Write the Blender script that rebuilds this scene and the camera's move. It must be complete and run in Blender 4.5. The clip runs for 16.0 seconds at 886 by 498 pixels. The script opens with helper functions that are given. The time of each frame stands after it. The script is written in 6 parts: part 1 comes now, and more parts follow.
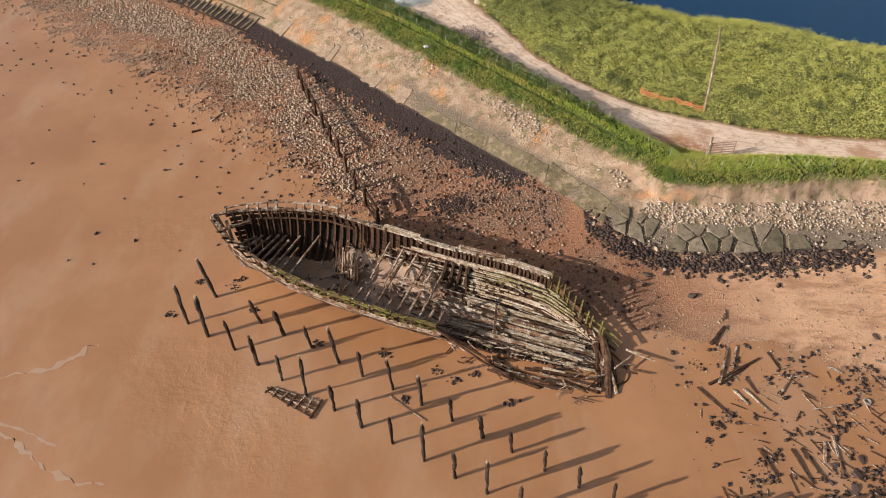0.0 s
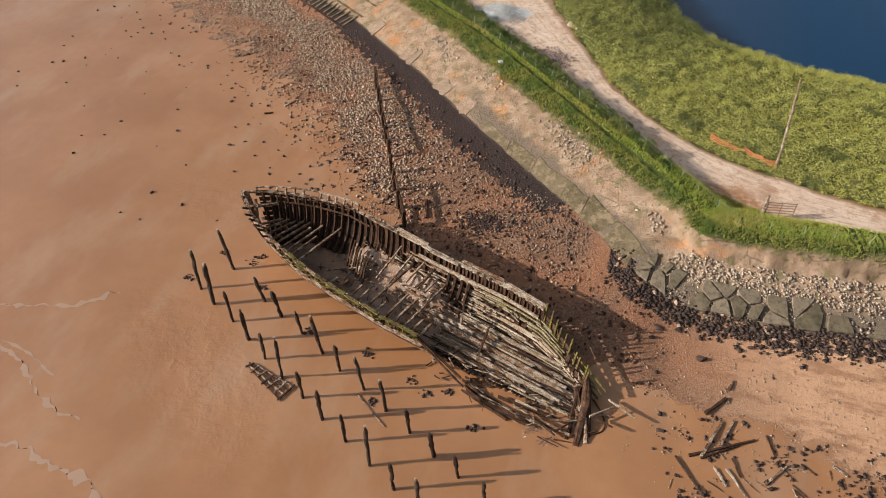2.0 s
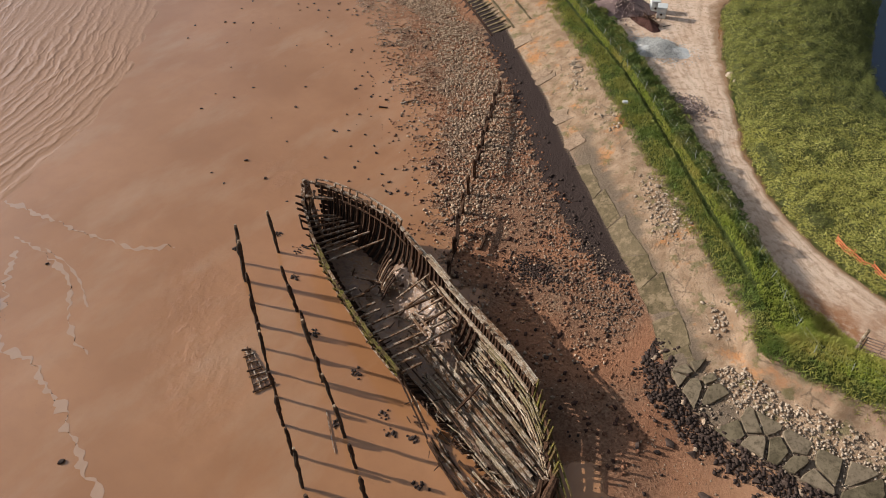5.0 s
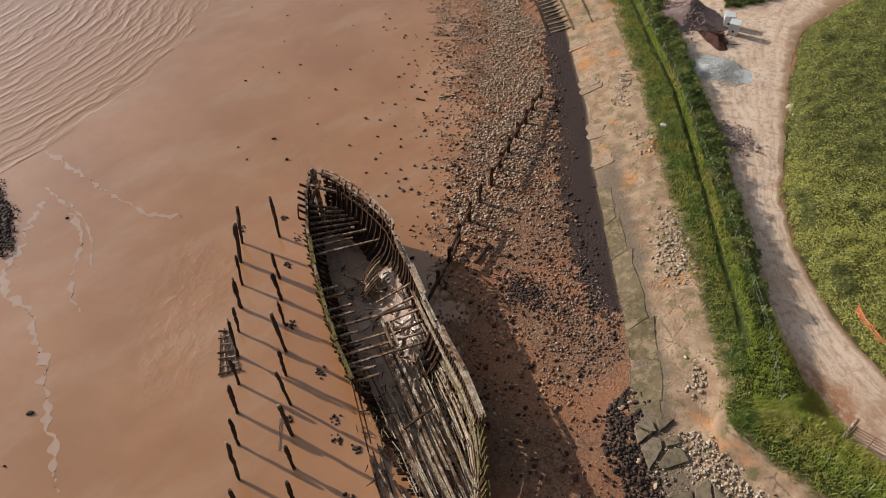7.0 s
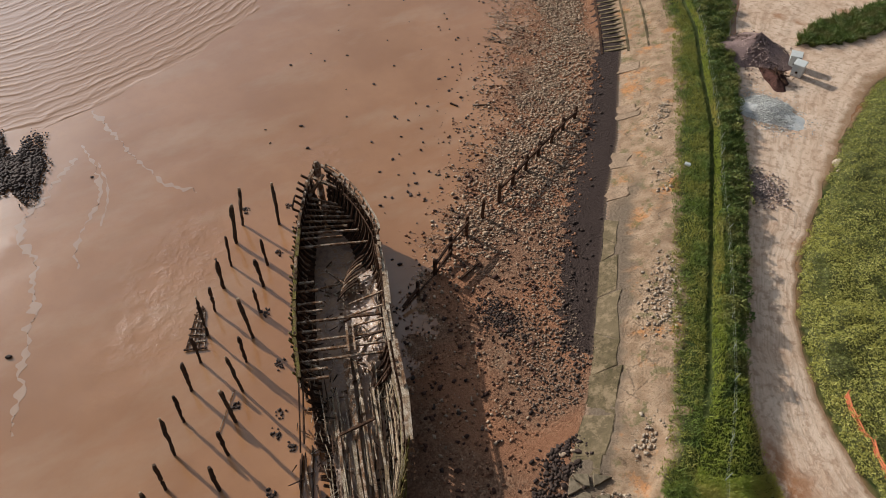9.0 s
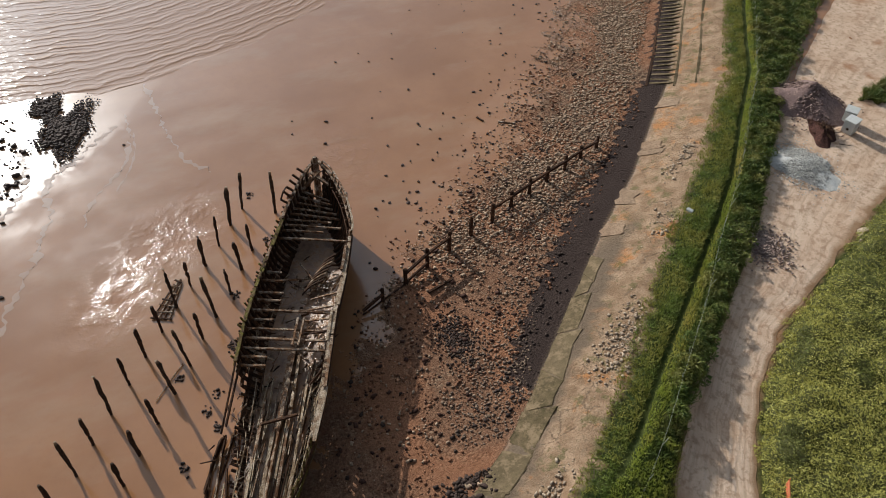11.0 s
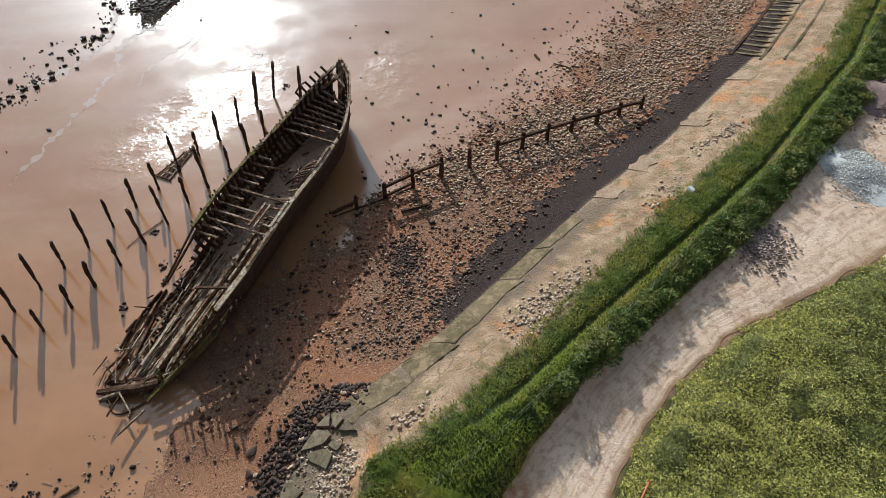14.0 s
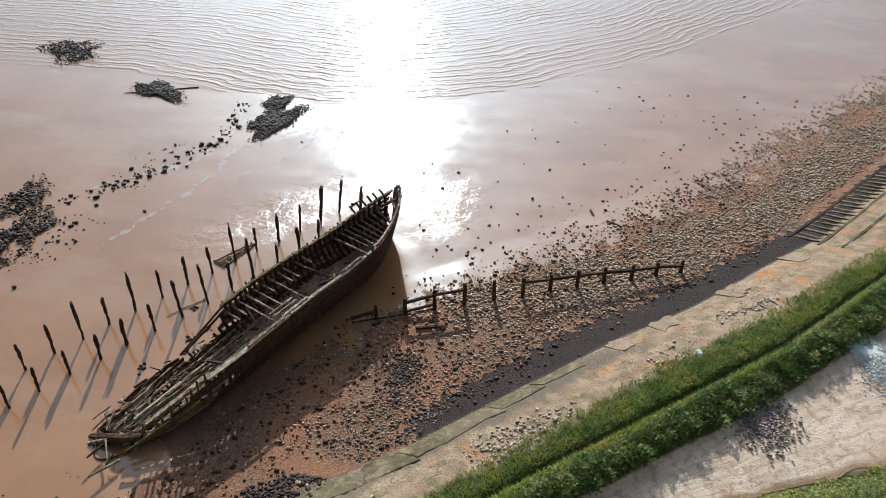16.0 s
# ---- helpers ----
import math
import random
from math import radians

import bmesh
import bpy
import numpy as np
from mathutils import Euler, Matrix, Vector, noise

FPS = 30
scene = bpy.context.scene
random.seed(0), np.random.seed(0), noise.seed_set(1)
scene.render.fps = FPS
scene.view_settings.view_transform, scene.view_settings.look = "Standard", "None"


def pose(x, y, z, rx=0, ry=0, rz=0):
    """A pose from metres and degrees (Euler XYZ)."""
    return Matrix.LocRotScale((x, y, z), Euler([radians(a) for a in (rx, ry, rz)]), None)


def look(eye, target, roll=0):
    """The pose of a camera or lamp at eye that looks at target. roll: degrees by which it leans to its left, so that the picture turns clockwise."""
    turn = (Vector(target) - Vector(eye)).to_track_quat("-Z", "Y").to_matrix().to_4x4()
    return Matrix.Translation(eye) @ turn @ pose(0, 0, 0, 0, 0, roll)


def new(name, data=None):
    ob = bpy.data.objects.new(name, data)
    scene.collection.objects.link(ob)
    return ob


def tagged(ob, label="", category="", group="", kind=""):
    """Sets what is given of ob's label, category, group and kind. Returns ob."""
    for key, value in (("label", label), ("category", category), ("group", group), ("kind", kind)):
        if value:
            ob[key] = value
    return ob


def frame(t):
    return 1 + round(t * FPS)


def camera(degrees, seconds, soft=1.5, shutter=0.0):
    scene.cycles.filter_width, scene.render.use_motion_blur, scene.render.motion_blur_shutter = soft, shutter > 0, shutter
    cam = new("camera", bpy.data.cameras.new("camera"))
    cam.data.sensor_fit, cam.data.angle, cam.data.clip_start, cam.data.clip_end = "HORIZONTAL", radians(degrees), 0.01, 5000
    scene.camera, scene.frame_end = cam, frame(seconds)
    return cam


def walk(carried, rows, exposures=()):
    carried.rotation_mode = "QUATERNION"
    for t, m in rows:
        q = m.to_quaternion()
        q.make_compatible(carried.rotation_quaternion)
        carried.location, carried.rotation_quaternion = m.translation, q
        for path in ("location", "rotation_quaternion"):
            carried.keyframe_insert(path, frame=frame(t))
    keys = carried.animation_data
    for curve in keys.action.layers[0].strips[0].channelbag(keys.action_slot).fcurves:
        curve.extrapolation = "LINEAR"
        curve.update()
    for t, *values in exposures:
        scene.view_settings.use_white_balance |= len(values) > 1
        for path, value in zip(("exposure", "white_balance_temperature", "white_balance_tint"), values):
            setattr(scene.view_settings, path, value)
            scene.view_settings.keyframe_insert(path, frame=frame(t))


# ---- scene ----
cam = camera(63.5, 16.0, 0.9)
PATH = [
    (0, (0.113, -0.752, 34.600), (0.096, 0.676, 33.200), -0.40),
    (0.5, (2.057, -0.831, 34.570), (1.955, 0.605, 33.181), -0.57),
    (1, (4.010, -0.694, 34.474), (3.820, 0.738, 33.091), -0.50),
    (1.5, (5.926, -0.262, 34.349), (5.643, 1.162, 32.974), -0.40),
    (2, (7.739, 0.457, 34.176), (7.359, 1.865, 32.807), -0.28),
    (2.5, (9.387, 1.434, 33.962), (8.910, 2.818, 32.599), -0.32),
    (3, (10.902, 2.572, 33.787), (10.329, 3.925, 32.430), -0.37),
    (3.5, (12.290, 3.853, 33.655), (11.623, 5.167, 32.302), -0.39),
    (4, (13.582, 5.217, 33.553), (12.830, 6.485, 32.202), -0.57),
    (6.5, (18.274, 12.913, 34.503), (17.271, 13.916, 33.093), -0.51),
    (7, (19.049, 14.384, 34.663), (18.009, 15.335, 33.244), -0.27),
    (7.5, (19.821, 15.910, 34.812), (18.744, 16.807, 33.386), -0.13),
    (8, (20.581, 17.488, 34.931), (19.467, 18.332, 33.500), 0.08),
    (8.5, (21.335, 19.059, 34.992), (20.185, 19.849, 33.559), 0.39),
    (9, (22.064, 20.635, 35.022), (20.880, 21.374, 33.590), 0.70),
    (11.5, (26.002, 30.703, 34.942), (24.654, 31.105, 33.520), 0.22),
    (12, (26.485, 32.802, 34.749), (25.133, 33.128, 33.312), -0.15),
    (12.5, (26.962, 34.893, 34.569), (25.619, 35.140, 33.109), -0.27),
    (13, (27.394, 36.911, 34.376), (26.062, 37.079, 32.893), -0.24),
    (13.5, (27.783, 38.827, 34.132), (26.467, 38.913, 32.628), -0.27),
    (14, (28.158, 40.659, 33.854), (26.858, 40.659, 32.334), -0.49),
    (14.5, (28.624, 42.458, 33.621), (27.312, 42.366, 32.114), -0.78),
    (15, (29.031, 44.257, 33.374), (27.642, 44.070, 31.947), -0.76),
    (15.5, (29.484, 46.169, 33.181), (27.987, 45.879, 31.886), -0.42),
    (16, (30.029, 48.160, 33.032), (28.469, 47.776, 31.841), -0.11),
]
EXPOSURES = [(0.0, 0.17, 6320, 11), (4.0, -0.12, 6400, 10.8), (8.0, -0.25, 6280, 9), (12.5, -0.5, 6040, 5.5), (14.5, 0.07, 5650, 2), (15.5, 0.12, 5520, 0.5), (16.0, 0.0, 5450, 0)]
walk(cam, [(t, look(eye, target, roll)) for t, eye, target, roll in PATH], EXPOSURES)

# ---- light ----
SUN_AZ, SUN_EL = -161.5, 23.0
SUN_DIR = Vector((math.cos(radians(SUN_AZ)) * math.cos(radians(SUN_EL)), math.sin(radians(SUN_AZ)) * math.cos(radians(SUN_EL)), math.sin(radians(SUN_EL))))
world = bpy.data.worlds.new("sky_world")
scene.world = world
world.use_nodes = True
wn = world.node_tree.nodes
sky = wn.new("ShaderNodeTexSky")
sky.sky_type = "NISHITA"
sky.sun_disc = False
sky.sun_elevation = radians(SUN_EL)
sky.sun_rotation = radians(90 - SUN_AZ)
sky.air_density = 1.0
sky.dust_density = 1.0
sky.ozone_density = 1.0
wn["Background"].inputs["Strength"].default_value = 0.08
# thin broken cloud over the whole sky
_co = wn.new("ShaderNodeTexCoord")
_cl = wn.new("ShaderNodeTexNoise")
_cl.inputs["Scale"].default_value = 3.2
_cl.inputs["Detail"].default_value = 6.0
_cl.inputs["Roughness"].default_value = 0.55
_ra = wn.new("ShaderNodeValToRGB")
_ra.color_ramp.elements[0].position, _ra.color_ramp.elements[1].position = 0.38, 0.6
_ra.color_ramp.elements[0].color, _ra.color_ramp.elements[1].color = (0.1, 0.1, 0.1, 1), (0.85, 0.85, 0.85, 1)
_mi = wn.new("ShaderNodeMix")
_mi.data_type = "RGBA"
_mi.inputs[7].default_value = (3.0, 3.1, 3.3, 1)
wl = world.node_tree.links
wl.new(_co.outputs["Generated"], _cl.inputs["Vector"])
wl.new(_cl.outputs[0], _ra.inputs[0])
wl.new(_ra.outputs[0], _mi.inputs[0])
wl.new(sky.outputs[0], _mi.inputs[6])
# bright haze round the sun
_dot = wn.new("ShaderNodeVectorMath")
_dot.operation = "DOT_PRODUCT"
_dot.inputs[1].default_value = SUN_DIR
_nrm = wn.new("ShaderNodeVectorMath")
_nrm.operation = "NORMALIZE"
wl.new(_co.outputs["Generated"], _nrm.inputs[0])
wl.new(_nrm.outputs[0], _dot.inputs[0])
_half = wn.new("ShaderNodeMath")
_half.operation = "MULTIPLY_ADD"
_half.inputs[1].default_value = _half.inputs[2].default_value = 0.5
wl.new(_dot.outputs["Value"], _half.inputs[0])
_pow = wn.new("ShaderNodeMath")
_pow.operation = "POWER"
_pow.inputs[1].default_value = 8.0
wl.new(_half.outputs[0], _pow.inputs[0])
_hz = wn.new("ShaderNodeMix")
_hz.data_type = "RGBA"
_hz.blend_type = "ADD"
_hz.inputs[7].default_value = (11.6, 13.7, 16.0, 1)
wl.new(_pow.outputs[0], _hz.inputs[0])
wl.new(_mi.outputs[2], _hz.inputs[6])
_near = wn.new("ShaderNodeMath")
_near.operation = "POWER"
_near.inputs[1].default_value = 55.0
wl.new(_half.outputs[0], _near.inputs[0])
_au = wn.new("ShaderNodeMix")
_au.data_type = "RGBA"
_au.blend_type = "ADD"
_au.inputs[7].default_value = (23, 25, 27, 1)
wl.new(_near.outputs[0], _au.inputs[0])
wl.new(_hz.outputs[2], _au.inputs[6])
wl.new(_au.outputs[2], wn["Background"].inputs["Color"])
sun = new("sun", bpy.data.lights.new("sun", "SUN"))
sun.data.energy = 5.6
sun.data.angle = radians(0.6)
sun.data.color = (1.0, 0.96, 0.885)
sun.matrix_world = look(SUN_DIR * 200, (0, 0, 0))


# ---- materials ----
class Mat:
    """A small helper to write node materials."""

    def __init__(self, name):
        self.m = bpy.data.materials.new(name)
        self.m.use_nodes = True
        self.t = self.m.node_tree
        self.bsdf = self.t.nodes["Principled BSDF"]
        self.pos = None

    def node(self, kind, **props):
        n = self.t.nodes.new(kind)
        for k, v in props.items():
            if k == "operation":
                n.operation = v
            elif k == "data_type":
                n.data_type = v
            elif k == "blend_type":
                n.blend_type = v
        return n

    def link(self, a, b):
        self.t.links.new(a, b)

    def place(self):
        if self.pos is None:
            g = self.t.nodes.new("ShaderNodeNewGeometry")
            self.pos = g.outputs["Position"]
        return self.pos

    def noise(self, scale, detail=4.0, rough=0.55, stretch=None, vec=None):
        n = self.t.nodes.new("ShaderNodeTexNoise")
        n.inputs["Scale"].default_value = scale
        n.inputs["Detail"].default_value = detail
        n.inputs["Roughness"].default_value = rough
        v = vec or self.place()
        if stretch:
            mp = self.t.nodes.new("ShaderNodeMapping")
            mp.inputs["Scale"].default_value = stretch[:3]
            if len(stretch) > 3:
                mp.inputs["Rotation"].default_value = (0, 0, radians(stretch[3]))
            self.link(v, mp.inputs["Vector"])
            v = mp.outputs[0]
        self.link(v, n.inputs["Vector"])
        return n.outputs[0]

    def voronoi(self, scale, feature="F1", out=0):
        n = self.t.nodes.new("ShaderNodeTexVoronoi")
        n.feature = feature
        n.inputs["Scale"].default_value = scale
        self.link(self.place(), n.inputs["Vector"])
        return n.outputs[out]

    def ramp(self, fac, *stops):
        n = self.t.nodes.new("ShaderNodeValToRGB")
        el = n.color_ramp.elements
        while len(el) < len(stops):
            el.new(0.5)
        for e, (p, c) in zip(el, stops):
            e.position = p
            e.color = (c, c, c, 1) if isinstance(c, (int, float)) else (*c, 1)
        self.link(fac, n.inputs[0])
        return n.outputs[0]

    def mix(self, fac, a, b, kind="MIX"):
        n = self.t.nodes.new("ShaderNodeMix")
        n.data_type = "RGBA"
        n.blend_type = kind
        for sock, v in ((n.inputs[0], fac), (n.inputs[6], a), (n.inputs[7], b)):
            if isinstance(v, bpy.types.NodeSocket):
                self.link(v, sock)
            elif isinstance(v, (int, float)):
                sock.default_value = v if sock is n.inputs[0] else (v, v, v, 1)
            else:
                sock.default_value = (*v, 1)
        return n.outputs[2]

    def math(self, op, a, b=0.0, clamp=False):
        n = self.t.nodes.new("ShaderNodeMath")
        n.operation = op
        n.use_clamp = clamp
        for sock, v in ((n.inputs[0], a), (n.inputs[1], b)):
            if isinstance(v, bpy.types.NodeSocket):
                self.link(v, sock)
            else:
                sock.default_value = v
        return n.outputs[0]

    def attr(self, name):
        n = self.t.nodes.new("ShaderNodeAttribute")
        n.attribute_name = name
        return n.outputs["Fac"]

    def rand(self):
        return self.t.nodes.new("ShaderNodeObjectInfo").outputs["Random"]

    def island(self):
        return self.t.nodes.new("ShaderNodeNewGeometry").outputs["Random Per Island"]

    def bump(self, height, strength=0.5, dist=0.05):
        n = self.t.nodes.new("ShaderNodeBump")
        n.inputs["Strength"].default_value = strength
        n.inputs["Distance"].default_value = dist
        self.link(height, n.inputs["Height"])
        self.link(n.outputs[0], self.bsdf.inputs["Normal"])
        return self

    def set(self, name, v):
        s = self.bsdf.inputs[name]
        if isinstance(v, bpy.types.NodeSocket):
            self.link(v, s)
        elif isinstance(v, (int, float)):
            s.default_value = v
        else:
            s.default_value = (*v, 1)
        return self


def wood_material(name, dark, light, moss=0.0, pale=0.0, rough=0.85, moss_color=(0.10, 0.11, 0.02)):
    m = Mat(name)
    grain = m.noise(3.5, 6, 0.75)
    fine = m.noise(17.0, 5, 0.7)
    c = m.mix(m.ramp(grain, (0.35, 0.0), (0.65, 1.0)), dark, light)
    c = m.mix(m.math("MULTIPLY", m.rand(), 0.6), c, tuple(v * 0.55 for v in dark))
    if pale:
        c = m.mix(m.math("MULTIPLY", m.ramp(m.noise(2.6, 6, 0.7), (0.47, 0.0), (0.58, 1.0)), pale), c, (0.66, 0.53, 0.4))
    if moss:
        c = m.mix(m.math("MULTIPLY", m.ramp(m.noise(1.6, 6, 0.75), (0.42, 0.0), (0.58, 1.0)), moss), c, moss_color)
    c = m.mix(m.ramp(fine, (0.46, 0.0), (0.62, 0.85)), c, tuple(v * 0.3 for v in dark))
    m.set("Base Color", c).set("Roughness", rough).set("Specular IOR Level", 0.16)
    return m.bump(m.math("ADD", grain, fine), 0.9, 0.05).m


WOOD_DARK = wood_material("wet_dark_timber", (0.052, 0.024, 0.014), (0.175, 0.088, 0.046))
WOOD_BROWN = wood_material("weathered_brown_timber", (0.14, 0.064, 0.031), (0.40, 0.215, 0.11), pale=0.65)
WOOD_PALE = wood_material("bleached_timber", (0.25, 0.147, 0.085), (0.64, 0.455, 0.305), pale=0.85, moss=0.1)
WOOD_MOSS = wood_material("mossy_timber", (0.085, 0.048, 0.022), (0.27, 0.165, 0.08), moss=0.7, moss_color=(0.23, 0.2, 0.03))
WOOD_POST = wood_material("stake_timber", (0.05, 0.029, 0.019), (0.15, 0.087, 0.053))


WOOD_TIPPED = wood_material("bleached_head_stake", (0.05, 0.034, 0.023), (0.15, 0.1, 0.066))
_t = WOOD_TIPPED.node_tree
_b = _t.nodes["Principled BSDF"]
_gen, _sep, _rmp, _mx = (_t.nodes.new(k) for k in ("ShaderNodeTexCoord", "ShaderNodeSeparateXYZ", "ShaderNodeValToRGB", "ShaderNodeMix"))
_t.links.new(_gen.outputs["Generated"], _sep.inputs[0])
_t.links.new(_sep.outputs["Z"], _rmp.inputs[0])
_rmp.color_ramp.elements[0].position, _rmp.color_ramp.elements[1].position = 0.93, 0.985
_mx.data_type = "RGBA"
_mx.inputs[7].default_value = (0.36, 0.25, 0.16, 1)
_t.links.new(_b.inputs["Base Color"].links[0].from_socket, _mx.inputs[6])
_t.links.new(_rmp.outputs[0], _mx.inputs[0])
_t.links.new(_mx.outputs[2], _b.inputs["Base Color"])


# ---- plan of the shore ----
TOE = [(-110, 132), (-60, 95), (-29, 72), (-19.5, 65.5), (-14.5, 60.8), (-9, 55.9), (-4.2, 50.7), (0, 46.7), (4, 42.8), (7.2, 39.8), (9.4, 37.3),
       (10.8, 35.3), (12.5, 33.7), (15, 32.9), (19, 32.7), (23, 33), (26, 33.4), (32, 33), (45, 31), (120, 20)]
ROAD_IN = [(6, 130), (-0.5, 95), (-2.4, 84), (-2.3, 76.8), (1.2, 68), (4.7, 61.3), (7.6, 55.6), (10.5, 52), (13.8, 49.2), (17.6, 47.2), (21.8, 45.8), (26.7, 44.4), (33.3, 43.7), (120, 34)]
ROAD_OUT = [(-20, 126), (-10, 88), (-5.5, 72.6), (-0.7, 65.4), (3.0, 59.1), (6.1, 53.7), (9.2, 49.5), (12.3, 46.7), (15.7, 44.2), (19.1, 42.3), (23.5, 41.4), (31.8, 40.4), (120, 29)]
POND = [(2, 150), (8, 100), (9.7, 87.3), (11.2, 79), (13.3, 73.5), (16.1, 70.5), (21.2, 69), (24.6, 67.2), (29.3, 66.8), (34.2, 64.2), (37.7, 62), (42, 60.9), (120, 48)]
WATER = [(-30, -200), (-36, -60), (-37, -24), (-38, -8), (-36, 6), (-34.2, 18), (-35.5, 24), (-38.3, 33), (-44.3, 42.5), (-50.5, 50), (-57, 57), (-76, 72), (-110, 95), (-170, 135)]


GRASS_LAND = [(-60, 130), (-24, 84), (-13, 71.5), (-8, 67), (-4.6, 63.8), (0, 59.5), (1.8, 57.6), (5, 53.8), (7.1, 51.6), (10.4, 47.6), (13.2, 45.2), (16, 43.3), (19, 42.0), (23.5, 41.2), (31.8, 40.2), (120, 29)]


def side_distance(P, line):
    """Signed distances of the points P (n, 2) from a polyline: positive on its left as one walks along it."""
    best = np.full(len(P), 1e9)
    sign = np.zeros(len(P))
    L = np.array(line, float)
    for a, b in zip(L[:-1], L[1:]):
        d = b - a
        q = P - a
        f = np.clip(q @ d / (d @ d), 0, 1)
        off = q - f[:, None] * d
        dist = np.hypot(off[:, 0], off[:, 1])
        cross = d[0] * q[:, 1] - d[1] * q[:, 0]
        near = dist < best - 1e-9
        best[near] = dist[near]
        sign[near] = np.sign(cross[near])
    return best * sign


def wobble(P, scale, seed):
    """Cheap smooth noise from -1 to 1 on points of the plan."""
    rng = np.random.RandomState(seed)
    out = np.zeros(len(P))
    for _ in range(7):
        k = rng.normal(size=2)
        k *= (0.5 + rng.rand() * 1.5) / scale / np.linalg.norm(k)
        out += np.sin(P @ k * 6.283 + rng.rand() * 6.283)
    return out / 4.0


def smooth(a, b, x):
    f = np.clip((x - a) / (b - a), 0, 1)
    return f * f * (3 - 2 * f)


def shape(P):
    """Ground height and the signed distances that tell the strips of the shore."""
    P = np.atleast_2d(np.asarray(P, float))
    toe = side_distance(P, TOE)
    road = side_distance(P, GRASS_LAND)
    inner = side_distance(P, ROAD_IN)
    pond = side_distance(P, POND)
    water = side_distance(P, WATER)
    z = np.interp(toe, [-60, -24, -19, -14, -8, -2.5, 0, 3.0, 4.3, 6.2, 7.6, 10.5, 40], [-0.08, -0.03, 0.0, 0.08, 0.42, 1.0, 1.5, 2.85, 3.3, 3.68, 3.55, 3.1, 3.05])
    east = smooth(11, 14, P[:, 0])
    cliff = np.interp(toe + (0.26 * wobble(P, 4.2, 8) + 0.07 * wobble(P, 1.1, 18)) * smooth(2.4, 3.2, toe) * (1 - smooth(4.6, 5.4, toe)), [-60, -24, -19, -14, -8, -2.5, 0, 1.8, 3.7, 4.1, 5.0, 7.6, 9.0, 40], [-0.08, -0.03, 0.0, 0.06, 0.3, 0.8, 1.15, 1.85, 2.7, 3.75, 3.85, 3.4, 2.5, 2.4])
    z = z * (1 - east) + cliff * east
    z -= 0.28 * np.exp(-((toe - np.interp(P[:, 0], [-20, 0, 14], [5.9, 6.6, 5.6])) / 0.28) ** 2) * (1 - smooth(11, 14, P[:, 0]))
    flat = smooth(-0.6, 0.6, road)
    z = z * (1 - flat) + (3.08 - 0.6 * smooth(2, 20, P[:, 0])) * flat
    z += 0.15 * smooth(0.5, 4, inner) * (pond < -4)
    z = z * (1 - smooth(-7, 0.5, pond)) + 0.1 * smooth(-7, 0.5, pond)
    z -= smooth(-2, 60, water) * 1.5 + 0.10 * smooth(-9, 3, water)
    crag = smooth(0.9, 1.6, toe) * (1 - smooth(4.4, 5.0, toe))
    z += crag * (0.07 * np.abs(wobble(P, 1.3, 9)) + 0.05 * wobble(P, 0.75, 10)) - 0.05 * crag
    z += 0.03 * wobble(P, 3.0, 3) * smooth(-14, -6, toe) + 0.012 * wobble(P, 6.0, 5)
    return z, toe, road, inner, pond, water


def ground_z(x, y):
    return float(shape([(x, y)])[0][0])


def part(name, bm, material, parent=None, label="", smooth_faces=False):
    me = bpy.data.meshes.new(name)
    bm.to_mesh(me)
    bm.free()
    return link_mesh(name, me, material, parent, label, smooth_faces)


def link_mesh(name, me, material, parent=None, label="", smooth_faces=False):
    if smooth_faces:
        me.polygons.foreach_set("use_smooth", [True] * len(me.polygons))
    if material:
        me.materials.append(material)
    ob = new(name, me)
    if parent:
        ob.parent = parent
    if label:
        ob["label"] = label
    return ob


def mesh_from(name, V, F, material, parent=None, label="", smooth_faces=False):
    me = bpy.data.meshes.new(name)
    me.from_pydata([tuple(v) for v in V], [], [tuple(f) for f in F])
    me.update()
    return link_mesh(name, me, material, parent, label, smooth_faces)


def fast_mesh(name, V, F, material, smooth_faces=False, parent=None):
    me = bpy.data.meshes.new(name)
    V, F = np.asarray(V, np.float32), np.asarray(F, np.int32)
    k = F.shape[1]
    me.vertices.add(len(V))
    me.vertices.foreach_set("co", V.ravel())
    me.loops.add(F.size)
    me.loops.foreach_set("vertex_index", F.ravel())
    me.polygons.add(len(F))
    me.polygons.foreach_set("loop_start", np.arange(0, F.size, k, dtype=np.int32))
    me.update(calc_edges=True)
    return link_mesh(name, me, material, parent, "", smooth_faces)


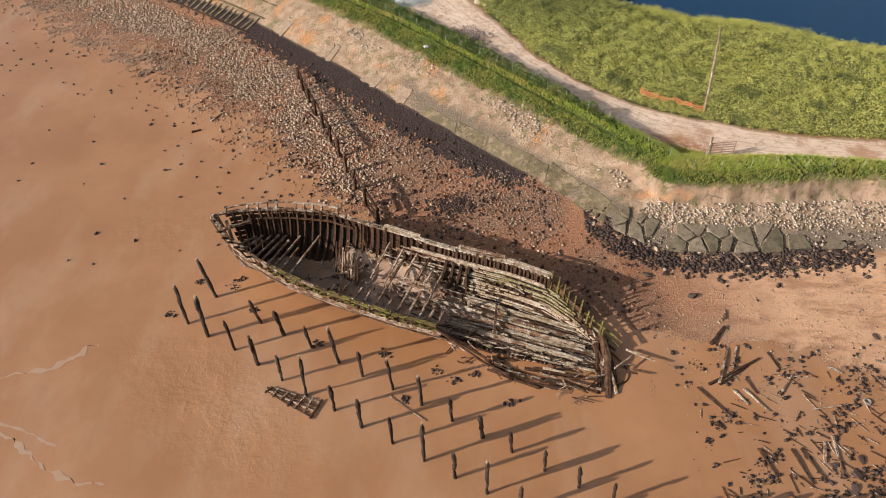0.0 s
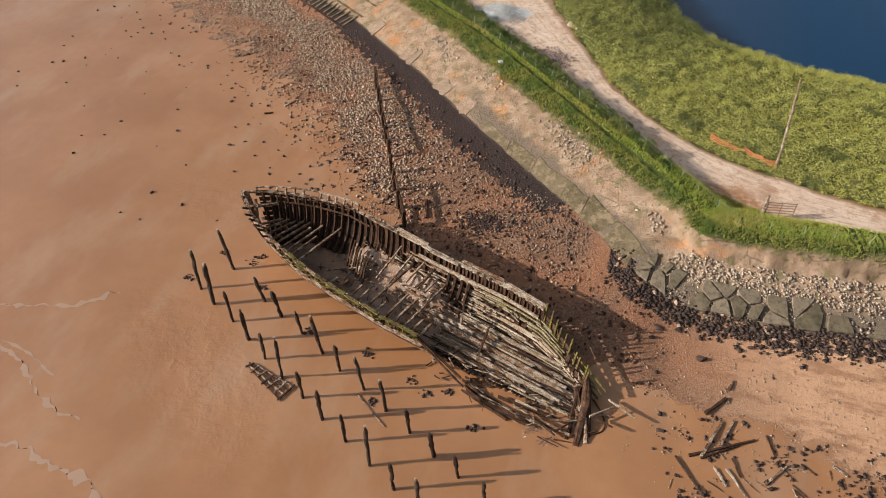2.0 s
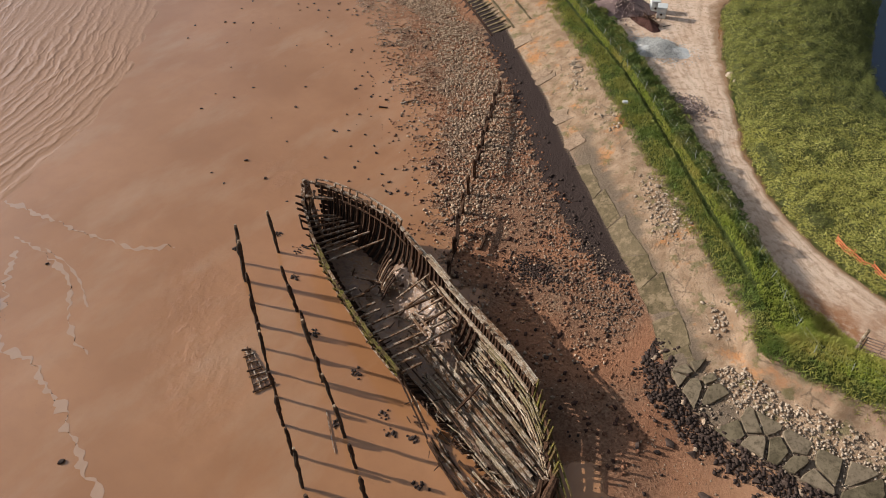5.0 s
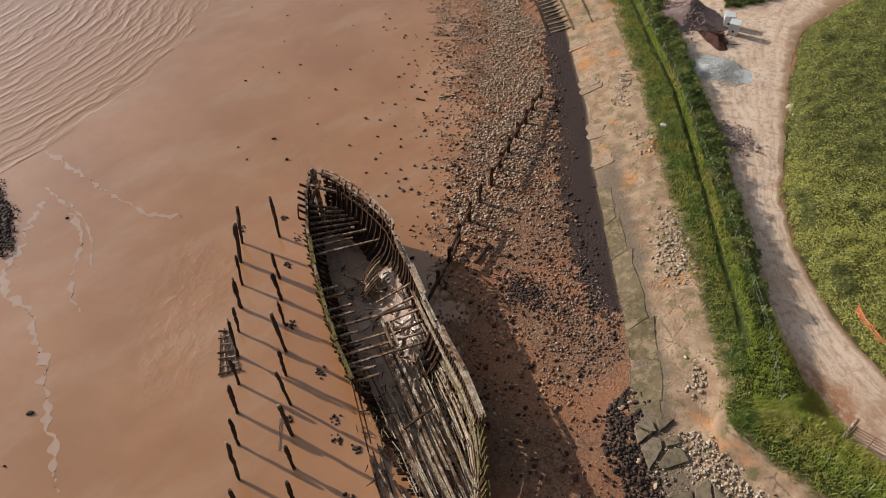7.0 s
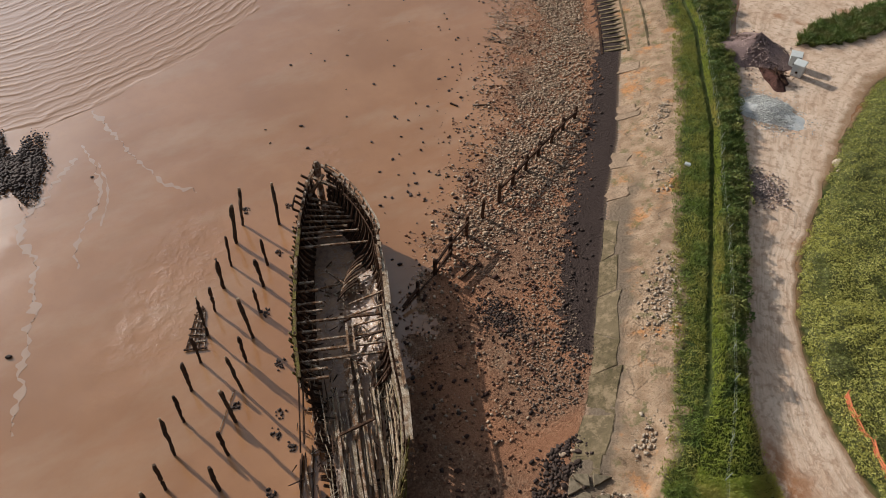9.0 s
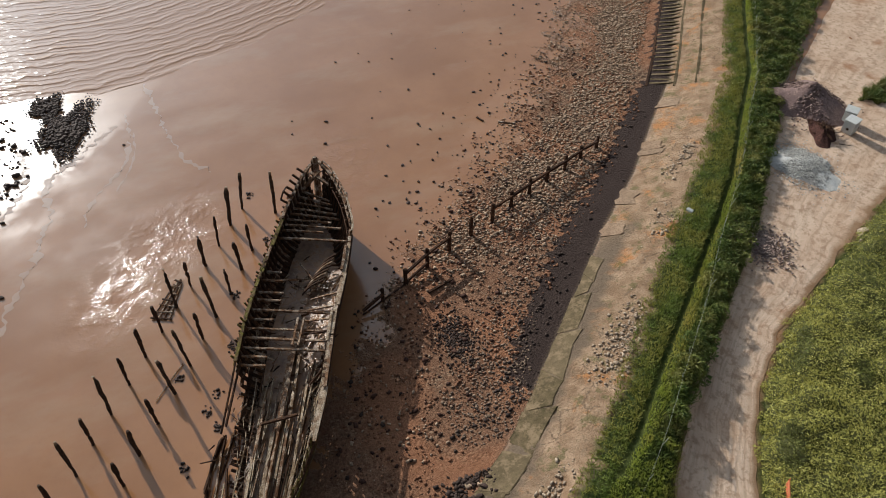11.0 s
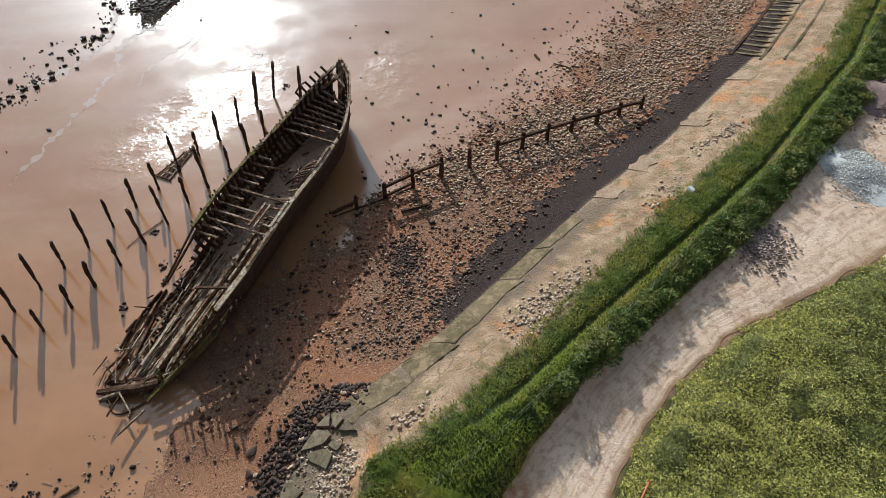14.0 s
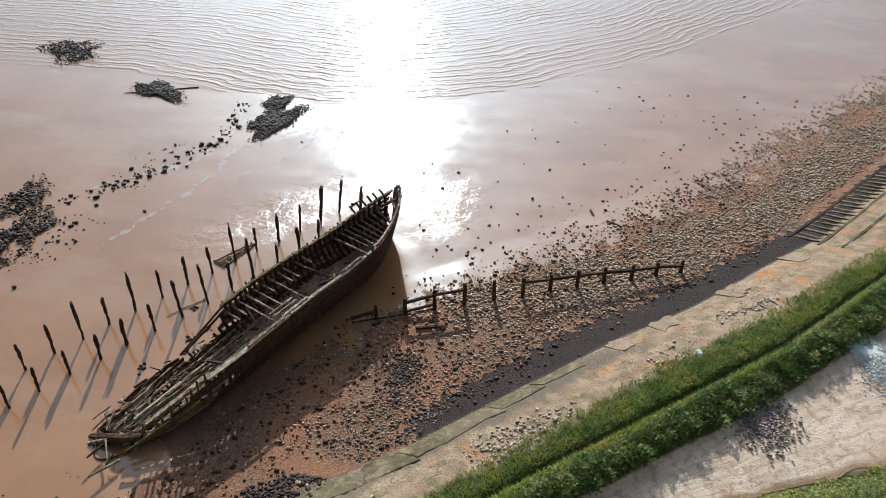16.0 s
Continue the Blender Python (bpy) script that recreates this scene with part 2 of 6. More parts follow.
def grid_mesh(name, xs, ys, material):
    X, Y = np.meshgrid(xs, ys)
    P = np.c_[X.ravel(), Y.ravel()]
    z, toe, road, inner, pond, water = shape(P)
    nx, ny = len(xs), len(ys)
    i = (np.arange(ny - 1)[:, None] * nx + np.arange(nx - 1)).ravel()
    F = np.c_[i, i + 1, i + nx + 1, i + nx]
    ob = fast_mesh(name, np.c_[P, z], F, material, True)
    me = ob.data
    wob = wobble(P, 5.0, 11) + 0.5 * wobble(P, 1.3, 12)
    east = smooth(9, 14, P[:, 0])
    cove = smooth(7, 11, P[:, 0]) * (1 - smooth(19, 27, P[:, 0]))
    masks = {
        "grass": smooth(-0.25, 0.25, toe - 4.5 + 0.35 * wob) * (1 - smooth(-0.3, 0.3, road - 0.1 * wob)) + smooth(-0.3, 0.4, inner + 0.25 * wob),
        "gravel": smooth(0, 1, (toe + (2.2 - 1.5 * cove) * wob + 13 - 5.6 * cove) / (6.5 - 4.4 * cove)) * (1 - smooth(-0.3, 0.3, toe)),
        "earth": np.maximum(smooth(1.3, 2.0, toe + 0.35 * wob), smooth(-0.1, 0.15, toe) * (1 - smooth(-5, -2, P[:, 0]))) * (1 - smooth(4.5, 5.0, toe)),
        "rock": smooth(-0.2, 0.2, toe) * (1 - smooth(2.4, 3.2, toe)),
        "dry": smooth(-9, -5, toe + 0.6 * wob + 2.5 * smooth(18, 26, P[:, 0])) * smooth(12, 22, P[:, 0]),
        "silt": smooth(-0.7, 0.7, toe + np.interp(P[:, 0], [-44, -22, -18, -8, 0, 4, 6.2], [1.5, 1.7, 2.3, 2.7, 2.6, 2.0, 0.2]) + 0.5 * wobble(P, 1.6, 14)) * (1 - smooth(-0.05, 0.1, toe)) * smooth(-46, -42, P[:, 0]) * (1 - smooth(5.6, 6.6, P[:, 0])),
        "churn": np.exp(-((((P[:, 0] + 13.5) * 0.77 - (P[:, 1] - 22.3) * 0.64) / 8.0) ** 2 + (((P[:, 0] + 13.5) * 0.64 + (P[:, 1] - 22.3) * 0.77) / 3.4) ** 2) ** 1.5) + 0.8 * np.exp(-(((P[:, 0] + 19.5) / 5.0) ** 2 + ((P[:, 1] - 36.5) / 3.0) ** 2) ** 1.5),
        "film": smooth(-0.3, 0.5, -side_distance(P, [(-38, 25), (-32.4, 21.2), (-29.3, 19.8), (-25.6, 16.6), (-23.4, 14.2), (-19, 11), (-14, 7.5), (-4, 2)]) + 0.5 * wobble(P, 1.5, 29)) * (P[:, 0] < 0),
        "red": smooth(-0.1, 0.9, wobble(P, 9.0, 21) + 0.3),
        "pebbly": np.clip(0.25 + smooth(2.0, -1.0, side_distance(P, [(-3.4, 33.6), (-13.8, 56.9), (-40, 110)]) * -1 + 0.8 * wob) + smooth(0.2, 0.8, wobble(P, 4.0, 25)) * 0.5, 0, 1) * (1 - smooth(9, 13, P[:, 0])),
    }
    for k, v in masks.items():
        a = me.attributes.new(k, "FLOAT", "POINT")
        a.data.foreach_set("value", np.clip(v, 0, 1).astype(np.float32))
    return ob


def ground_material():
    m = Mat("shore_ground")
    big, mid, fine, tiny = m.noise(0.12, 4, 0.5), m.noise(1.1, 5, 0.6), m.noise(7.0, 5, 0.65), m.noise(28, 3, 0.6)
    mud = m.mix(m.ramp(big, (0.35, 0.0), (0.65, 1.0)), (0.315, 0.14, 0.057), (0.385, 0.18, 0.08))
    mud = m.mix(m.ramp(mid, (0.45, 0.0), (0.8, 0.35)), mud, (0.28, 0.132, 0.06))
    mud = m.mix(m.ramp(m.noise(0.16, 6, 0.62, (1.0, 0.45, 1.0, 40)), (0.5, 0.0), (0.68, 0.5)), mud, (0.42, 0.25, 0.145))
    mud = m.mix(m.ramp(fine, (0.6, 0.0), (0.75, 0.35)), mud, (0.22, 0.11, 0.055))
    shingle = m.mix(m.ramp(fine, (0.35, 0.0), (0.65, 1.0)), (0.16, 0.072, 0.04), (0.34, 0.175, 0.098))
    cells = m.t.nodes.new("ShaderNodeTexVoronoi")
    cells.inputs["Scale"].default_value = 6.5
    m.link(m.place(), cells.inputs["Vector"])
    bw = m.t.nodes.new("ShaderNodeRGBToBW")
    m.link(cells.outputs["Color"], bw.inputs[0])
    pebble = m.ramp(bw.outputs[0], (0.15, (0.045, 0.026, 0.018)), (0.45, (0.16, 0.09, 0.054)), (0.85, (0.40, 0.27, 0.17)))
    shingle = m.mix(m.math("MULTIPLY", m.attr("pebbly"), m.ramp(m.noise(0.9, 4, 0.6), (0.38, 0.3), (0.6, 0.95))), shingle, pebble)
    shingle = m.mix(m.math("MULTIPLY", m.attr("red"), 0.55), shingle, (0.37, 0.155, 0.075))
    shingle = m.mix(m.ramp(tiny, (0.55, 0.0), (0.7, 0.5)), shingle, (0.10, 0.07, 0.055))
    sand = m.mix(fine, (0.52, 0.265, 0.135), (0.74, 0.445, 0.26))
    sand = m.mix(m.ramp(m.noise(0.8, 7, 0.72, (0.45, 1.5, 1.0, 8)), (0.48, 0.0), (0.62, 0.7)), sand, (0.30, 0.14, 0.07))
    sand = m.mix(m.ramp(m.noise(3.5, 6, 0.75), (0.57, 0.0), (0.66, 0.6)), sand, (0.16, 0.085, 0.05))
    shingle = m.mix(m.math("MULTIPLY", m.attr("dry"), 0.8), shingle, sand)
    earth = m.mix(m.ramp(mid, (0.4, 0.0), (0.6, 1.0)), (0.28, 0.172, 0.1), (0.46, 0.305, 0.192))
    earth = m.mix(m.ramp(m.noise(0.36, 6, 0.7), (0.55, 0.0), (0.63, 0.85)), earth, m.mix(m.attr("dry"), m.mix(fine, (0.44, 0.165, 0.05), (0.58, 0.27, 0.10)), (0.46, 0.28, 0.185)))
    earth = m.mix(m.ramp(m.noise(2.2, 8, 0.8), (0.52, 0.0), (0.6, 0.6)), earth, (0.19, 0.125, 0.075))
    cracks = m.voronoi(0.5, "DISTANCE_TO_EDGE")
    earth = m.mix(m.ramp(m.math("ADD", cracks, m.math("ADD", m.math("MULTIPLY", m.math("SUBTRACT", fine, 0.5), 0.16), m.ramp(m.noise(0.5, 3, 0.5), (0.42, 0.08), (0.55, 0.0)))), (0.0, 0.6), (0.03, 0.0)), earth, (0.09, 0.06, 0.04))
    earth = m.mix(m.ramp(m.noise(0.9, 5, 0.7), (0.55, 0.0), (0.62, 0.7)), earth, (0.15, 0.13, 0.05))
    earth = m.mix(m.ramp(tiny, (0.55, 0.0), (0.68, 0.45)), earth, (0.5, 0.39, 0.28))
    rock = m.mix(fine, (0.085, 0.058, 0.038), (0.3, 0.215, 0.145))
    turf = m.mix(m.ramp(mid, (0.35, 0.0), (0.65, 1.0)), (0.035, 0.05, 0.012), (0.09, 0.10, 0.025))
    edge = m.math("ADD", m.attr("gravel"), m.math("MULTIPLY", m.math("SUBTRACT", fine, 0.5), 1.2))
    gravel = m.ramp(edge, (0.35, 0.0), (0.6, 1.0))
    c = m.mix(gravel, mud, shingle)
    ragged = m.math("ADD", m.math("MULTIPLY", m.math("SUBTRACT", m.noise(2.4, 5, 0.65), 0.5), 0.9), m.math("MULTIPLY", m.math("SUBTRACT", tiny, 0.5), 0.5))
    silt = m.ramp(m.math("ADD", m.attr("silt"), ragged), (0.42, 0.0), (0.55, 1.0))
    c = m.mix(silt, c, m.mix(fine, (0.03, 0.0185, 0.015), (0.068, 0.043, 0.034)))
    c = m.mix(m.attr("rock"), c, rock)
    c = m.mix(m.attr("earth"), c, earth)
    c = m.mix(m.attr("grass"), c, turf)
    m.set("Base Color", c)
    wet = m.math("SUBTRACT", 1.0, m.math("MAXIMUM", gravel, m.math("MAXIMUM", m.attr("grass"), m.math("MAXIMUM", m.attr("rock"), m.attr("earth")))), True)
    r = m.mix(wet, 0.88, m.mix(m.attr("film"), m.ramp(m.noise(0.35, 5, 0.6), (0.35, 0.12), (0.65, 0.19)), 0.25))
    m.set("Roughness", r)
    m.set("Specular IOR Level", m.mix(wet, 0.14, 0.6))
    domes = m.math("MULTIPLY", m.attr("pebbly"), m.math("SUBTRACT", 1.0, m.math("MULTIPLY", cells.outputs["Distance"], 1.2)))
    rough_h = m.math("MULTIPLY", m.math("MULTIPLY", m.math("SUBTRACT", 1.0, wet), m.math("SUBTRACT", 1.0, m.math("MULTIPLY", m.attr("dry"), 0.6))), m.math("ADD", m.math("ADD", fine, domes), m.math("MULTIPLY", tiny, 0.5)))
    soft_h = m.math("MULTIPLY", m.math("ADD", m.math("MULTIPLY", m.noise(0.4, 4, 0.5), 0.35), m.math("MULTIPLY", m.noise(6.0, 5, 0.6), 0.1)), 0.2)
    m.bump(m.math("ADD", m.math("MULTIPLY", m.math("MULTIPLY", m.math("MULTIPLY", m.attr("churn"), m.ramp(m.noise(0.6, 4, 0.6), (0.4, 0.15), (0.6, 1.0))), m.math("ADD", m.noise(3.2, 6, 0.65, (1.0, 0.45, 1.0, 35)), m.math("MULTIPLY", m.noise(9.0, 5, 0.65), 0.5))), 0.6), m.math("ADD", rough_h, soft_h)), 0.9, 0.085)
    return m.m


def axis(lo, hi, step, far):
    a = np.arange(lo, hi + step / 2, step)
    grow = np.cumsum(step * 1.35 ** np.arange(1, 60))
    grow = grow[grow < far]
    return np.concatenate([(lo - grow)[::-1], a, hi + grow])


GROUND = ground_material()
ground = tagged(grid_mesh("ground", axis(-56, 44, 0.22, 1500), axis(4, 92, 0.22, 1500), GROUND), "wet brown tidal mud rising to a red shingle beach and grassy bank", "ground", kind="structure")


# ---- water ----
def water_material(name, color, rough, strength, ripples):
    m = Mat(name)
    m.set("Base Color", color).set("Roughness", rough)
    if ripples:
        bend = m.math("ADD", m.math("MULTIPLY", m.attr("off"), 4.6), m.math("MULTIPLY", m.noise(0.09, 4, 0.55), 26.0))
        crest = m.math("POWER", m.math("ADD", m.math("MULTIPLY", m.math("SINE", bend), 0.5), 0.5), 3.0)
        bend2 = m.math("ADD", m.math("MULTIPLY", m.attr("off"), 8.3), m.math("MULTIPLY", m.noise(0.13, 4, 0.55), 31.0))
        crest2 = m.math("POWER", m.math("ADD", m.math("MULTIPLY", m.math("SINE", bend2), 0.5), 0.5), 3.0)
        patchy = m.ramp(m.noise(0.12, 3, 0.6), (0.35, 0.25), (0.65, 1.0))
        h = m.math("ADD", m.math("MULTIPLY", m.math("ADD", crest, m.math("MULTIPLY", crest2, 0.45)), patchy), m.math("MULTIPLY", m.noise(2.0, 3, 0.5), 0.25))
    else:
        h = m.noise(1.3, 3, 0.5)
    if ripples:
        h = m.math("MULTIPLY", h, m.attr("fade"))
    m.bump(h, strength, 0.16)
    return m.m


def flood(name, xs, ys, z, which, material, label):
    """Still water on a level grid, kept where which(distances) is true; `fade` grows away from its edge."""
    X, Y = np.meshgrid(xs, ys)
    P = np.c_[X.ravel(), Y.ravel()]
    dist = side_distance(P, which)
    nx = len(xs)
    i = (np.arange(len(ys) - 1)[:, None] * nx + np.arange(nx - 1)).ravel()
    F = np.c_[i, i + 1, i + nx + 1, i + nx]
    F = F[(dist[F] > -2.5).any(1)]
    ob = mesh_from(name, np.c_[P, np.full(len(P), z)].tolist(), F.tolist(), material, smooth_faces=True)
    a = ob.data.attributes.new("fade", "FLOAT", "POINT")
    a.data.foreach_set("value", smooth(-0.3, 1.6, dist + 0.8 * wobble(P, 7.0, 17)).astype(np.float32))
    a = ob.data.attributes.new("off", "FLOAT", "POINT")
    a.data.foreach_set("value", dist.astype(np.float32))
    return tagged(ob, label, "water", kind="structure")


flood("water", axis(-80, -28, 1.0, 1400), axis(-40, 90, 1.0, 1400), -0.17, WATER, water_material("silty_water", (0.36, 0.18, 0.085), 0.11, 0.36, True), "shallow silty brown water with long ripples")
flood("pond_water", axis(5, 60, 1.5, 500), axis(55, 110, 1.5, 500), 0.45, POND, water_material("deep_blue_water", (0.008, 0.035, 0.075), 0.08, 0.03, False), "calm deep blue pond behind the scrub")


def along(line, step):
    """Points every `step` along a smoothed polyline, with unit tangents."""
    L = np.array(line, float)
    for _ in range(2):
        L = np.vstack([L[:1], np.stack([0.75 * L[:-1] + 0.25 * L[1:], 0.25 * L[:-1] + 0.75 * L[1:]], 1).reshape(-1, 2), L[-1:]])
    d = np.r_[0, np.cumsum(np.hypot(*np.diff(L, axis=0).T))]
    s = np.arange(0, d[-1], step)
    P = np.c_[np.interp(s, d, L[:, 0]), np.interp(s, d, L[:, 1])]
    T = np.gradient(P, axis=0)
    return P, T / np.linalg.norm(T, axis=1)[:, None]


def ribbon(name, line, near, far, step, across, lift, material, lo=-1e9, hi=1e9, jag=0.0, jag_in=0.0, seed=1, crown=0.0):
    """A strip draped on the ground between two offsets to the left of a line, for the stretch with lo < x < hi."""
    P, T = along(line, step)
    keep = (P[:, 0] > lo) & (P[:, 0] < hi)
    P, T = P[keep], T[keep]
    N = np.c_[-T[:, 1], T[:, 0]]
    rng = np.random.RandomState(seed)
    ja = np.convolve(rng.normal(size=len(P)), [0.25, 0.5, 0.25], "same")
    jb = np.convolve(rng.normal(size=len(P)), [0.25, 0.5, 0.25], "same")
    a = (near(P) if callable(near) else near) + jag * ja
    b = (far(P) if callable(far) else far) + jag_in * jb
    V = []
    for k in range(across + 1):
        f = k / across
        Q = P + N * (a * (1 - f) + b * f)[:, None]
        V.append(np.c_[Q, shape(Q)[0] + lift + crown * math.sin(math.pi * f)])
    n = len(P)
    V = np.concatenate(V)
    i = (np.arange(across)[:, None] * n + np.arange(n - 1)).ravel()
    F = np.c_[i, i + 1, i + n + 1, i + n]
    ob = mesh_from(name, V.tolist(), F.tolist(), material, smooth_faces=True)
    a = ob.data.attributes.new("lane", "FLOAT", "POINT")
    a.data.foreach_set("value", np.repeat(np.linspace(0, 1, across + 1), n).astype(np.float32))
    a = ob.data.attributes.new("run", "FLOAT", "POINT")
    a.data.foreach_set("value", np.tile(np.arange(n) * step, across + 1).astype(np.float32))
    return ob


def road_material():
    m = Mat("dusty_track")
    lane = m.attr("lane")
    wave = m.math("SINE", m.math("ADD", m.math("MULTIPLY", lane, 38.0), m.math("MULTIPLY", m.noise(0.12, 2, 0.5), 2.6)))
    rut = m.ramp(wave, (0.55, 0.0), (0.95, 1.0))
    fine, mid = m.noise(9, 5, 0.65), m.noise(0.5, 4, 0.6)
    c = m.mix(m.ramp(mid, (0.35, 0.0), (0.65, 1.0)), (0.6, 0.4, 0.27), (0.74, 0.54, 0.39))
    lines = m.t.nodes.new("ShaderNodeCombineXYZ")
    m.link(m.math("ADD", m.math("MULTIPLY", lane, 15.0), m.math("MULTIPLY", m.noise(0.16, 2, 0.5), 3.0)), lines.inputs[0])
    m.link(m.math("MULTIPLY", m.attr("run"), 0.16), lines.inputs[1])
    streak = m.noise(1.6, 5, 0.62, vec=lines.outputs[0])
    c = m.mix(m.ramp(streak, (0.52, 0.0), (0.66, 0.5)), c, (0.42, 0.255, 0.16))
    c = m.mix(m.ramp(streak, (0.34, 0.5), (0.46, 0.0)), c, (0.74, 0.55, 0.41))
    c = m.mix(m.ramp(m.noise(2.2, 5, 0.7), (0.5, 0.0), (0.62, 0.7)), c, (0.42, 0.25, 0.155))
    c = m.mix(m.ramp(fine, (0.55, 0.0), (0.75, 0.4)), c, (0.60, 0.50, 0.40))
    c = m.mix(m.math("MULTIPLY", m.math("MULTIPLY", rut, 0.28), m.ramp(m.noise(1.4, 4, 0.6), (0.4, 0.0), (0.6, 1.0))), c, (0.30, 0.175, 0.105))
    c = m.mix(m.ramp(m.noise(0.22, 4, 0.6), (0.6, 0.0), (0.68, 0.8)), c, (0.40, 0.2, 0.105))
    c = m.mix(m.ramp(m.math("ADD", lane, m.math("MULTIPLY", m.math("SUBTRACT", m.noise(1.0, 4, 0.6), 0.5), 0.16)), (0.9, 0.0), (0.97, 0.8)), c, (0.27, 0.15, 0.075))
    c = m.mix(m.math("MULTIPLY", m.attr("soil"), m.ramp(m.noise(1.6, 5, 0.7), (0.35, 0.2), (0.55, 1.0))), c, (0.36, 0.17, 0.085))
    m.set("Base Color", c).set("Roughness", 0.95).set("Specular IOR Level", 0.1)
    return m.bump(m.math("SUBTRACT", m.math("ADD", fine, m.noise(2.2, 4, 0.6)), m.math("MULTIPLY", streak, 0.7)), 0.7, 0.05).m


def width_to(line):
    return lambda P: -side_distance(P, line)


ROAD = road_material()
road = tagged(ribbon("road", ROAD_OUT, lambda P: -side_distance(P, GRASS_LAND) - 0.1, width_to(ROAD_IN), 0.5, 16, 0.02, ROAD, -34, 60, 0.1, 0.15, 4), "pale dusty dirt track curving behind the grass bank", "road", kind="structure")
V = np.empty(len(road.data.vertices) * 3, np.float32)
road.data.vertices.foreach_get("co", V)
V = V.reshape(-1, 3)
_soil = np.exp(-((V[:, 0] - 17.5) / 3.0) ** 2 - ((V[:, 1] - 43.3 + 0.35 * (V[:, 0] - 17.5)) / 0.8) ** 2) * 1.3
road.data.attributes.new("soil", "FLOAT", "POINT").data.foreach_set("value", np.clip(_soil, 0, 1).astype(np.float32))


# ---- timbers ----
def beam(bm, a, b, w, h=None, taper=1.0, roll=0.0, rough=0.0, rng=random):
    """A worn square timber from a to b in bm."""
    h = h or w
    a, b = Vector(a), Vector(b)
    d = b - a
    q = d.to_track_quat("Z", "Y")
    steps = 3
    rings = []
    for k in range(steps + 1):
        f = k / steps
        s = 1 + (taper - 1) * f
        ring = []
        for cx, cy in ((-1, -1), (1, -1), (1, 1), (-1, 1)):
            j = 1 + rng.uniform(-rough, rough)
            v = Vector((cx * w / 2 * s * j, cy * h / 2 * s * j, 0))
            v.rotate(Euler((0, 0, roll)))
            v.rotate(q)
            ring.append(bm.verts.new(a + d * f + v + Vector((rng.uniform(-1, 1), rng.uniform(-1, 1), 0)) * rough * w * 0.5 * (0 < k < steps)))
        rings.append(ring)
    for r0, r1 in zip(rings[:-1], rings[1:]):
        for k in range(4):
            bm.faces.new((r0[k], r0[(k + 1) % 4], r1[(k + 1) % 4], r1[k]))
    bm.faces.new(rings[0][::-1])
    bm.faces.new(rings[-1])


def log_shape(bm, pts, radii, sides=7, rng=random, rough=0.12):
    """A round, gnarled timber through the points."""
    rings = []
    n = len(pts)
    for k, p in enumerate(pts):
        p = Vector(p)
        d = Vector(pts[min(k + 1, n - 1)]) - Vector(pts[max(k - 1, 0)])
        q = d.to_track_quat("Z", "Y")
        ring = []
        for j in range(sides):
            a = 2 * math.pi * j / sides
            v = Vector((math.cos(a), math.sin(a), 0)) * radii[k] * (1 + rng.uniform(-rough, rough))
            v.rotate(q)
            ring.append(bm.verts.new(p + v))
        rings.append(ring)
    for r0, r1 in zip(rings[:-1], rings[1:]):
        for k in range(sides):
            bm.faces.new((r0[k], r0[(k + 1) % sides], r1[(k + 1) % sides], r1[k]))
    bm.faces.new(rings[0][::-1])
    bm.faces.new(rings[-1])


# Stakes: base x, y, height, lean x, lean y at the top
STAKES = [
    (-16.2, 27.8, 3.1, -0.2, 0.5), (-14.7, 26.8, 3.35, -0.1, 0.4), (-12.8, 25.8, 2.5, -0.2, 0.2), (-11.2, 24.7, 2.6, -0.1, 0.1), (-9.6, 23.6, 2.2, 0.0, 0.1),
    (-8.05, 22.6, 3.6, 0.1, 0.1), (-6.3, 21.6, 2.35, -0.05, 0.0), (-4.7, 20.5, 2.5, -0.05, 0.1), (-2.9, 19.5, 2.4, -0.1, 0.1), (-1.2, 18.5, 3.5, -0.05, 0.15),
    (0.45, 17.5, 2.3, -0.1, 0.1), (2.1, 16.7, 3.2, -0.15, 0.05), (3.7, 15.7, 2.4, -0.1, 0.1), (5.4, 14.9, 2.2, 0.0, 0.1), (7.2, 14.0, 2.3, 0.05, 0.0),
    (-14.9, 30.1, 3.3, -0.6, 0.2), (-11.6, 27.9, 2.1, -0.4, 0.0), (-10.0, 27.0, 2.3, -0.3, -0.1), (-8.2, 26.0, 2.0, -0.2, 0.0), (-6.4, 24.9, 3.5, -0.3, -0.2),
    (-4.9, 23.9, 2.3, -0.15, 0.0), (-3.1, 23.0, 3.3, -0.2, -0.25), (-1.4, 22.0, 3.1, -0.15, -0.25), (0.3, 20.95, 2.2, -0.15, -0.1), (1.95, 19.85, 2.1, -0.2, 0.0),
    (3.5, 19.0, 1.95, -0.2, 0.0), (5.15, 17.95, 1.95, -0.15, 0.0), (6.85, 17.0, 1.9, -0.2, 0.1), (8.4, 16.2, 1.9, -0.1, 0.0), (10.0, 15.2, 1.8, 0.0, 0.0),
]


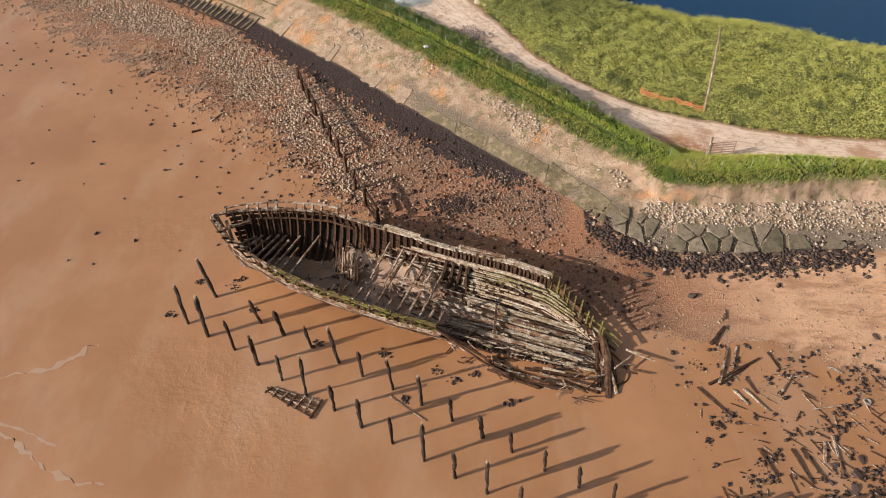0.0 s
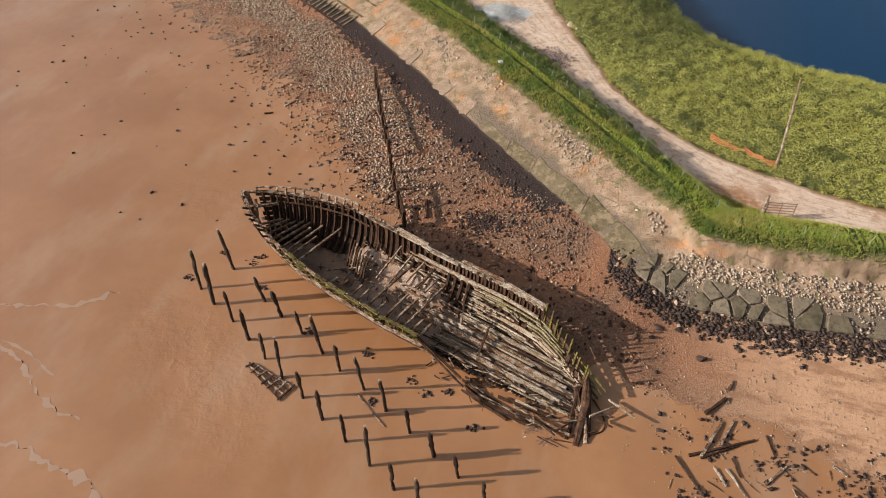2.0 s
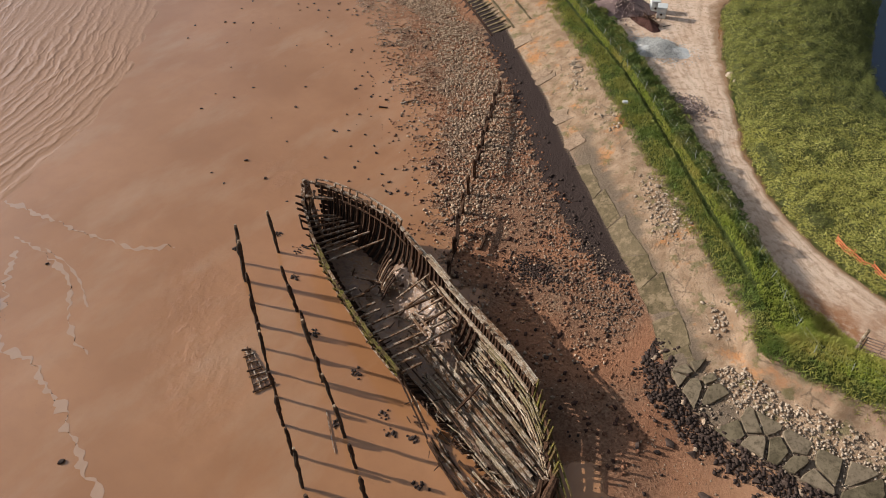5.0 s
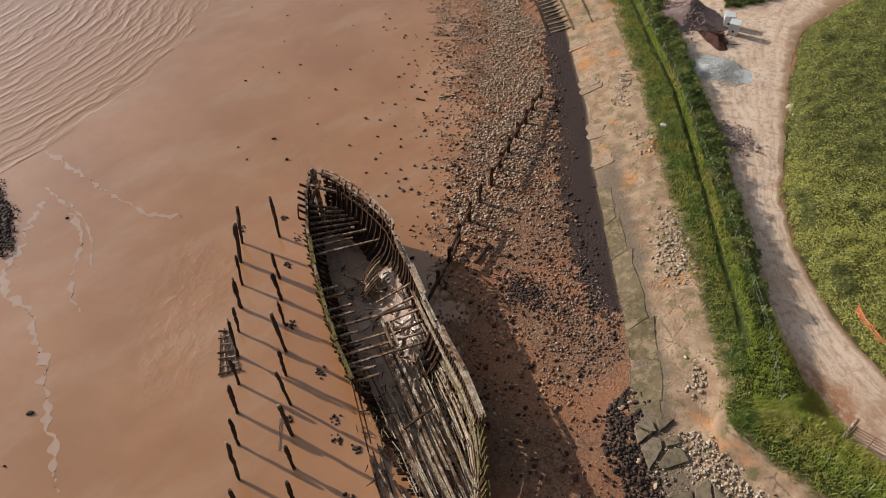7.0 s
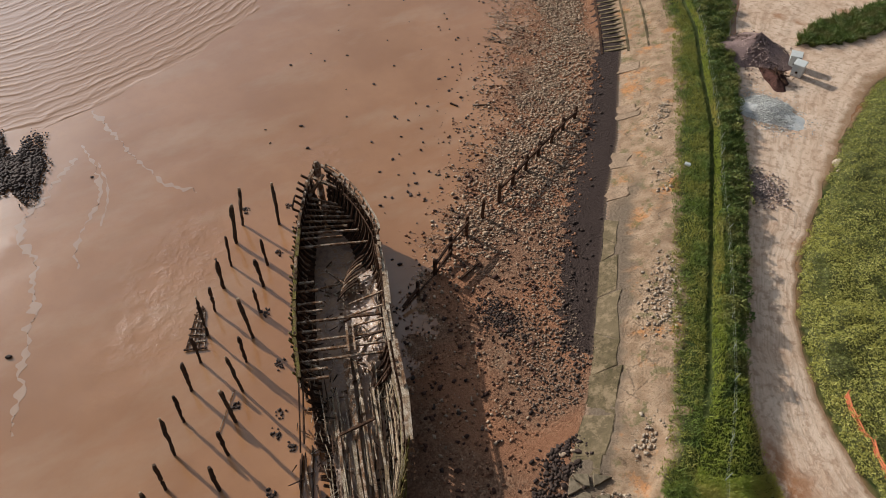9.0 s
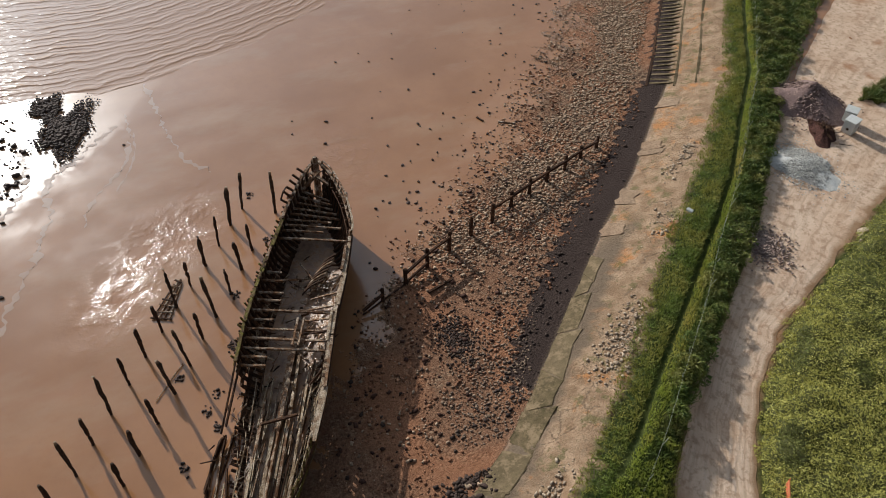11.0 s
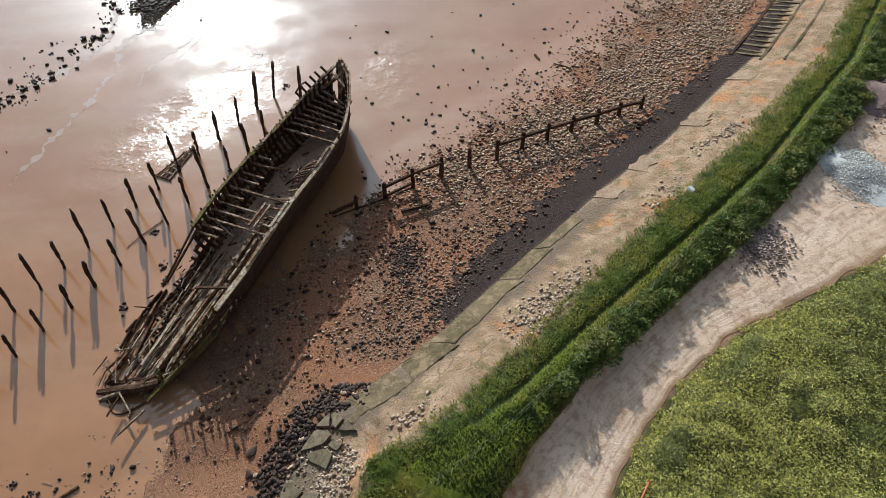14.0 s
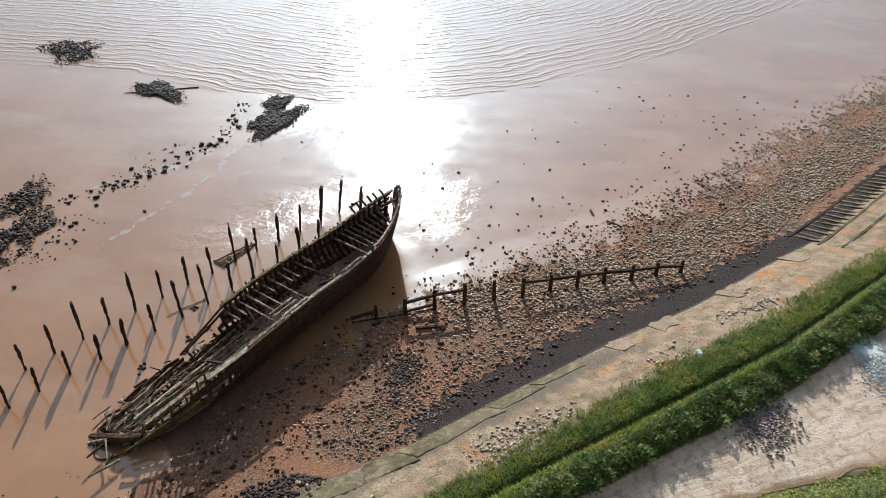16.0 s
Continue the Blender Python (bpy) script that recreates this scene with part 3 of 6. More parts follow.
def stake(x, y, h, lx, ly, rng):
    bm = bmesh.new()
    r = rng.uniform(0.09, 0.125)
    z0 = ground_z(x, y) - 0.4
    n = 9
    pts, rad = [], []
    for k in range(n):
        f = k / (n - 1)
        pts.append((x + lx * f + rng.uniform(-0.025, 0.025), y + ly * f + rng.uniform(-0.025, 0.025), z0 + (h + 0.4) * f))
        rad.append(r * (rng.uniform(0.85, 1.2) if f < 0.9 else rng.uniform(0.7, 0.95)) * (1.08 if 0.5 < f < 0.9 else 0.88))
    log_shape(bm, pts, rad, 8, rng, 0.2)
    return tagged(part("mooring_stake", bm, WOOD_TIPPED if h > 3 else WOOD_POST, smooth_faces=False), "dark rotting wooden stake standing upright in wet mud", "stake", "rows of stakes beside the wreck")


rng = random.Random(5)
for row in STAKES:
    stake(*row, rng)

# ---- the wreck ----
BOW, STERN = Vector((-15.0, 33.45, 0)), Vector((9.8, 24.4, 0))
LENGTH = (STERN - BOW).length
AX = (STERN - BOW).normalized()
NX = Vector((-AX.y, AX.x, 0))
S_ = [0, 1.3, 4, 6.5, 9.7, 13.2, 16.6, 19, 21.6, 23.5, 25.4, 26.4]
B_FAR = [0.12, 1.15, 2.15, 2.85, 2.82, 2.62, 2.6, 2.62, 2.4, 1.9, 1.0, 0.3]
B_NEAR = [0.12, 1.0, 1.98, 2.36, 2.64, 2.86, 2.75, 2.6, 2.5, 2.2, 1.3, 0.3]
Z_FAR = [4.0, 3.9, 3.78, 3.65, 3.55, 3.55, 3.5, 3.5, 3.4, 2.7, 2.1, 1.6]
Z_NEAR = [3.9, 3.35, 2.75, 2.5, 2.45, 2.45, 2.4, 2.35, 2.2, 1.9, 1.6, 1.4]


def at_hull(s, side, u, inset=0.0):
    """A point of the hull: s metres from the bow, side +1 landward or -1 seaward, u from keel 0 to rail 1."""
    b = float(np.interp(s, S_, B_FAR if side > 0 else B_NEAR)) - inset
    zr = float(np.interp(s, S_, Z_FAR if side > 0 else Z_NEAR))
    vc = float(np.interp(s, [0, 4, 22, 26.4], [0.0, 0.4, 0.4, 0.2]))
    full = float(np.interp(s, [0, 6, 21, 26.4], [1.25, 2.6, 2.6, 1.5]))
    z0 = -0.3
    v = max(b, 0.02) * (1 - max(1 - u, 0) ** full)
    rake = float(np.interp(s, [0, 5], [1.0, 0.0])) * (1 - u) * 1.3
    p = BOW + AX * (s + rake) + NX * (vc + side * v)
    return Vector((p.x, p.y, z0 + (zr - z0) * u ** 1.35))


wreck = tagged(new("shipwreck"), "rotting wooden ship hulk with exposed ribs lying in tidal mud", "shipwreck")
wreck.location = (0, 0, 0)


def plank(name, pts, width_dir, w, t, material, label=""):
    """A bent plank: pts along its middle, width directions, width and thickness."""
    bm = bmesh.new()
    rings = []
    n = len(pts)
    for k, p in enumerate(pts):
        d = (Vector(pts[min(k + 1, n - 1)]) - Vector(pts[max(k - 1, 0)])).normalized()
        wd = Vector(width_dir[k]).normalized()
        nd = d.cross(wd).normalized()
        rings.append([bm.verts.new(Vector(p) + wd * a * w / 2 + nd * b * t / 2) for a, b in ((-1, -1), (1, -1), (1, 1), (-1, 1))])
    for r0, r1 in zip(rings[:-1], rings[1:]):
        for k in range(4):
            bm.faces.new((r0[k], r0[(k + 1) % 4], r1[(k + 1) % 4], r1[k]))
    bm.faces.new(rings[0][::-1])
    bm.faces.new(rings[-1])
    bmesh.ops.recalc_face_normals(bm, faces=bm.faces[:])
    return part(name, bm, material, wreck, label)


def hull_plank(name, s0, s1, side, u, w, t, material, inset=0.0, label="", rng=random):
    n = max(3, int((s1 - s0) / 0.8))
    pts, wd = [], []
    for k in range(n + 1):
        s = s0 + (s1 - s0) * k / n
        p, q = at_hull(s, side, u, inset), at_hull(s, side, min(u + 0.05, 1.05), inset)
        pts.append(p + Vector((0, 0, rng.uniform(-0.015, 0.015))))
        wd.append(q - p)
    return plank(name, pts, wd, w, t, material, label)


rng = random.Random(11)


def top_of(s, side):
    """How much of the side still stands, as a share of its height."""
    if side > 0:
        return float(np.interp(s, [0, 21.3, 21.7, 23, 24.5, 26.4], [1.0, 1.0, 0.85, 0.78, 0.66, 0.5]))
    return float(np.interp(s, [0, 15.9, 16.6, 18, 20, 23, 26.4], [1.0, 1.0, 0.66, 0.48, 0.4, 0.36, 0.3]))


# ribs
for side in (1, -1):
    s = 0.7
    while s < 25.6:
        t = top_of(s, side)
        hi = t * rng.uniform(0.97, 1.03) if t > 0.95 else t * rng.uniform(0.8, 1.12)
        pts = [at_hull(s + 0.02 * k, side, hi * k / 8, 0.09) for k in range(1, 9)]
        plank("rib", pts, [AX] * 8, rng.uniform(0.14, 0.2), 0.14, WOOD_DARK)
        s += rng.uniform(0.42, 0.52)

# outer planking
for side in (1, -1):
    rows = 13
    for k in range(rows):
        u = 0.12 + 0.85 * k / (rows - 1)
        s = 0.35 + rng.uniform(0, 0.3)
        while s < 25.6:
            e = min(s + rng.uniform(4.5, 7.5), 25.9)
            mid = (s + e) / 2
            if u <= top_of(mid, side) + 0.02 and u <= top_of(e - 0.3, side) + 0.1:
                mat = WOOD_DARK if side > 0 else (WOOD_MOSS if u > 0.9 and 5 < mid < 16 else (WOOD_BROWN if rng.random() < 0.6 else WOOD_DARK))
                hull_plank("hull_plank", s, e - 0.03, side, u, 0.30 if u > 0.4 else 0.42, 0.055, mat, 0.0, rng=rng)
            s = e

# rails
s = 0.3
while s < 16.0:
    e = min(s + rng.uniform(0.9, 2.6), 16.3)
    hull_plank("gunwale", s, e - rng.uniform(0.0, 0.12), -1, 1.0 + rng.uniform(-0.015, 0.015), 0.12, rng.uniform(0.17, 0.27), WOOD_MOSS if s > 4.5 and rng.random() < 0.8 else WOOD_BROWN, 0.06 + rng.uniform(-0.04, 0.05), "moss-covered gunwale" if s > 4.5 else "", rng)
    s = e
hull_plank("gunwale", 0.2, 7.8, 1, 1.0, 0.12, 0.2, WOOD_BROWN, 0.02, "", rng)
hull_plank("gunwale", 7.9, 15.0, 1, 1.0, 0.13, 0.22, WOOD_PALE, 0.02, "bleached gunwale timber", rng)
hull_plank("gunwale", 15.1, 21.5, 1, 1.0, 0.14, 0.24, WOOD_PALE, 0.02, "bleached gunwale timber", rng)

# silt inside the hull
bm = bmesh.new()
cols = []
for k in range(60):
    s = 2.2 + 23.0 * k / 59
    ring = []
    for j in range(13):
        f = j / 12 * 2 - 1
        side = 1 if f >= 0 else -1
        heaped = float(np.interp(s, [6.2, 8.2, 14.0, 17.0], [0, 1, 1, 0.15])) * max(0, f)
        zz = 0.42 + 0.08 * math.sin(s * 1.3 + f * 3) + 1.0 * heaped ** 1.5
        q = at_hull(s, side, 0.30 + 0.22 * heaped, 0.02)
        c = at_hull(s, side, 0.0)
        p = c + (q - c) * abs(f)
        ring.append(bm.verts.new((p.x, p.y, zz + rng.uniform(-0.03, 0.03))))
    cols.append(ring)
for r0, r1 in zip(cols[:-1], cols[1:]):
    for j in range(12):
        bm.faces.new((r0[j], r1[j], r1[j + 1], r0[j + 1]))
bmesh.ops.recalc_face_normals(bm, faces=bm.faces[:])


def silt_material():
    m = Mat("hull_silt")
    mid, fine = m.noise(1.2, 5, 0.6), m.noise(9, 4, 0.6)
    m.set("Base Color", m.mix(m.ramp(mid, (0.35, 0.0), (0.6, 1.0)), (0.17, 0.095, 0.058), (0.38, 0.225, 0.132))).set("Roughness", m.ramp(mid, (0.4, 0.42), (0.6, 0.16)))
    return m.bump(m.math("ADD", mid, fine), 0.7, 0.08).m


part("silt_bed", bm, silt_material(), wreck, "brown silt filling the bottom of the hull", True)


def ship(s, v, z):
    p = BOW + AX * s + NX * v
    return Vector((p.x, p.y, z))


def bar(name, a, b, w, h, material, parent=None, label="", rough=0.12, taper=1.0):
    bm = bmesh.new()
    beam(bm, a, b, w, h, taper, 0, rough, rng)
    return part(name, bm, material, parent or wreck, label)


# deck beams: along the ship, where they begin and end across it, height
for s, f0, f1 in ((1.7, -1, 1), (2.2, -1, 1), (2.7, -1, 0.9), (3.2, -1, 1), (3.7, -1, 0.95), (4.2, -1, 0.6), (4.7, -1, 0.9), (5.2, -1, 0.3), (5.9, -1, 1), (8.9, -1, -0.6), (9.6, -1, -0.5), (10.6, -1, -0.4), (11.2, -1, -0.4),
                  (12.0, -1, 0.95), (12.7, -1, -0.45), (13.4, -1, 0.9), (14.1, -1, 0.95), (14.8, -1, 0.9), (15.4, -1, -0.4), (16.0, -1, -0.4)):
    L, R = at_hull(s, -1, 0.86, 0.1), at_hull(s, 1, 0.62, 0.1)
    c = (L + R) / 2
    a, b = c + (L - c) * -f0 if f0 < 0 else c + (R - c) * f0, c + (R - c) * f1 if f1 > 0 else c + (L - c) * -f1
    bar("deck_beam", a, b, 0.12, 0.13, WOOD_BROWN, rough=0.2)

# stem and stern posts
bm = bmesh.new()
log_shape(bm, [at_hull(0, 1, 0.05) + AX * 0.3, at_hull(0.0, 1, 0.5), ship(-0.05, 0.0, 3.75), ship(-0.12, 0, 4.1)], [0.22, 0.24, 0.24, 0.16], 6, rng, 0.1)
part("stem_post", bm, WOOD_BROWN, wreck)
bar("keelson", ship(12.5, 0.42, 0.72), ship(24.5, 0.38, 0.8), 0.17, 0.3, WOOD_BROWN, rough=0.3)

# ---- stones, slabs and rubble ----
def pebble_shapes(n, seed, flat=0.6):
    """Small rough stones as vertex lists on one set of triangles."""
    bm = bmesh.new()
    bmesh.ops.create_cube(bm, size=1.25)
    bmesh.ops.triangulate(bm, faces=bm.faces[:])
    base = np.array([v.co[:] for v in bm.verts])
    F = np.array([[v.index for v in f.verts] for f in bm.faces])
    bm.free()
    r = np.random.RandomState(seed)
    out = []
    for _ in range(n):
        V = base * (1 + r.uniform(-0.32, 0.32, (len(base), 1)))
        out.append(V * np.array([r.uniform(0.8, 1.35), r.uniform(0.7, 1.0), r.uniform(0.45, 0.9) * flat / 0.6]))
    return out, F


PEBBLES, PEBBLE_F = pebble_shapes(16, 3)


def scatter(name, XY, sizes, material, seed, sink=0.25, lift=0.0):
    """Many stones lying on the ground as one mesh."""
    r = np.random.RandomState(seed)
    z = shape(XY)[0] + lift
    n = len(XY)
    which = r.randint(0, len(PEBBLES), n)
    a = r.uniform(0, 6.283, n)
    base = np.array(PEBBLES)[which]
    c, s = np.cos(a)[:, None], np.sin(a)[:, None]
    V = np.stack([base[..., 0] * c - base[..., 1] * s, base[..., 0] * s + base[..., 1] * c, base[..., 2]], -1) * np.asarray(sizes)[:, None, None]
    V += np.c_[XY, z + np.asarray(sizes) * (0.5 - sink)][:, None, :]
    k = V.shape[1]
    F = (PEBBLE_F[None] + (np.arange(n) * k)[:, None, None]).reshape(-1, 3)
    return fast_mesh(name, V.reshape(-1, 3), F, material)


def stone_material(name, dark, light, weed=0.0, rough=0.8):
    m = Mat(name)
    r = m.island()
    fine = m.noise(14, 5, 0.65)
    c = m.mix(r, dark, light)
    c = m.mix(m.ramp(fine, (0.4, 0.0), (0.7, 0.6)), c, tuple(v * 0.5 for v in dark))
    c = m.mix(m.math("MULTIPLY", m.rand(), 0.4), c, tuple(v * 0.75 for v in light))
    if weed:
        c = m.mix(m.math("MULTIPLY", m.ramp(m.noise(2.5, 4, 0.6), (0.4, 0.0), (0.6, 1.0)), weed), c, (0.05, 0.034, 0.024))
    m.set("Base Color", c).set("Roughness", rough).set("Specular IOR Level", 0.1 if rough < 0.75 else 0.15)
    return m.bump(fine, 0.6, 0.03).m


STONE_MIX = stone_material("beach_shingle", (0.12, 0.07, 0.045), (0.62, 0.43, 0.285), 0.08)
STONE_RED = stone_material("red_shingle", (0.12, 0.05, 0.028), (0.42, 0.2, 0.108))
STONE_DARK = stone_material("weedy_rock", (0.022, 0.014, 0.012), (0.11, 0.07, 0.054), 0.4, 0.7)
STONE_PALE = stone_material("pale_rubble", (0.2, 0.135, 0.09), (0.6, 0.46, 0.33))
STONE_GREY = stone_material("grey_gravel", (0.36, 0.34, 0.31), (0.78, 0.73, 0.66))


def sample(n, x0, x1, y0, y1, seed, density):
    """Random places in a box, thinned by density(toe, P)."""
    r = np.random.RandomState(seed)
    P = np.c_[r.uniform(x0, x1, n), r.uniform(y0, y1, n)]
    toe = side_distance(P, TOE)
    return P[r.rand(n) < density(toe, P)]


def clear_of_hull(P):
    q = P - np.array([BOW.x, BOW.y])
    s = q @ np.array([AX.x, AX.y])
    v = q @ np.array([NX.x, NX.y]) - 0.4
    return ~((s > -0.5) & (s < 26.5) & (np.abs(v) < 3.1))


def sized(n, lo, hi, seed, power=2.5):
    r = np.random.RandomState(seed)
    return lo + (hi - lo) * r.rand(n) ** power


# shingle bank west of the groyne, dense near its crest
def bank_density(toe, P):
    west = smooth(-2, -9, P[:, 0])
    crest = np.interp(P[:, 0], [-26, -17, -10, -3], [-6.8, -7.8, -9.6, -10.4])
    band = (0.12 * smooth(-13.5, -10, toe) + 0.88 * smooth(-0.9, 0.9, toe - crest + 0.7 * wobble(P, 2.5, 31))) * (1 - smooth(-3.4, -2.2, toe))
    return band * (0.06 + 0.94 * west) * (0.45 + 0.55 * smooth(-0.5, 0.5, wobble(P, 2.2, 32)))


P = sample(330000, -62, 8, 28, 105, 41, bank_density)
P = P[clear_of_hull(P)]
tagged(scatter("shingle", P, sized(len(P), 0.04, 0.145, 42, 1.9), STONE_MIX, 43), "mixed brown and grey shingle on the upper beach", "shingle", kind="stuff")

# red shingle and scattered weed clumps over the lower beach
P = sample(26000, -30, 12, 28, 62, 51, lambda toe, P: smooth(-14, -9, toe + 2 * wobble(P, 5, 52)) * (1 - smooth(-2.4, -1.2, toe)) * (0.2 + 0.8 * smooth(-0.1, 0.6, wobble(P, 3, 53))))
P = P[clear_of_hull(P)]
tagged(scatter("red_shingle", P, sized(len(P), 0.04, 0.14, 54), STONE_RED, 55), "reddish shingle and grit on the beach", "shingle", kind="stuff")

P = sample(8000, -30, 14, 26, 66, 61, lambda toe, P: smooth(-17, -10, toe) * (1 - smooth(-1.4, -0.4, toe)) * smooth(0.05, 0.7, wobble(P, 2.5, 62) + 0.4 * wobble(P, 0.9, 63)))
P = P[clear_of_hull(P)]
tagged(scatter("weed_clumps", P, sized(len(P), 0.045, 0.17, 64), STONE_DARK, 65), "small dark clumps of seaweed on shingle", "seaweed", kind="stuff")

# pale stones along the seaward edge of the dark silt
P = sample(60000, -16, 8, 36, 62, 71, lambda toe, P: smooth(-5.4, -3.4, toe + 0.9 * wobble(P, 2, 72)) * (1 - smooth(-0.5, 0.5, toe + 0.35 * wobble(P, 1.3, 74) - np.interp(P[:, 0], [-16, -2, 3, 6], [-2.9, -2.8, -1.4, -0.2]))) * 0.4)
tagged(scatter("cobbles", P, sized(len(P), 0.03, 0.11, 73, 2.2), stone_material("grey_cobble", (0.05, 0.031, 0.025), (0.46, 0.31, 0.21), 0.3), 75), "grey and pale cobbles beside the dark silt", "cobbles", kind="stuff")

r = np.random.RandomState(76)
q = np.c_[0.6 + 1.1 * r.normal(size=700), 38.3 + 0.55 * r.normal(size=700)]
tagged(scatter("dark_cobbles", q, sized(700, 0.04, 0.11, 77, 1.5), STONE_DARK, 78), "patch of dark weedy cobbles on the beach", "cobbles", kind="stuff")
# dark stones half sunk in the silt strip
P = sample(30000, -20, 7, 36, 68, 85, lambda toe, P: smooth(-3.4, -2.4, toe) * (1 - smooth(-0.3, 0.1, toe)) * smooth(-0.4, 0.6, wobble(P, 1.7, 86)) * (0.06 + 0.5 * smooth(-4, 2, P[:, 0])))
tagged(scatter("silt_stones", P, sized(len(P), 0.035, 0.14, 87, 2.4), stone_material("silted_stone", (0.016, 0.011, 0.01), (0.1, 0.066, 0.052), 0.3, 0.6), 88), "dark stones half sunk in black silt below the wall", "stones", kind="stuff")
# lumps of red-brown weed on the open beach
P = sample(6000, -14, 11, 27, 50, 185, lambda toe, P: smooth(-13, -8, toe) * (1 - smooth(-3.6, -2.6, toe)) * smooth(0.25, 0.7, wobble(P, 1.4, 186) + 0.5 * wobble(P, 0.5, 187)))
P = P[clear_of_hull(P)]
tagged(scatter("weed_lumps", P, sized(len(P), 0.06, 0.2, 188, 1.6), stone_material("red_weed", (0.035, 0.016, 0.012), (0.12, 0.055, 0.036), 0.2, 0.7), 189, 0.4), "lumps of red-brown seaweed lying on the beach", "seaweed", kind="stuff")
# grit on the dry eastern beach
P = sample(9000, 11, 48, 16, 33, 81, lambda toe, P: smooth(-14, -5, toe) * (1 - smooth(-0.5, 0.3, toe)) * (0.3 + 0.7 * smooth(-0.3, 0.6, wobble(P, 2.5, 82))))
tagged(scatter("beach_grit", P, sized(len(P), 0.02, 0.08, 83, 3), stone_material("dry_grit", (0.20, 0.12, 0.075), (0.55, 0.40, 0.27)), 84), "dry sandy grit and pebbles", "shingle", kind="stuff")

# single rocks: seven shapes shared between all of them
ROCK_MESH = {}


def rock(name, x, y, size, material, seed, label, group, flat=0.7, parent=None, lift=0.0, category="rock"):
    r = random.Random(seed)
    key = (material.name, r.randint(0, 6))
    if key not in ROCK_MESH:
        q = np.random.RandomState(key[1] + 7)
        bm = bmesh.new()
        bmesh.ops.create_icosphere(bm, subdivisions=2, radius=1.0)
        cut = q.normal(size=(9, 3))
        cut /= np.linalg.norm(cut, axis=1)[:, None]
        for v in bm.verts:
            c = np.array(v.co)
            for n in cut:
                d = c @ n
                if d > 0.5:
                    c = c - n * (d - 0.5)
            c = c * (1 + q.uniform(-0.05, 0.05))
            v.co = Vector(c)
        me = bpy.data.meshes.new(name)
        bm.to_mesh(me)
        bm.free()
        me.materials.append(material)
        ROCK_MESH[key] = me
    ob = new(name, ROCK_MESH[key])
    sz = Vector((size * r.uniform(0.85, 1.3), size * r.uniform(0.7, 1.05), size * flat * r.uniform(0.7, 1.1)))
    ob.matrix_basis = Matrix.LocRotScale(Vector((x, y, ground_z(x, y) + sz.z * 0.35 + lift)), Euler((r.uniform(-0.2, 0.2), r.uniform(-0.2, 0.2), r.uniform(0, 6.28))), sz)
    if parent:
        ob.parent = parent
    else:
        tagged(ob, label, category, group)
    return ob


rs = np.random.RandomState(91)
# weed-covered rocks at the foot of the slabs
k = 0
P, T = along(TOE, 0.1)
for _ in range(210):
    i = rs.randint(0, len(P))
    while not 10.2 < P[i, 0] < 27.5:
        i = rs.randint(0, len(P))
    off = -abs(rs.normal(0, 0.8)) + 0.3
    x, y = P[i] + np.array([-T[i, 1], T[i, 0]]) * off
    rock("weedy_rock", x, y, 0.08 + 0.19 * rs.rand() ** 2, STONE_DARK if rs.rand() < 0.85 else STONE_MIX, 1000 + k, "black seaweed-covered rock at the foot of the slabs", "weedy rocks below the sea wall", 0.75)
    k += 1
P0 = sample(52000, 9.5, 30, 27, 37, 94, lambda toe, P: np.exp(-((toe + 0.55) / 0.75) ** 2) * smooth(-1.0, 0.0, wobble(P, 1.6, 95)) * 0.42 * (1 - smooth(26.5, 29, P[:, 0])))
tagged(scatter("weedy_stones", P0, sized(len(P0), 0.05, 0.17, 96, 2), STONE_DARK, 92), "black weedy stones below the sea wall slabs", "stones", kind="stuff")
# lone rocks on the sand and mud
for x, y, z in ((15.5, 29.6, 0.45), (25.8, 26.6, 0.35), (27.1, 31.1, 0.3), (12.9, 31.2, 0.4), (21.2, 30.5, 0.22), (13.4, 24.4, 0.2), (11.6, 30.2, 0.3), (12.6, 30.4, 0.3), (14.1, 31.3, 0.35), (19.5, 29.2, 0.2),
                (-27, 20, 0.2), (-21, 44, 0.2), (-25, 50, 0.18), (-20, 40, 0.22), (-29, 47, 0.2), (-33, 42, 0.18), (-12.5, 12, 0.28)):
    rock("beach_rock", x, y, z * 0.75, STONE_DARK, int(x * 7 + y * 31), "dark wet rock lying alone on the shore", "lone rocks on the shore", 0.7)
for _ in range(330):
    x, y = rs.uniform(-48, -9), rs.uniform(33, 68)
    d = side_distance(np.array([[x, y]]), TOE)[0]
    if -32 < d < -10.5 and clear_of_hull(np.array([[x, y]]))[0] and rs.rand() < 0.35 + 0.65 * (d > -17):
        rock("mud_stone", x, y, rs.uniform(0.08, 0.2), STONE_DARK, int(x * 100), "small dark weedy stone on wet mud", "scattered stones on the mud", 0.7)

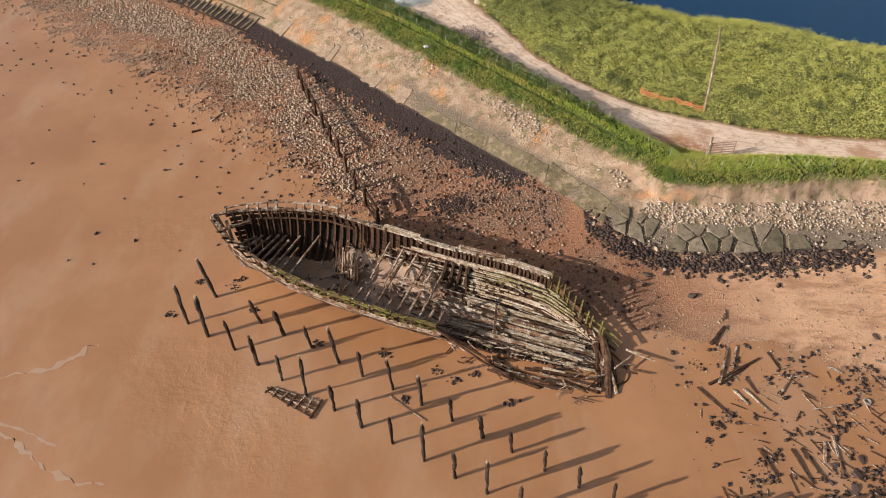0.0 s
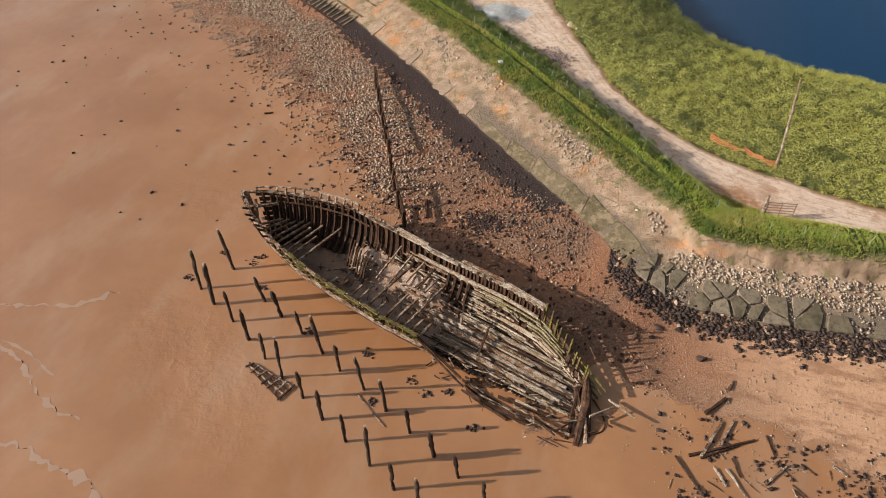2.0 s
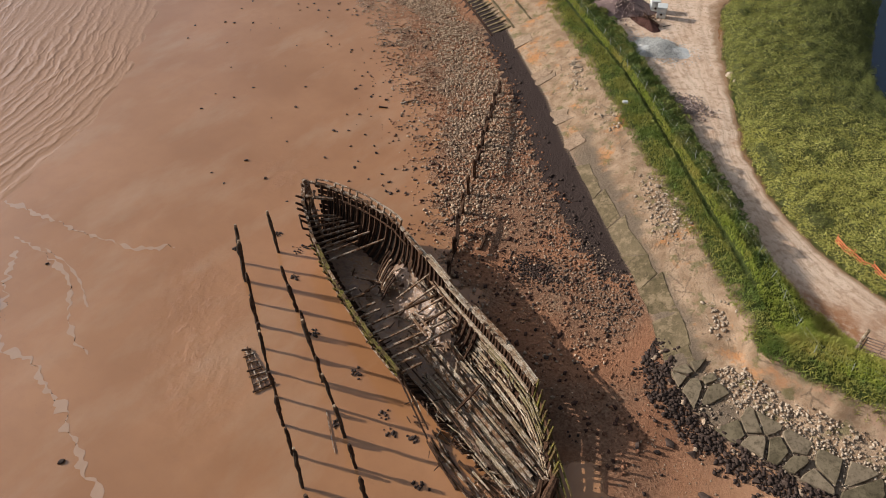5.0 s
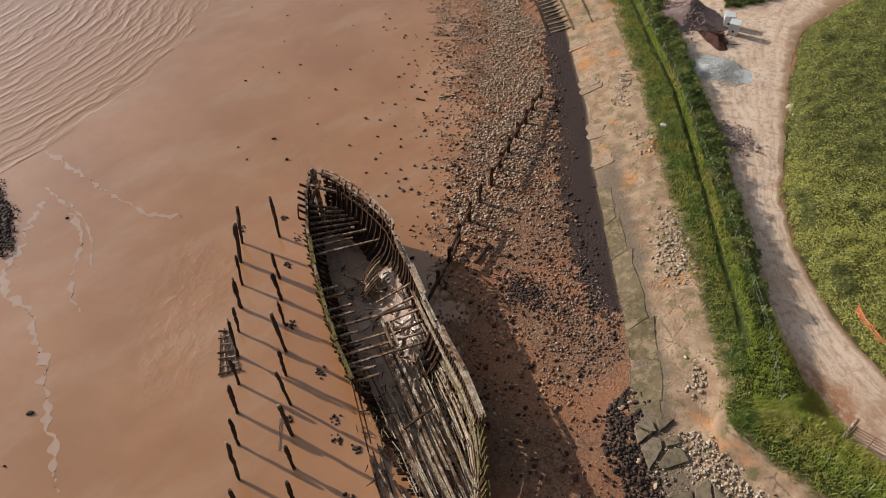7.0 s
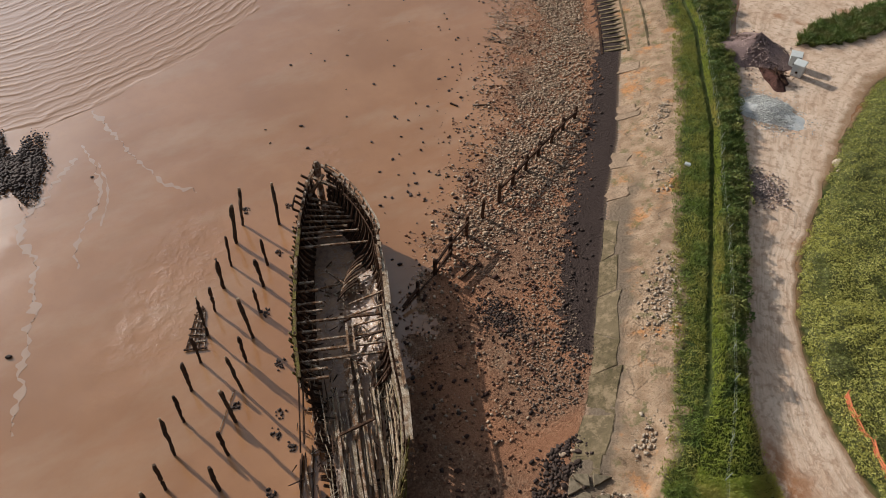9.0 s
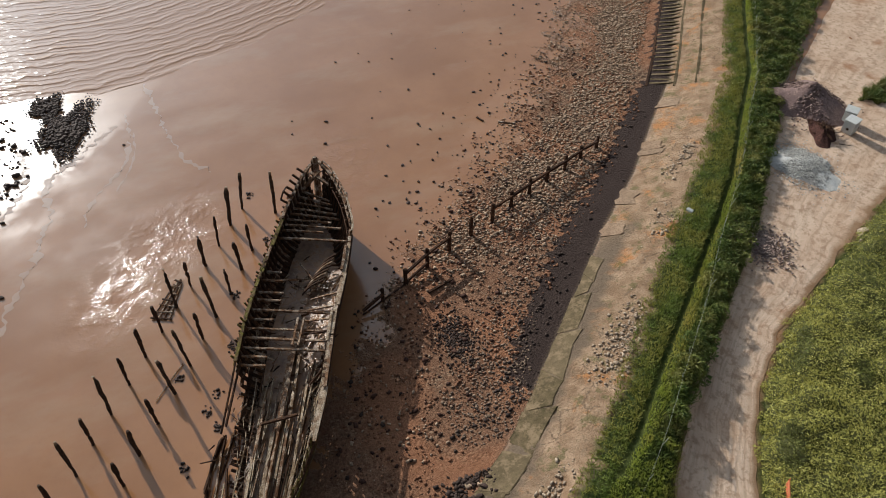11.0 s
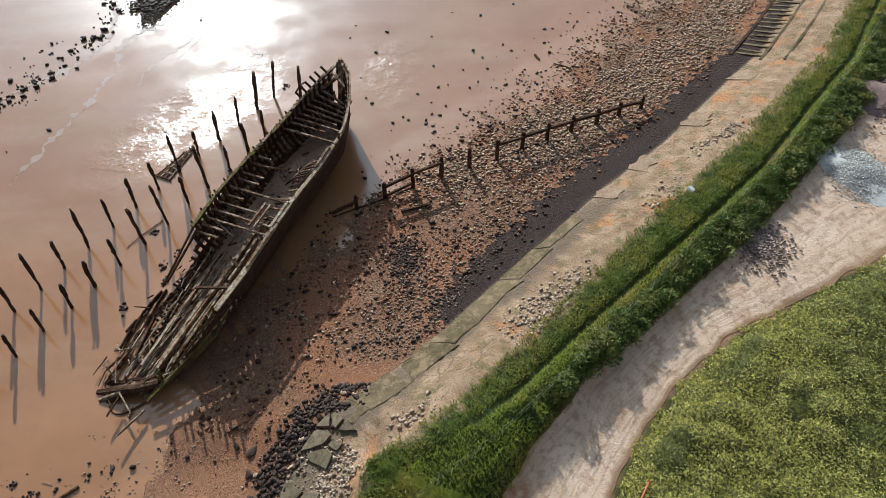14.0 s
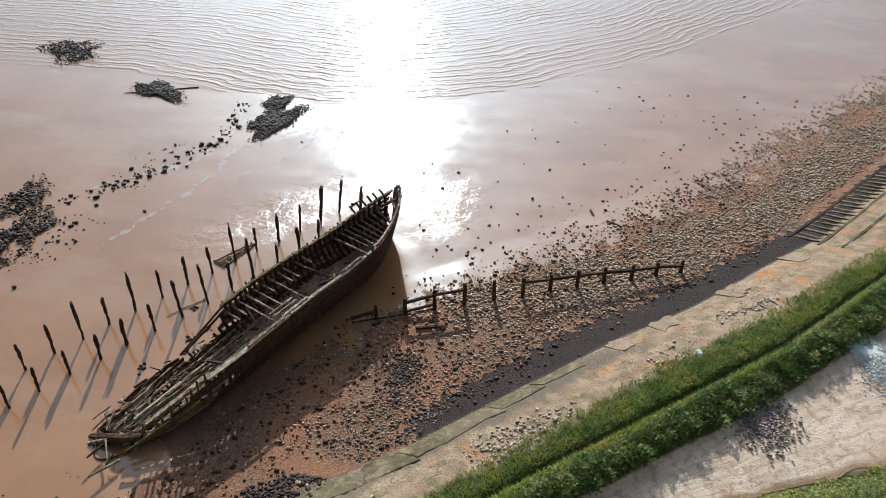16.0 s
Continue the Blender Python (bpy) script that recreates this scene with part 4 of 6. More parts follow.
# islands of dark weedy rock out on the flats: middle, half-lengths, turn
ISLANDS = [(-30.6, 15.6, 3.5, 1.9, -0.2), (-34.6, 14.0, 2.0, 1.2, 0.1), (-34.5, 0.0, 3.4, 1.5, 1.2), (-43.0, -17.5, 4.2, 3.0, 1.0), (-6.5, 4.0, 4.0, 2.2, -0.2), (-11.5, 1.0, 3.0, 2.0, 0.3)]
pts, sz = [], []
for n, (x, y, a, b, turn) in enumerate(ISLANDS):
    for _ in range(int(300 * a * b) if n < 3 else int(70 * a * b)):
        f = rs.uniform(0, 6.283)
        r = rs.rand() ** 0.5 * (1 if rs.rand() < 0.85 else 1.3) * (1 + 0.28 * math.sin(3 * f + n) + 0.2 * math.sin(5 * f + 2 * n))
        u, v = a * r * math.cos(f), b * r * math.sin(f)
        pts.append((x + u * math.cos(turn) - v * math.sin(turn), y + u * math.sin(turn) + v * math.cos(turn)))
        sz.append(rs.uniform(0.06, 0.2) * (1.2 - 0.5 * r))
tagged(scatter("rock_islands", np.array(pts), sz, STONE_DARK, 97, 0.0, 0.08), "low dark islands of weedy rock on the flats", "rocks", kind="stuff")
P = sample(1500, -30, 0, 2, 15, 98, lambda toe, P: 0.5 * np.exp(-((P[:, 1] - (6.2 + 0.0 * P[:, 0] + np.clip(-P[:, 0] - 12, 0, 99) * 0.35)) / 1.6) ** 2) * smooth(-0.2, 0.8, wobble(P, 2.5, 99)))
tagged(scatter("flat_stones", P, sized(len(P), 0.08, 0.26, 100), STONE_DARK, 101), "dark stones scattered on wet mud flats", "stones", kind="stuff")

P = sample(2600, -26, -3, 2, 14, 190, lambda toe, P: np.maximum(np.exp(-(((P[:, 0] + 7.2) / 2.6) ** 2 + ((P[:, 1] - 7.6) / 1.8) ** 2)), 0.6 * np.exp(-(((P[:, 0] + 18) / 3.5) ** 2 + ((P[:, 1] - 8.2) / 1.5) ** 2))) * smooth(-0.3, 0.5, wobble(P, 1.2, 191)))
tagged(scatter("flat_stones", P, sized(len(P), 0.06, 0.2, 192), STONE_DARK, 193), "groups of dark stones on wet mud flats", "stones", kind="stuff")
# stones strung along the drain from the western island
P = sample(5200, -34, -10, 2, 18, 103, lambda toe, P: np.exp(-(side_distance(P, [(-34, 10.5), (-25, 12.3), (-23.2, 11.2), (-19.6, 10.0), (-16.7, 7.8), (-12, 4)]) / 0.7) ** 2) * smooth(-0.1, 0.5, wobble(P, 1.5, 104)))
tagged(scatter("drain_stones", P, sized(len(P), 0.08, 0.28, 105), STONE_DARK, 106), "dark stones strung along a drain in the mud", "stones", kind="stuff")

# ---- sea wall ----
CONCRETE = Mat("weathered_concrete")
_f, _g = CONCRETE.noise(6, 6, 0.65), CONCRETE.noise(0.8, 4, 0.6)
_c = CONCRETE.mix(CONCRETE.ramp(_g, (0.35, 0.0), (0.65, 1.0)), (0.075, 0.058, 0.027), (0.18, 0.13, 0.07))
_c = CONCRETE.mix(CONCRETE.ramp(CONCRETE.noise(2.2, 6, 0.75), (0.45, 0.0), (0.6, 0.8)), _c, (0.17, 0.12, 0.07))
_c = CONCRETE.mix(CONCRETE.ramp(CONCRETE.noise(3.4, 8, 0.8), (0.47, 0.0), (0.6, 0.75)), _c, (0.06, 0.045, 0.022))
_c = CONCRETE.mix(CONCRETE.math("MULTIPLY", CONCRETE.rand(), 0.5), _c, (0.2, 0.145, 0.085))
_c = CONCRETE.mix(CONCRETE.ramp(CONCRETE.noise(1.1, 7, 0.75), (0.5, 0.0), (0.6, 0.7)), _c, (0.3, 0.21, 0.125))
CONCRETE.set("Base Color", _c).set("Roughness", 0.92).set("Specular IOR Level", 0.1)
CONCRETE = CONCRETE.bump(_f, 0.8, 0.07).m
BROKEN = Mat("broken_apron")
_f, _g = BROKEN.noise(7, 6, 0.7), BROKEN.noise(1.0, 5, 0.65)
_c = BROKEN.mix(BROKEN.ramp(_g, (0.35, 0.0), (0.65, 1.0)), (0.25, 0.155, 0.095), (0.43, 0.29, 0.19))
_c = BROKEN.mix(BROKEN.ramp(_f, (0.5, 0.0), (0.64, 0.7)), _c, (0.12, 0.08, 0.055))
_c = BROKEN.mix(BROKEN.math("MULTIPLY", BROKEN.rand(), 0.5), _c, (0.3, 0.22, 0.15))
BROKEN.set("Base Color", _c).set("Roughness", 0.92).set("Specular IOR Level", 0.1)
BROKEN = BROKEN.bump(_f, 0.9, 0.08).m
SLAB = Mat("algae_slab")
_f, _g = SLAB.noise(9, 6, 0.65), SLAB.noise(1.3, 4, 0.6)
_c = SLAB.mix(SLAB.ramp(_g, (0.35, 0.0), (0.65, 1.0)), (0.085, 0.066, 0.037), (0.175, 0.135, 0.08))
_c = SLAB.mix(SLAB.math("MULTIPLY", SLAB.rand(), 0.6), _c, (0.3, 0.22, 0.15))
_c = SLAB.mix(SLAB.ramp(SLAB.noise(4.0, 8, 0.8), (0.47, 0.0), (0.62, 0.7)), _c, (0.05, 0.038, 0.02))
SLAB.set("Base Color", _c).set("Roughness", 0.85).set("Specular IOR Level", 0.12)
SLAB = SLAB.bump(_f, 0.4, 0.03).m


def plate(name, poly, thick, material, parent, lift=0.0, tilt=0.0, rnd=random):
    """A flat broken slab on the slope, with a worn upper edge."""
    bm = bmesh.new()
    P = np.array(poly)
    z = shape(P)[0] + lift
    c = P.mean(0)
    A = np.c_[P - c, np.ones(len(P))]
    co = np.linalg.lstsq(A, z, rcond=None)[0]
    co[:2] += [rnd.uniform(-tilt, tilt), rnd.uniform(-tilt, tilt)]
    zz = A @ co
    low = [bm.verts.new((x, y, h - thick)) for (x, y), h in zip(P, zz)]
    mid = [bm.verts.new((x, y, h + thick * 0.3)) for (x, y), h in zip(P, zz)]
    top = [bm.verts.new((c[0] + (x - c[0]) * 0.93, c[1] + (y - c[1]) * 0.93, h + thick * 0.5)) for (x, y), h in zip(P, zz)]
    n = len(P)
    for a, b in ((low, mid), (mid, top)):
        for i in range(n):
            bm.faces.new((a[i], a[(i + 1) % n], b[(i + 1) % n], b[i]))
    bm.faces.new(top)
    bmesh.ops.recalc_face_normals(bm, faces=bm.faces[:])
    return part(name, bm, material, parent)


sea_wall = tagged(new("sea_wall"), "cracked concrete sea wall apron sloping down to the beach", "sea wall", kind="structure")
rnd = random.Random(77)
P, T = along(TOE, 0.05)
d = np.arange(len(P)) * 0.05
sel = (P[:, 0] > -18.2) & (P[:, 0] < 11.2)
i0, i1 = np.where(sel)[0][[0, -1]]


def at_wall(i, off):
    i = int(min(max(i, 0), len(P) - 1))
    return (P[i, 0] - T[i, 1] * off, P[i, 1] + T[i, 0] * off)


i = i0
slant = 0.0
while i < i1:
    j = min(i + int(rnd.uniform(26, 80)), i1)
    w = 1.2 + 0.4 * math.sin(i * 0.011) + rnd.uniform(-0.15, 0.15)
    nxt = rnd.uniform(-16, 16)
    steps = max(2, (j - i) // 18)
    low = [at_wall(i + 0.12 + (j - i - 0.24) * q / steps, -0.05 + rnd.uniform(-0.09, 0.05)) for q in range(steps + 1)]
    top = [at_wall(i + 0.12 + slant + (j - i - 0.24 + nxt - slant) * q / steps, w + rnd.uniform(-0.16, 0.1)) for q in range(steps + 1)]
    if at_wall(i, 0)[0] < -2.8:
        # the northern apron has broken up into rough earthy plates
        for a, b in ((i, (i + j) // 2), ((i + j) // 2, j)):
            if rnd.random() < 0.6:
                hi_ = rnd.uniform(0.5, 1.5)
                ring = [at_wall(a + (b - a) * f + rnd.uniform(-2, 2), -0.12 + rnd.uniform(-0.2, 0.16)) for f in (0.04, 0.2, 0.4, 0.6, 0.8, 0.96)] + [at_wall(a + (b - a) * f + rnd.uniform(-4, 4), hi_ + rnd.uniform(-0.3, 0.2)) for f in (0.93, 0.7, 0.5, 0.3, 0.05)]
                plate("slab", ring, 0.07, BROKEN, sea_wall, rnd.uniform(-0.02, 0.03), 0.02, rnd)
    else:
        plate("slab", low + top[::-1], 0.05, CONCRETE, sea_wall, 0.005, 0.01, rnd)
    slant = nxt
    i = j
# broken algae-dark slabs on the corner: cells of a crazy paving along the toe
def cell(sites, n, box):
    """The polygon of the places nearer to site n than to any other, inside a box."""
    poly = [Vector(p) for p in ((box[0], box[2]), (box[1], box[2]), (box[1], box[3]), (box[0], box[3]))]
    a = Vector(sites[n])
    for k, q in enumerate(sites):
        if k == n:
            continue
        mid, nrm = (a + Vector(q)) / 2, Vector(q) - a
        out = []
        for u, v in zip(poly, poly[1:] + poly[:1]):
            du, dv = (u - mid).dot(nrm), (v - mid).dot(nrm)
            if du <= 0:
                out.append(u)
            if du * dv < 0:
                out.append(u + (v - u) * (du / (du - dv)))
        poly = out
        if len(poly) < 3:
            return None
    return poly


arc0 = int(np.argmin(abs(P[:, 0] - 11.0)))
sites = []
while len(sites) < 25:
    q = (rnd.uniform(0, 16.4), rnd.uniform(0.15, 2.0))
    if all(math.hypot(q[0] - a[0], (q[1] - a[1]) * 1.3) > 0.82 for a in sites):
        sites.append(q)
for n in range(len(sites)):
    poly = cell(sites, n, (0.0, 16.4, 0.02, 2.1))
    if not poly or rnd.random() < 0.12 or (sites[n][0] > 13 and sites[n][1] > 1.1):
        continue
    c = sum(poly, Vector((0, 0))) / len(poly)
    sh = rnd.uniform(0.78, 0.95)
    worn = []
    for p, q in zip(poly, poly[1:] + poly[:1]):
        worn.append(c + (p - c) * sh * rnd.uniform(0.9, 0.99))
        if (q - p).length > 0.35:
            worn += [c + (p + (q - p) * f - c) * sh * rnd.uniform(0.93, 1.03) for f in (0.33, 0.67)]
    poly = worn
    plate("slab", [at_wall(arc0 + p.x / 0.05, p.y) for p in poly], 0.2, SLAB, sea_wall, rnd.uniform(0.02, 0.12), 0.09, rnd)
# ribbed timber revetment farther along the shore
for n in range(34):
    k = int(np.argmin(abs(P[:, 0] + 18.8 + 0.62 * n)))
    a, b = at_wall(k, -1.4), at_wall(k + rnd.uniform(-3, 3), 0.5 + rnd.uniform(-0.25, 0.2))
    bm = bmesh.new()
    beam(bm, (*a, ground_z(*a) - 0.04), (*b, ground_z(*b) - 0.04), 0.2, 0.13, 1, 0, 0.25, rnd)
    part("revetment_rib", bm, CONCRETE, sea_wall)
for off in (-1.6, 0.65, 2.3):
    for k0 in range(5):
        bm = bmesh.new()
        a, b = (int(np.argmin(abs(P[:, 0] + 18.4 + 4.4 * (k0 + q)))) for q in (0, 1))
        A, B = at_wall(a, off), at_wall(b, off)
        beam(bm, (*A, ground_z(*A) - 0.02), (*B, ground_z(*B) - 0.02), 0.2, 0.16, 1, 0, 0.1, rnd)
        part("revetment_edge", bm, WOOD_DARK if off < 0 else CONCRETE, sea_wall)

# pale rubble between the slabs and the eroded bank
pts, sz = [], []
for _ in range(4200):
    cx = rnd.uniform(11.6, 44)
    k = int(np.argmin(abs(P[:, 0] - cx)))
    off = (rnd.uniform(1.7, 3.5) if cx > 13 else rnd.uniform(1.2, 3.0)) if rnd.random() < 0.7 else rnd.uniform(0.1, 2.3)
    if wobble(np.array([[cx, off * 2]]), 2.4, 110)[0] > -0.25 or rnd.random() < 0.3:
        pts.append(at_wall(k, off))
        sz.append(rnd.uniform(0.035, 0.12))
tagged(scatter("rubble", np.array(pts), sz, STONE_PALE, 111), "pale broken stone rubble spilling from the bank", "rubble", kind="stuff")
for n in range(190):
    cx = rnd.uniform(12.4, 31)
    k = int(np.argmin(abs(P[:, 0] - cx)))
    x, y = at_wall(k, rnd.uniform(1.9, 3.4))
    rock("rubble_stone", x, y, rnd.uniform(0.07, 0.15), STONE_PALE, 3000 + n, "pale angular stone lying in the rubble", "pale stones in the rubble", 0.7)
# small falls of pale stone on the apron
for cx, off, spread, num in ((-10.5, 3.2, 0.8, 90), (-9.3, 2.6, 0.7, 60), (3.6, 3.6, 1.4, 260), (1.5, 3.6, 1.0, 110), (9.5, 3.3, 0.8, 80), (-4.5, 3.4, 1.0, 60)):
    k = int(np.argmin(abs(P[:, 0] - cx)))
    x, y = at_wall(k, off)
    tx, ty = T[k]
    q = np.array([(x + tx * u - ty * v, y + ty * u + tx * v) for u, v in zip(rs.normal(0, spread, num), rs.normal(0, spread * 0.4, num))])
    tagged(scatter("stone_fall", q, sized(num, 0.04, 0.14, int(num), 2), STONE_PALE, num + 5), "pale stones fallen over the concrete apron", "rubble", kind="stuff")

# ---- grass, scrub ----
def leaf_material(name, a, b, c, patch=0.25):
    m = Mat(name)
    r = m.island()
    col = m.mix(r, a, b)
    col = m.mix(m.ramp(m.noise(patch, 4, 0.6), (0.45, 0.0), (0.62, 0.85)), col, c)
    m.set("Base Color", col).set("Roughness", 0.6)
    m.bsdf.inputs["Specular IOR Level"].default_value = 0.25
    thin = m.t.nodes.new("ShaderNodeBsdfTranslucent")
    m.link(col, thin.inputs["Color"])
    both = m.t.nodes.new("ShaderNodeMixShader")
    both.inputs[0].default_value = 0.3
    m.link(m.bsdf.outputs[0], both.inputs[1])
    m.link(thin.outputs[0], both.inputs[2])
    m.link(both.outputs[0], m.t.nodes["Material Output"].inputs["Surface"])
    return m.m


def blades(name, P3, h, w, lean, material, seed):
    """Grass blades or leaves: a bent two-triangle blade at each place."""
    r = np.random.RandomState(seed)
    n = len(P3)
    a = r.uniform(0, 6.283, n)
    b = r.uniform(0, 6.283, n)
    side = np.c_[np.cos(a), np.sin(a), np.zeros(n)] * (w * r.uniform(0.6, 1.3, n))[:, None] / 2
    tip = np.c_[np.cos(b) * lean, np.sin(b) * lean, np.ones(n)] * (h * r.uniform(0.6, 1.3, n))[:, None]
    mid = P3 + tip * 0.55 * np.array([0.6, 0.6, 1.1])
    V = np.stack([P3 - side, P3 + side, mid + side * 0.7, mid - side * 0.7, P3 + tip], 1)
    o = (np.arange(n) * 5)[:, None]
    F = np.concatenate([o + [0, 1, 2], o + [0, 2, 3], o + [3, 2, 4]])
    return fast_mesh(name, V.reshape(-1, 3), F, material)


def leaves(name, P3, size, material, seed):
    """Small loose leaves, one quad each, facing all ways but mostly up."""
    r = np.random.RandomState(seed)
    n = len(P3)
    nrm = r.normal(size=(n, 3)) * 0.6 + [0, 0, 0.8]
    nrm /= np.linalg.norm(nrm, axis=1)[:, None]
    u = np.cross(nrm, r.normal(size=(n, 3)))
    u /= np.linalg.norm(u, axis=1)[:, None]
    v = np.cross(nrm, u)
    k = (size * r.uniform(0.6, 1.4, n))[:, None]
    V = np.stack([P3 - u * k, P3 - v * k * 0.36, P3 + u * k * 1.25, P3 + v * k * 0.36], 1)
    F = (np.arange(n) * 4)[:, None] + np.arange(4)
    return fast_mesh(name, V.reshape(-1, 3), F, material)


GRASS = leaf_material("bank_grass", (0.24, 0.3, 0.035), (0.46, 0.47, 0.085), (0.52, 0.42, 0.11))
WEEDS = leaf_material("tall_weeds", (0.055, 0.09, 0.018), (0.19, 0.23, 0.045), (0.17, 0.155, 0.045), 0.6)
SCRUB = leaf_material("scrub_leaves", (0.27, 0.28, 0.055), (0.7, 0.62, 0.18), (0.47, 0.43, 0.10))
BUSH = leaf_material("bush_leaves", (0.12, 0.14, 0.033), (0.33, 0.32, 0.085), (0.2, 0.2, 0.055))

r = np.random.RandomState(121)
PT, TT = along(TOE, 0.2)
PT, TT = PT[(PT[:, 0] > -40) & (PT[:, 0] < 46)], TT[(PT[:, 0] > -40) & (PT[:, 0] < 46)]
N = 330000
pick = r.randint(0, len(PT), N)
Q = PT[pick] + np.c_[-TT[pick, 1], TT[pick, 0]] * r.uniform(4.0, 15.0, N)[:, None] + r.uniform(-0.1, 0.1, (N, 2))
z, toe, road_d, inner, pond, water = shape(Q)
wob = 0.7 * wobble(Q, 2.0, 122) + 0.6 * wobble(Q, 0.7, 127)
groove = np.abs(toe - np.interp(Q[:, 0], [-20, 0, 14], [5.9, 6.6, 5.6])) < 0.17
bank = (toe > 3.95 + 0.45 * wob) & (road_d < 0.05) & (toe < 16) & ~(groove & (Q[:, 0] < 13))
GROOVE = np.interp(Q[:, 0], [-20, 0, 14], [5.9, 6.6, 5.6])
CREST = np.interp(Q[:, 0], [-20, 0, 10, 14, 30], [6.55, 7.25, 6.85, 6.15, 5.5])
seaward = bank & (toe < GROOVE)
crest = bank & (toe >= GROOVE) & (toe < CREST)
landward = bank & (toe >= CREST) & (Q[:, 0] < 12.5 + 1.5 * wob)
crest = crest | (bank & (toe >= CREST) & ~landward)
FRINGE = leaf_material("yellow_fringe", (0.21, 0.225, 0.04), (0.42, 0.37, 0.085), (0.16, 0.22, 0.04), 0.5)
low = seaward & (r.rand(len(Q)) < 0.5 + 0.5 * smooth(-0.2, 0.5, toe - 4.9 + 0.6 * wob))
n = low.sum()
tagged(blades("bank_fringe", np.c_[Q[low], z[low] - 0.02], 0.2 + 0.07 * wobble(Q[low], 0.8, 128), np.full(n, 0.045), 0.9, FRINGE, 126), "yellowing low plants along the edge of the bank", "plants", kind="stuff")
n = crest.sum()
tagged(blades("bank_grass", np.c_[Q[crest], z[crest] - 0.02], np.full(n, 0.24), np.full(n, 0.035), 0.7, GRASS, 123), "bright green tufted grass on the sea bank", "grass", kind="stuff")
n = landward.sum()
tall = np.maximum(0.1, 0.27 + 0.18 * wobble(Q[landward], 1.1, 124) + 0.13 * wobble(Q[landward], 0.5, 129)) * (1 - 0.45 * smooth(9, 14, Q[landward][:, 0]))
tagged(blades("bank_weeds", np.c_[Q[landward], z[landward] - 0.02 + r.uniform(0, 0.12, n)], tall, np.full(n, 0.05), 0.9, WEEDS, 125), "rank tall weeds on the landward side of the bank", "weeds", kind="stuff")


# bramble clumps standing in the weeds: domes of small leaves
def dome_leaves(centres, per, size, height, seed):
    q = np.random.RandomState(seed)
    out = []
    for (cx, cy), rad, hh in zip(centres, size, height):
        n = int(per * rad * rad / 0.36)
        f, w = q.uniform(0, 6.283, n), q.rand(n) ** 0.5
        x, y = cx + rad * w * np.cos(f), cy + rad * w * np.sin(f)
        zz = ground_z(cx, cy) + hh * np.sqrt(np.maximum(0.02, 1 - w * w)) * q.uniform(0.75, 1.08, n)
        out.append(np.c_[x, y, zz])
    return np.concatenate(out)


pool = Q[landward & (toe < 14) & (Q[:, 0] < 11)]
middles = pool[r.randint(0, len(pool), 420)]
tagged(leaves("bank_brambles", dome_leaves(middles, 130, r.uniform(0.25, 0.75, 420), r.uniform(0.3, 0.75, 420), 171), 0.1, leaf_material("bramble_leaves", (0.05, 0.085, 0.018), (0.2, 0.24, 0.05), (0.3, 0.27, 0.07), 0.5), 172), "clumps of bramble and nettle on the landward bank", "brambles", kind="stuff")


# a weedy island between the tracks farther along
V = np.c_[r.uniform(-13, -5, 60000), r.uniform(76, 96, 60000)]
V = V[(np.abs(V[:, 0] + 9.2 - 0.06 * (V[:, 1] - 83)) < 1.9 * np.clip((V[:, 1] - 76.8) / 4, 0, 1) ** 0.6 + 0.35 * wobble(V, 1.4, 137))]
n = len(V)
tagged(blades("verge_weeds", np.c_[V, shape(V)[0]], np.maximum(0.12, 0.4 + 0.2 * wobble(V, 1.0, 138)), np.full(n, 0.07), 0.9, WEEDS, 139), "weedy green island of grass between two dirt tracks", "weeds", kind="stuff")


def canopy(Q):
    """Height of the scrub over the ground."""
    lump = np.abs(wobble(Q, 3.4, 131)) * 0.5 + np.abs(wobble(Q, 1.3, 132)) * 0.22 + np.abs(wobble(Q, 0.6, 136)) * 0.15
    tall = smooth(-7, -2, side_distance(Q, POND)) * (1 - smooth(13, 20, Q[:, 0]))
    return 0.3 + lump * (1 + 0.8 * tall) + 1.1 * tall


N = 900000
Q = np.c_[r.uniform(-4, 46, N), r.uniform(41, 92, N)]
z, toe, road_d, inner, pond, water = shape(Q)
ok = (inner > 0.15 + 0.3 * wobble(Q, 1.5, 133)) & (pond < 0.4)
Q, z, inner, pond = Q[ok], z[ok], inner[ok], pond[ok]
h = canopy(Q) * smooth(-0.2, 1.6, inner) * (1 - 0.5 * smooth(-2.0, 0.4, pond))
dark = smooth(-8, -3, pond) * (1 - smooth(12, 19, Q[:, 0])) + smooth(0.55, 0.9, wobble(Q, 4.5, 134)) + 0.6 * smooth(57, 63, Q[:, 1] + 1.5 * wobble(Q, 3.0, 140)) * (1 - smooth(12, 18, Q[:, 0])) > r.rand(len(Q))
for name, mask, mat, label in (("scrub", ~dark, SCRUB, "dense yellow-green scrub and brambles beside the pond"), ("bushes", dark, BUSH, "dark green bushes growing among the scrub")):
    n = mask.sum()
    tagged(leaves(name, np.c_[Q[mask], z[mask] + h[mask] * r.uniform(0.6, 1.06, n) + 0.4 * r.rand(n) ** 4], 0.062, mat, 135), label, "scrub", kind="stuff")

